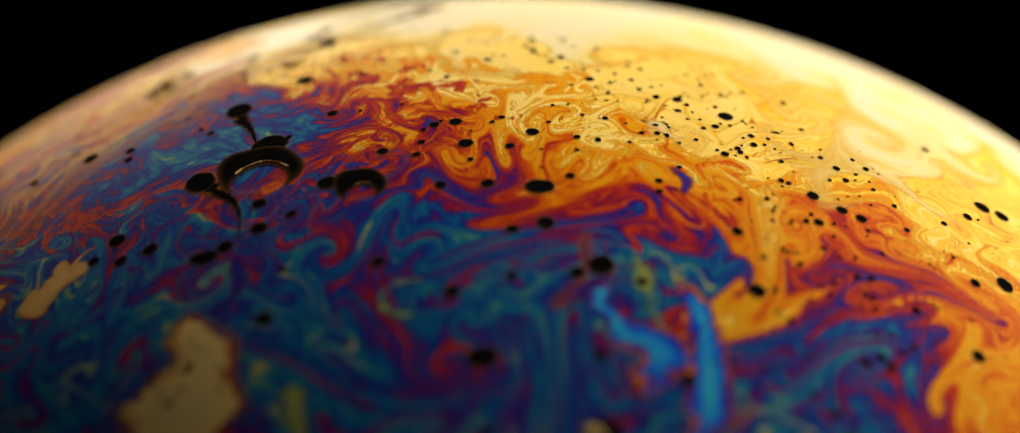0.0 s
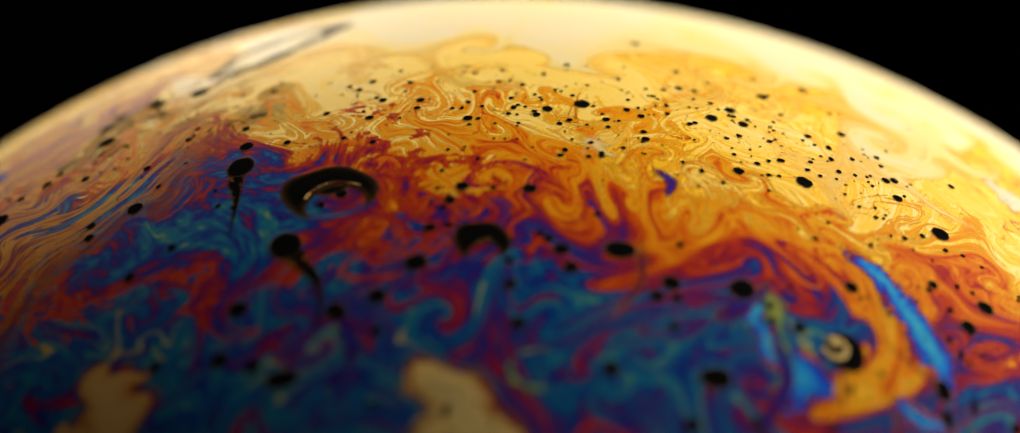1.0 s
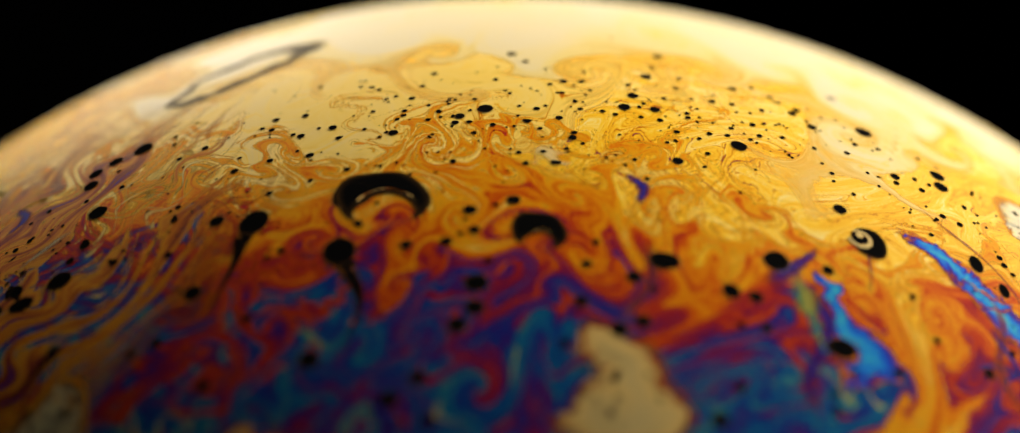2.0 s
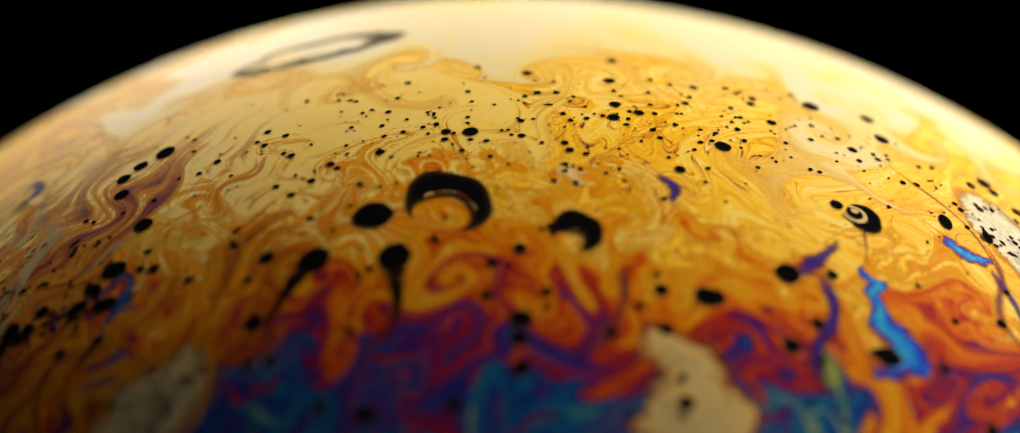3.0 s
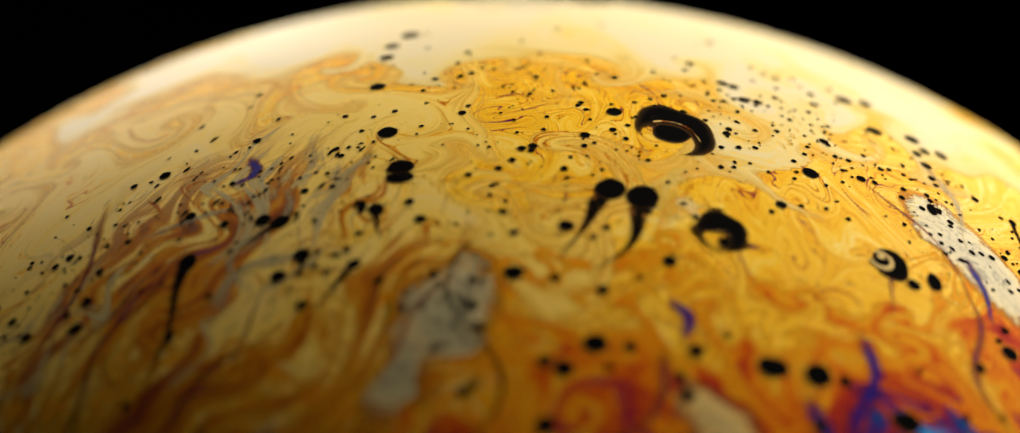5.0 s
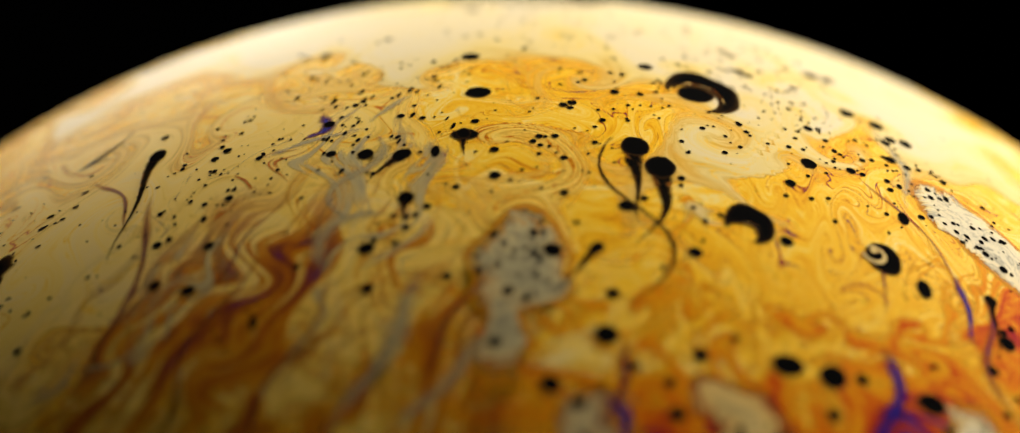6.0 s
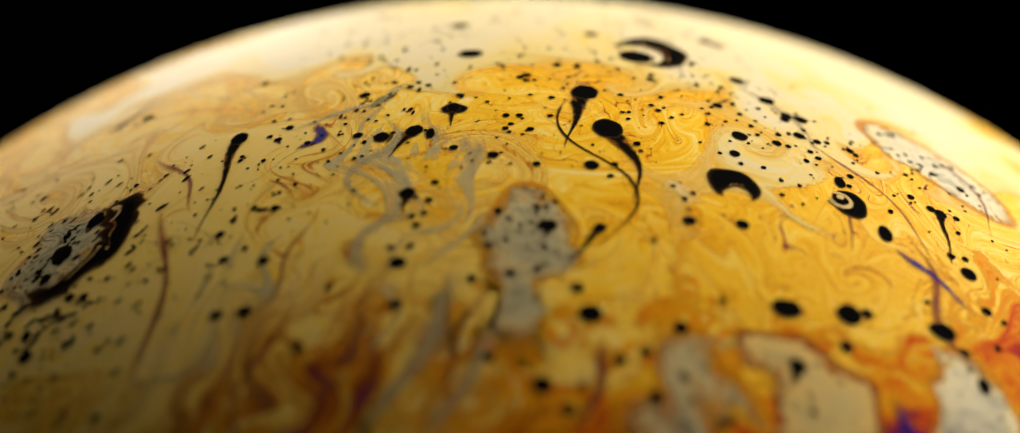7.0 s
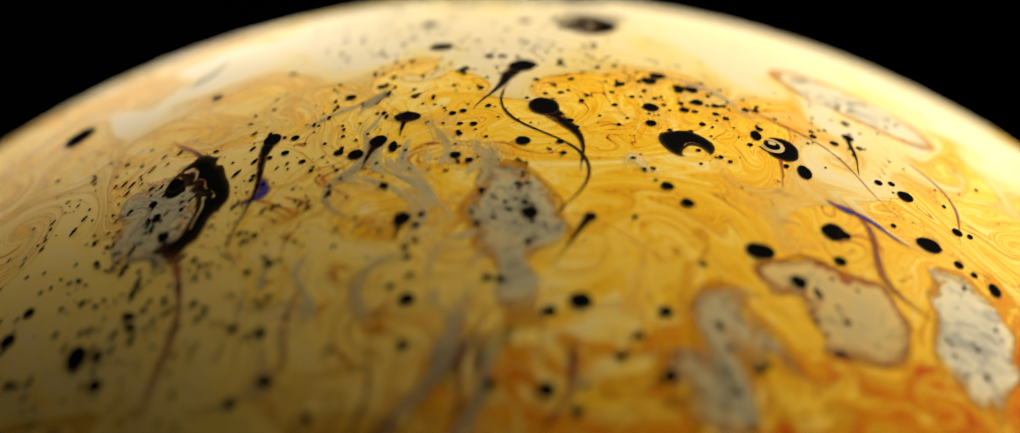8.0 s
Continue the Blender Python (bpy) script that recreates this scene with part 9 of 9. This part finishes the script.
    walk(spot(0.46, 1, 233), path(3.11, -5.09, 5.46, -8.46, 7.53, -12.4, 9.37, -15.15, 10.04, -16.61, 11.39, -18.41, 12.77, -20.11, 15.5, -20.97, 19.55, -22.03, 23.51, -22.88, 25.92, -24.28, 27.58, -23.95, 28.6, -24.57, 28.7, -25.37, 28.9, -26.07, 28.99, -26.77, 29.19, -27.47))
    walk(spot(0.84, 1, 234), path(23.94, -0.61, 26.29, -3.63, 28.35, -6.79, 30.11, -8.73, 30.89, -10.16, 32.47, -12.1, 34.08, -13.94, 35.89, -12.48, 39.02, -11.71, 41.86, -10.81, 43.77, -11.42, 44.73, -10.34, 44.93, -10.04, 45.07, -10.81, 45.31, -11.48, 45.45, -12.16, 45.7, -12.83))
    walk(spot(0.78, 1, 235), path(25.03, -0.72, 27.39, -3.71, 29.45, -6.82, 31.22, -8.71, 32.01, -10.13, 33.59, -12.07, 35.21, -13.91, 37.01, -12.33, 40.11, -11.46, 42.92, -10.46, 44.82, -11.02, 45.76, -9.9, 45.93, -9.55, 46.07, -10.31, 46.31, -10.98, 46.45, -11.65, 46.69, -12.32))
    walk(spot(0.51, 1, 236), path(22.72, -2.15, 25.12, -5.21, 27.24, -8.42, 29.08, -10.41, 29.86, -11.84, 31.43, -13.78, 33.03, -15.62, 35.05, -14.27, 38.36, -13.57, 41.38, -12.72, 43.39, -13.35, 44.43, -12.28, 44.74, -12, 44.89, -12.77, 45.13, -13.44, 45.28, -14.11, 45.53, -14.79))
    walk(spot(0.92, 1, 237), path(23.64, -6.77, 26.16, -9.8, 28.52, -12.96, 30.58, -14.88, 31.41, -16.31, 32.98, -18.25, 34.59, -20.09, 37.13, -18.54, 40.83, -17.63, 44.23, -16.54, 46.43, -17.03, 47.61, -15.84, 48.12, -15.38, 48.29, -16.13, 48.56, -16.79, 48.73, -17.45, 49.01, -18.11))
    walk(spot(0.69, 1, 238), path(21.29, -12.17, 23.93, -15.26, 26.54, -18.52, 28.86, -20.52, 29.7, -21.96, 31.25, -23.9, 32.83, -25.74, 36.11, -24.34, 40.43, -23.49, 44.43, -22.41, 46.94, -22.88, 48.38, -21.67, 49.23, -21.16, 49.44, -21.9, 49.74, -22.56, 49.95, -23.22, 50.25, -23.87))
    walk(spot(0.74, 1, 239), path(-1.63, -2.56, 0.68, -5.96, 2.64, -10.01, 4.35, -12.9, 5, -14.34, 6.35, -16.06, 7.7, -17.7, 10.14, -19.13, 13.97, -20.68, 17.78, -22.05, 20.09, -23.67, 21.73, -23.6, 22.7, -24.53, 22.76, -25.33, 22.93, -26.02, 22.99, -26.72, 23.15, -27.41))
    walk(spot(0.42, 1, 240), path(-3.87, -3.31, -1.57, -6.7, 0.38, -10.79, 2.09, -13.74, 2.72, -15.17, 4.03, -16.85, 5.35, -18.45, 7.87, -20.14, 11.8, -21.89, 15.72, -23.44, 18.06, -25.14, 19.78, -25.16, 20.85, -26.19, 20.89, -26.98, 21.04, -27.67, 21.08, -28.37, 21.23, -29.06))
    walk(spot(0.75, 1, 241), path(-10.05, -13.07, -7.86, -16.45, -5.89, -20.61, -4.04, -23.7, -3.55, -25.08, -2.51, -26.65, -1.47, -28.13, 2.24, -30.48, 7.21, -32.66, 12.3, -34.57, 15.13, -36.38, 17.54, -36.52, 19.39, -37.64, 19.39, -38.43, 19.5, -39.12, 19.5, -39.81, 19.6, -40.5))
    walk(spot(1.40, 0.64, 242), path(-13.15, -8.78, -10.96, -12.12, -9.08, -16.31, -7.39, -19.46, -6.88, -20.8, -5.78, -22.3, -4.66, -23.72, -1.59, -26.43, 2.86, -28.95, 7.43, -31.25, 9.99, -33.23, 12.18, -33.61, 13.74, -35.01, 13.69, -35.78, 13.75, -36.45, 13.71, -37.13, 13.77, -37.8))
    walk(spot(0.79, 1, 243), path(-15.87, -7.4, -13.68, -10.71, -11.87, -14.91, -10.24, -18.1, -9.74, -19.41, -8.63, -20.85, -7.51, -22.21, -4.67, -25.21, -0.4, -27.99, 4, -30.56, 6.46, -32.65, 8.6, -33.19, 10.07, -34.76, 9.98, -35.51, 10.02, -36.18, 9.95, -36.84, 9.97, -37.5))
    walk(spot(0.59, 1, 244), path(-18.67, -7.16, -16.51, -10.43, -14.74, -14.63, -13.16, -17.85, -12.68, -19.13, -11.59, -20.49, -10.48, -21.79, -7.75, -25.09, -3.56, -28.11, 0.78, -30.94, 3.18, -33.12, 5.33, -33.79, 6.78, -35.52, 6.66, -36.26, 6.66, -36.91, 6.56, -37.55, 6.55, -38.2))
    walk(spot(0.36, 1, 245), path(-9.41, -10.43, -7.19, -13.8, -5.23, -17.96, -3.43, -21.04, -2.91, -22.42, -1.8, -24, -0.68, -25.5, 2.68, -27.79, 7.35, -29.95, 12.12, -31.85, 14.8, -33.67, 17.03, -33.83, 18.66, -34.99, 18.66, -35.77, 18.77, -36.46, 18.78, -37.15, 18.88, -37.84))
    walk(spot(0.49, 1, 246), path(6.06, -11.65, 8.49, -15, 10.8, -18.85, 12.92, -21.49, 13.61, -22.95, 14.92, -24.79, 16.25, -26.53, 19.82, -26.96, 24.54, -27.6, 29.13, -27.96, 31.86, -29.12, 33.75, -28.52, 35.09, -28.79, 35.24, -29.59, 35.48, -30.29, 35.63, -30.98, 35.88, -31.68))
    walk(spot(0.72, 1, 247), path(3.29, -11.37, 5.67, -14.75, 7.92, -18.68, 9.98, -21.41, 10.64, -22.87, 11.91, -24.67, 13.2, -26.38, 16.76, -27.15, 21.49, -28.07, 26.14, -28.71, 28.88, -29.99, 30.84, -29.53, 32.25, -29.95, 32.38, -30.75, 32.6, -31.45, 32.73, -32.15, 32.96, -32.85))
    walk(spot(0.54, 1, 248), path(-9.32, -6.83, -7.08, -10.21, -5.16, -14.37, -3.43, -17.44, -2.87, -18.82, -1.68, -20.41, -0.48, -21.91, 2.42, -24.2, 6.7, -26.39, 11.05, -28.37, 13.55, -30.24, 15.56, -30.46, 16.94, -31.69, 16.94, -32.47, 17.04, -33.16, 17.04, -33.84, 17.14, -34.52))
    walk(spot(0.73, 1, 249), path(-10.92, -5.72, -8.68, -9.09, -6.8, -13.26, -5.12, -16.37, -4.56, -17.74, -3.36, -19.29, -2.15, -20.76, 0.59, -23.23, 4.74, -25.58, 8.98, -27.73, 11.42, -29.67, 13.39, -29.98, 14.71, -31.33, 14.69, -32.1, 14.78, -32.78, 14.76, -33.46, 14.84, -34.14))
    walk(specks(26, 2.2, 874), path(-75, 11.51, -75, 22.91, -75, 19.05, -75, 6.48, -71.53, -0.3, -66.74, 1.11, -62.2, 3.64, -55.81, 1.83, -50.43, -3.79, -45.35, -8.16, -38.49, -7.66, -31.39, -5.25, -24.98, -3.63, -20.31, -3.11, -17.41, -3.41, -15.31, -3.02, -13.59, -2.08))
    walk(specks(22, 2.0, 664), path(-75, 11.23, -75, 22.51, -75, 18.59, -75, 6.03, -72.11, -0.73, -67.29, 0.65, -62.72, 3.17, -56.27, 1.31, -50.76, -4.44, -45.59, -9.03, -38.77, -9, -31.87, -7.52, -25.7, -7.42, -21.26, -8.24, -18.93, -9.99, -17.6, -11.72, -16.02, -12.47))
    walk(specks(40, 2.6, 249), path(-75, 11.74, -75, 23.24, -75, 19.43, -75, 6.83, -75, 0.06, -75, 1.48, -74.53, 4.03, -68.19, 2.27, -62.92, -3.25, -57.91, -7.45, -50.11, -7.04, -40.13, -5.11, -31.13, -4.43, -24.77, -5.12, -21.45, -6.97, -19.3, -8.2, -17.15, -8.16))
    walk(specks(26, 2.4, 643), path(-75, 11.43, -75, 22.8, -75, 18.92, -75, 6.35, -75, -0.42, -73.65, 0.98, -69.1, 3.51, -62.69, 1.68, -57.27, -3.98, -52.16, -8.41, -44.47, -8.5, -36.1, -7.17, -28.67, -7.41, -23.42, -8.82, -20.76, -11.18, -19.16, -13.23, -17.19, -13.75))
    walk(specks(26, 2.4, 952), path(-75, 5.98, -75, 15.26, -74.55, 10.3, -60.25, -1.96, -50.11, -8.72, -44.67, -7.72, -40.03, -5.58, -34.38, -6.33, -29.42, -8.35, -25.38, -9.12, -20.96, -7.34, -16.89, -4.46, -13.99, -2.82, -11.94, -2.3, -11.07, -3.19, -10.77, -4.42, -10.31, -5.04))
    walk(specks(26, 2.2, 968), path(-75, 6.65, -75, 16.16, -75, 11.33, -64.89, -0.97, -54.86, -7.72, -49.49, -6.63, -44.32, -4.24, -37.98, -5.55, -32.71, -8.43, -28.54, -9.89, -24.14, -8.79, -19.91, -6.59, -16.5, -5.48, -13.99, -5.68, -12.78, -7.13, -12.3, -9.05, -11.79, -10.73))
    walk(specks(26, 2.6, 256), path(-75, 3.16, -62.9, 11.54, -49, 6.1, -37.07, -3.72, -31.62, -7.86, -28.66, -8.71, -25.88, -8.22, -22.3, -8.51, -18.6, -9.07, -15.01, -8.78, -11.7, -7.25, -9.08, -5.1, -7.33, -3.32, -6.41, -2.03, -6.39, -2.16, -6.87, -2.97, -7.24, -3.76))
    walk(specks(24, 2.6, 789), path(-19.42, 7.87, -19.8, 5.46, -19.71, 1.5, -18.91, -2.85, -17.64, -6.4, -15.93, -8.14, -14.07, -8.74, -11.52, -9.06, -8.42, -8.89, -5.33, -8.28, -2.55, -7.26, -0.74, -5.71, -0.17, -4.27, -0.37, -3.14, -1.12, -2.93, -2.15, -3.12, -3.08, -3.49))
    walk(specks(26, 3.0, 659), path(14.18, -9.88, 15.69, -5.22, 14.22, -1.16, 11.97, 0.34, 10.53, 0.61, 9.99, 0.5, 9.69, -0.13, 10.05, -1.01, 11.35, -0.93, 12.95, -0.4, 14.28, 0.23, 14.93, 1.15, 14.02, 1.61, 12.01, 1.96, 9.78, 2.5, 7.42, 3.25, 5.14, 3.65))
    walk(specks(26, 2.6, 714), path(9.71, -24.49, 16.6, -18.1, 20.7, -12.5, 22.29, -6.66, 22.38, -2.9, 21.58, -1.29, 20.52, -0.31, 19.67, -0.46, 19.48, -0.9, 19.51, -0.98, 19.52, -0.75, 19.54, -0.35, 18.56, -0.48, 16.58, -0.49, 14.47, 0.14, 12.18, 1.27, 9.85, 1.97))
    walk(specks(20, 2.2, 875), path(3.43, -41.44, 11.83, -31.51, 21.37, -26.2, 28.47, -18.98, 31.81, -12.01, 32.03, -7.9, 30.89, -4, 28.97, -2.09, 27.17, -2.04, 25.47, -2.59, 24.17, -3.33, 23.71, -3.79, 22.94, -3.6, 21.27, -2.62, 19.19, -1.14, 16.83, 0.62, 14.47, 1.91))
    walk(specks(26, 3.0, 681), path(1.64, 8.66, -3.29, 5.64, -6.77, 3.16, -9.34, 1.62, -10.76, 0.22, -11.01, -0.8, -10.98, -1.2, -9.87, -1.24, -7.7, -0.62, -4.94, 0.72, -2.01, 3.25, 0.4, 7.83, 1.32, 13.59, 1.04, 18.93, 0.49, 22.16, -0.13, 22.73, -0.42, 22.64))
    walk(specks(30, 3.0, 650), path(10.18, 3.85, 5.84, 3.62, 1.89, 2.49, -1.24, 1.88, -3.21, 1.55, -3.88, 0.98, -4.19, 0.3, -3.77, -0.08, -2.16, 0.33, 0.2, 1.22, 2.78, 2.93, 4.66, 6.39, 4.97, 10.5, 3.83, 14.11, 2.14, 16.05, 0.44, 16.57, -0.84, 16.71))
    walk(specks(30, 3.0, 917), path(12.75, -0.57, 10.14, 1.11, 6.78, 1.28, 4, 1.01, 2.33, 0.92, 1.83, 0.41, 1.72, -0.38, 2.35, -0.82, 4.14, -0.14, 6.65, 1.25, 9.02, 3.17, 10.44, 5.78, 10.4, 8.43, 9.04, 10.69, 7.12, 12.85, 5.08, 14.73, 3.29, 16.18))
    walk(specks(34, 3.2, 119), path(14.69, -7.78, 15.12, -3.12, 12.85, 0.14, 10.29, 1.04, 8.82, 1.12, 8.31, 0.9, 8.07, 0.27, 8.53, -0.42, 10.03, -0.06, 11.92, 0.86, 13.55, 1.94, 14.34, 3.3, 13.34, 4.14, 11.18, 4.74, 8.78, 5.32, 6.28, 5.95, 3.93, 6.28))
    walk(specks(30, 2.8, 422), path(12.08, -19.66, 17.52, -13.91, 19.78, -8.27, 19.91, -3.01, 19.21, -0.38, 18.27, 0.61, 17.28, 0.89, 16.71, 0.17, 16.95, -0.39, 17.47, -0.46, 17.87, -0.21, 18.06, 0.3, 17.06, 0.24, 15.03, 0.27, 12.86, 0.82, 10.52, 1.8, 8.19, 2.34))
    walk(specks(20, 2.2, 480), path(7.85, -30.24, 15.64, -22.65, 21.67, -16.88, 24.87, -10.4, 25.89, -5.58, 25.37, -3, 24.22, -0.83, 23.01, 0.04, 22.3, 0.14, 21.81, 0.29, 21.45, 0.64, 21.24, 1, 19.99, 0.65, 17.66, 0.34, 15.28, 0.76, 12.82, 1.8, 10.38, 2.47))
    walk(specks(20, 2.6, 660), path(4.67, 2.95, 1.9, 0.72, -0.19, -1.04, -2.02, -1.7, -3.25, -2.04, -3.39, -2.81, -3.16, -3.61, -2.13, -4.12, 0.07, -3.78, 2.8, -2.98, 5.42, -1.63, 6.99, 0.52, 6.83, 2.71, 5.57, 4.52, 3.83, 5.62, 1.88, 6.36, 0.12, 6.75))
    walk(specks(26, 2.4, 940), path(-44.93, 1.48, -36.05, 6.41, -30.43, 2.79, -26.24, -1.81, -23.6, -4.97, -21.73, -6.53, -19.81, -6.83, -16.94, -6.93, -13.61, -6.73, -10.32, -5.7, -7.1, -3.6, -4.62, -0.62, -3.25, 2.78, -2.9, 5.87, -3.32, 7.41, -4.08, 7.98, -4.63, 8.43))
    walk(specks(26, 2.4, 605), path(-75, 6.06, -73.65, 15.37, -60.45, 10.42, -46.16, -1.84, -37.94, -7.72, -34.24, -8.06, -30.94, -6.97, -26.57, -6.97, -22.37, -7.64, -18.5, -7.23, -14.68, -5.21, -11.61, -2.39, -9.32, 0.32, -7.92, 2.19, -7.57, 2.47, -7.79, 2.17, -7.95, 2.24))
    walk(specks(24, 2.4, 423), path(-33.87, 6.26, -29.85, 7.58, -26.87, 4.09, -24.17, -0.03, -22.34, -2.95, -20.97, -4.56, -19.45, -5.13, -16.86, -5.29, -13.74, -4.98, -10.52, -3.77, -7.25, -1.39, -4.6, 2.34, -3.08, 7.01, -2.79, 10.98, -3.3, 12.67, -4.1, 13.1, -4.65, 13.43))
    walk(specks(26, 3.0, 398), path(7.11, 3.31, 3.68, 1.84, 0.84, 0.34, -1.56, -0.23, -3.16, -0.53, -3.58, -1.21, -3.68, -2, -3.06, -2.55, -1.26, -2.41, 1.28, -1.87, 3.9, -0.65, 5.6, 1.71, 5.68, 4.33, 4.58, 6.34, 2.96, 7.57, 1.16, 8.29, -0.37, 8.69))
    walk(specks(28, 3.0, 504), path(12.44, -3.16, 11.09, -1.1, 8.53, -0.42, 6.24, -0.55, 4.98, -0.68, 4.75, -1.16, 4.91, -1.89, 5.75, -2.45, 7.58, -1.91, 9.83, -0.87, 11.75, 0.28, 12.73, 1.72, 12.06, 2.84, 10.21, 3.69, 8, 4.38, 5.63, 5.07, 3.4, 5.45))
    walk(specks(22, 2.6, 538), path(16.01, -11.48, 17.95, -5.99, 16.58, -0.49, 14.14, 1.94, 12.43, 2.55, 11.49, 2.7, 10.8, 2.14, 10.87, 1.3, 12.04, 1.51, 13.65, 2.43, 15.04, 3.58, 15.58, 4.89, 14.34, 5.72, 11.91, 6.27, 9.34, 6.89, 6.72, 7.57, 4.29, 7.92))
    walk(specks(24, 2.2, 337), path(-75, 5.85, -75, 15.09, -69.52, 10.1, -55.19, -2.15, -45.05, -8.91, -40.19, -8.52, -36.11, -6.85, -31.01, -7.21, -26.33, -8.57, -22.39, -8.83, -18.1, -6.88, -14.59, -4.28, -12.11, -2.69, -10.39, -1.96, -9.75, -2.58, -9.71, -3.74, -9.53, -4.53))
    walk(specks(24, 2.4, 474), path(-11.97, 8.27, -14.07, 5.3, -15.37, 1.63, -15.71, -2.06, -15.16, -5.34, -13.77, -7.25, -12.11, -8.01, -9.67, -8.37, -6.57, -8.12, -3.47, -7.53, -0.65, -6.46, 1.16, -4.83, 1.54, -3.34, 1.11, -2.03, 0.19, -1.52, -1.02, -1.34, -2.19, -1.41))
    walk(specks(30, 2.2, 662), path(-75, 12.25, -75, 23.97, -75, 20.27, -75, 7.64, -75, 0.85, -75, 2.31, -75, 4.89, -75, 3.23, -75, -2.05, -75, -5.85, -67.79, -4.61, -56.75, -1.02, -42.53, 0.88, -31.58, 1.15, -25.82, -0.46, -22.56, -2.27, -19.55, -1.89))
    walk(specks(20, 2.2, 834), path(10.95, -60, 20.65, -60, 31.97, -60, 45.01, -57.43, 55.61, -36.45, 57.32, -23.99, 54.98, -10.89, 49.25, -0.54, 40.95, 0.69, 34.66, -1.39, 31.26, -2.91, 30.22, -3.95, 29.24, -4.33, 27.43, -3.67, 25.28, -1.94, 22.92, 0.35, 20.7, 2.37))


motions()
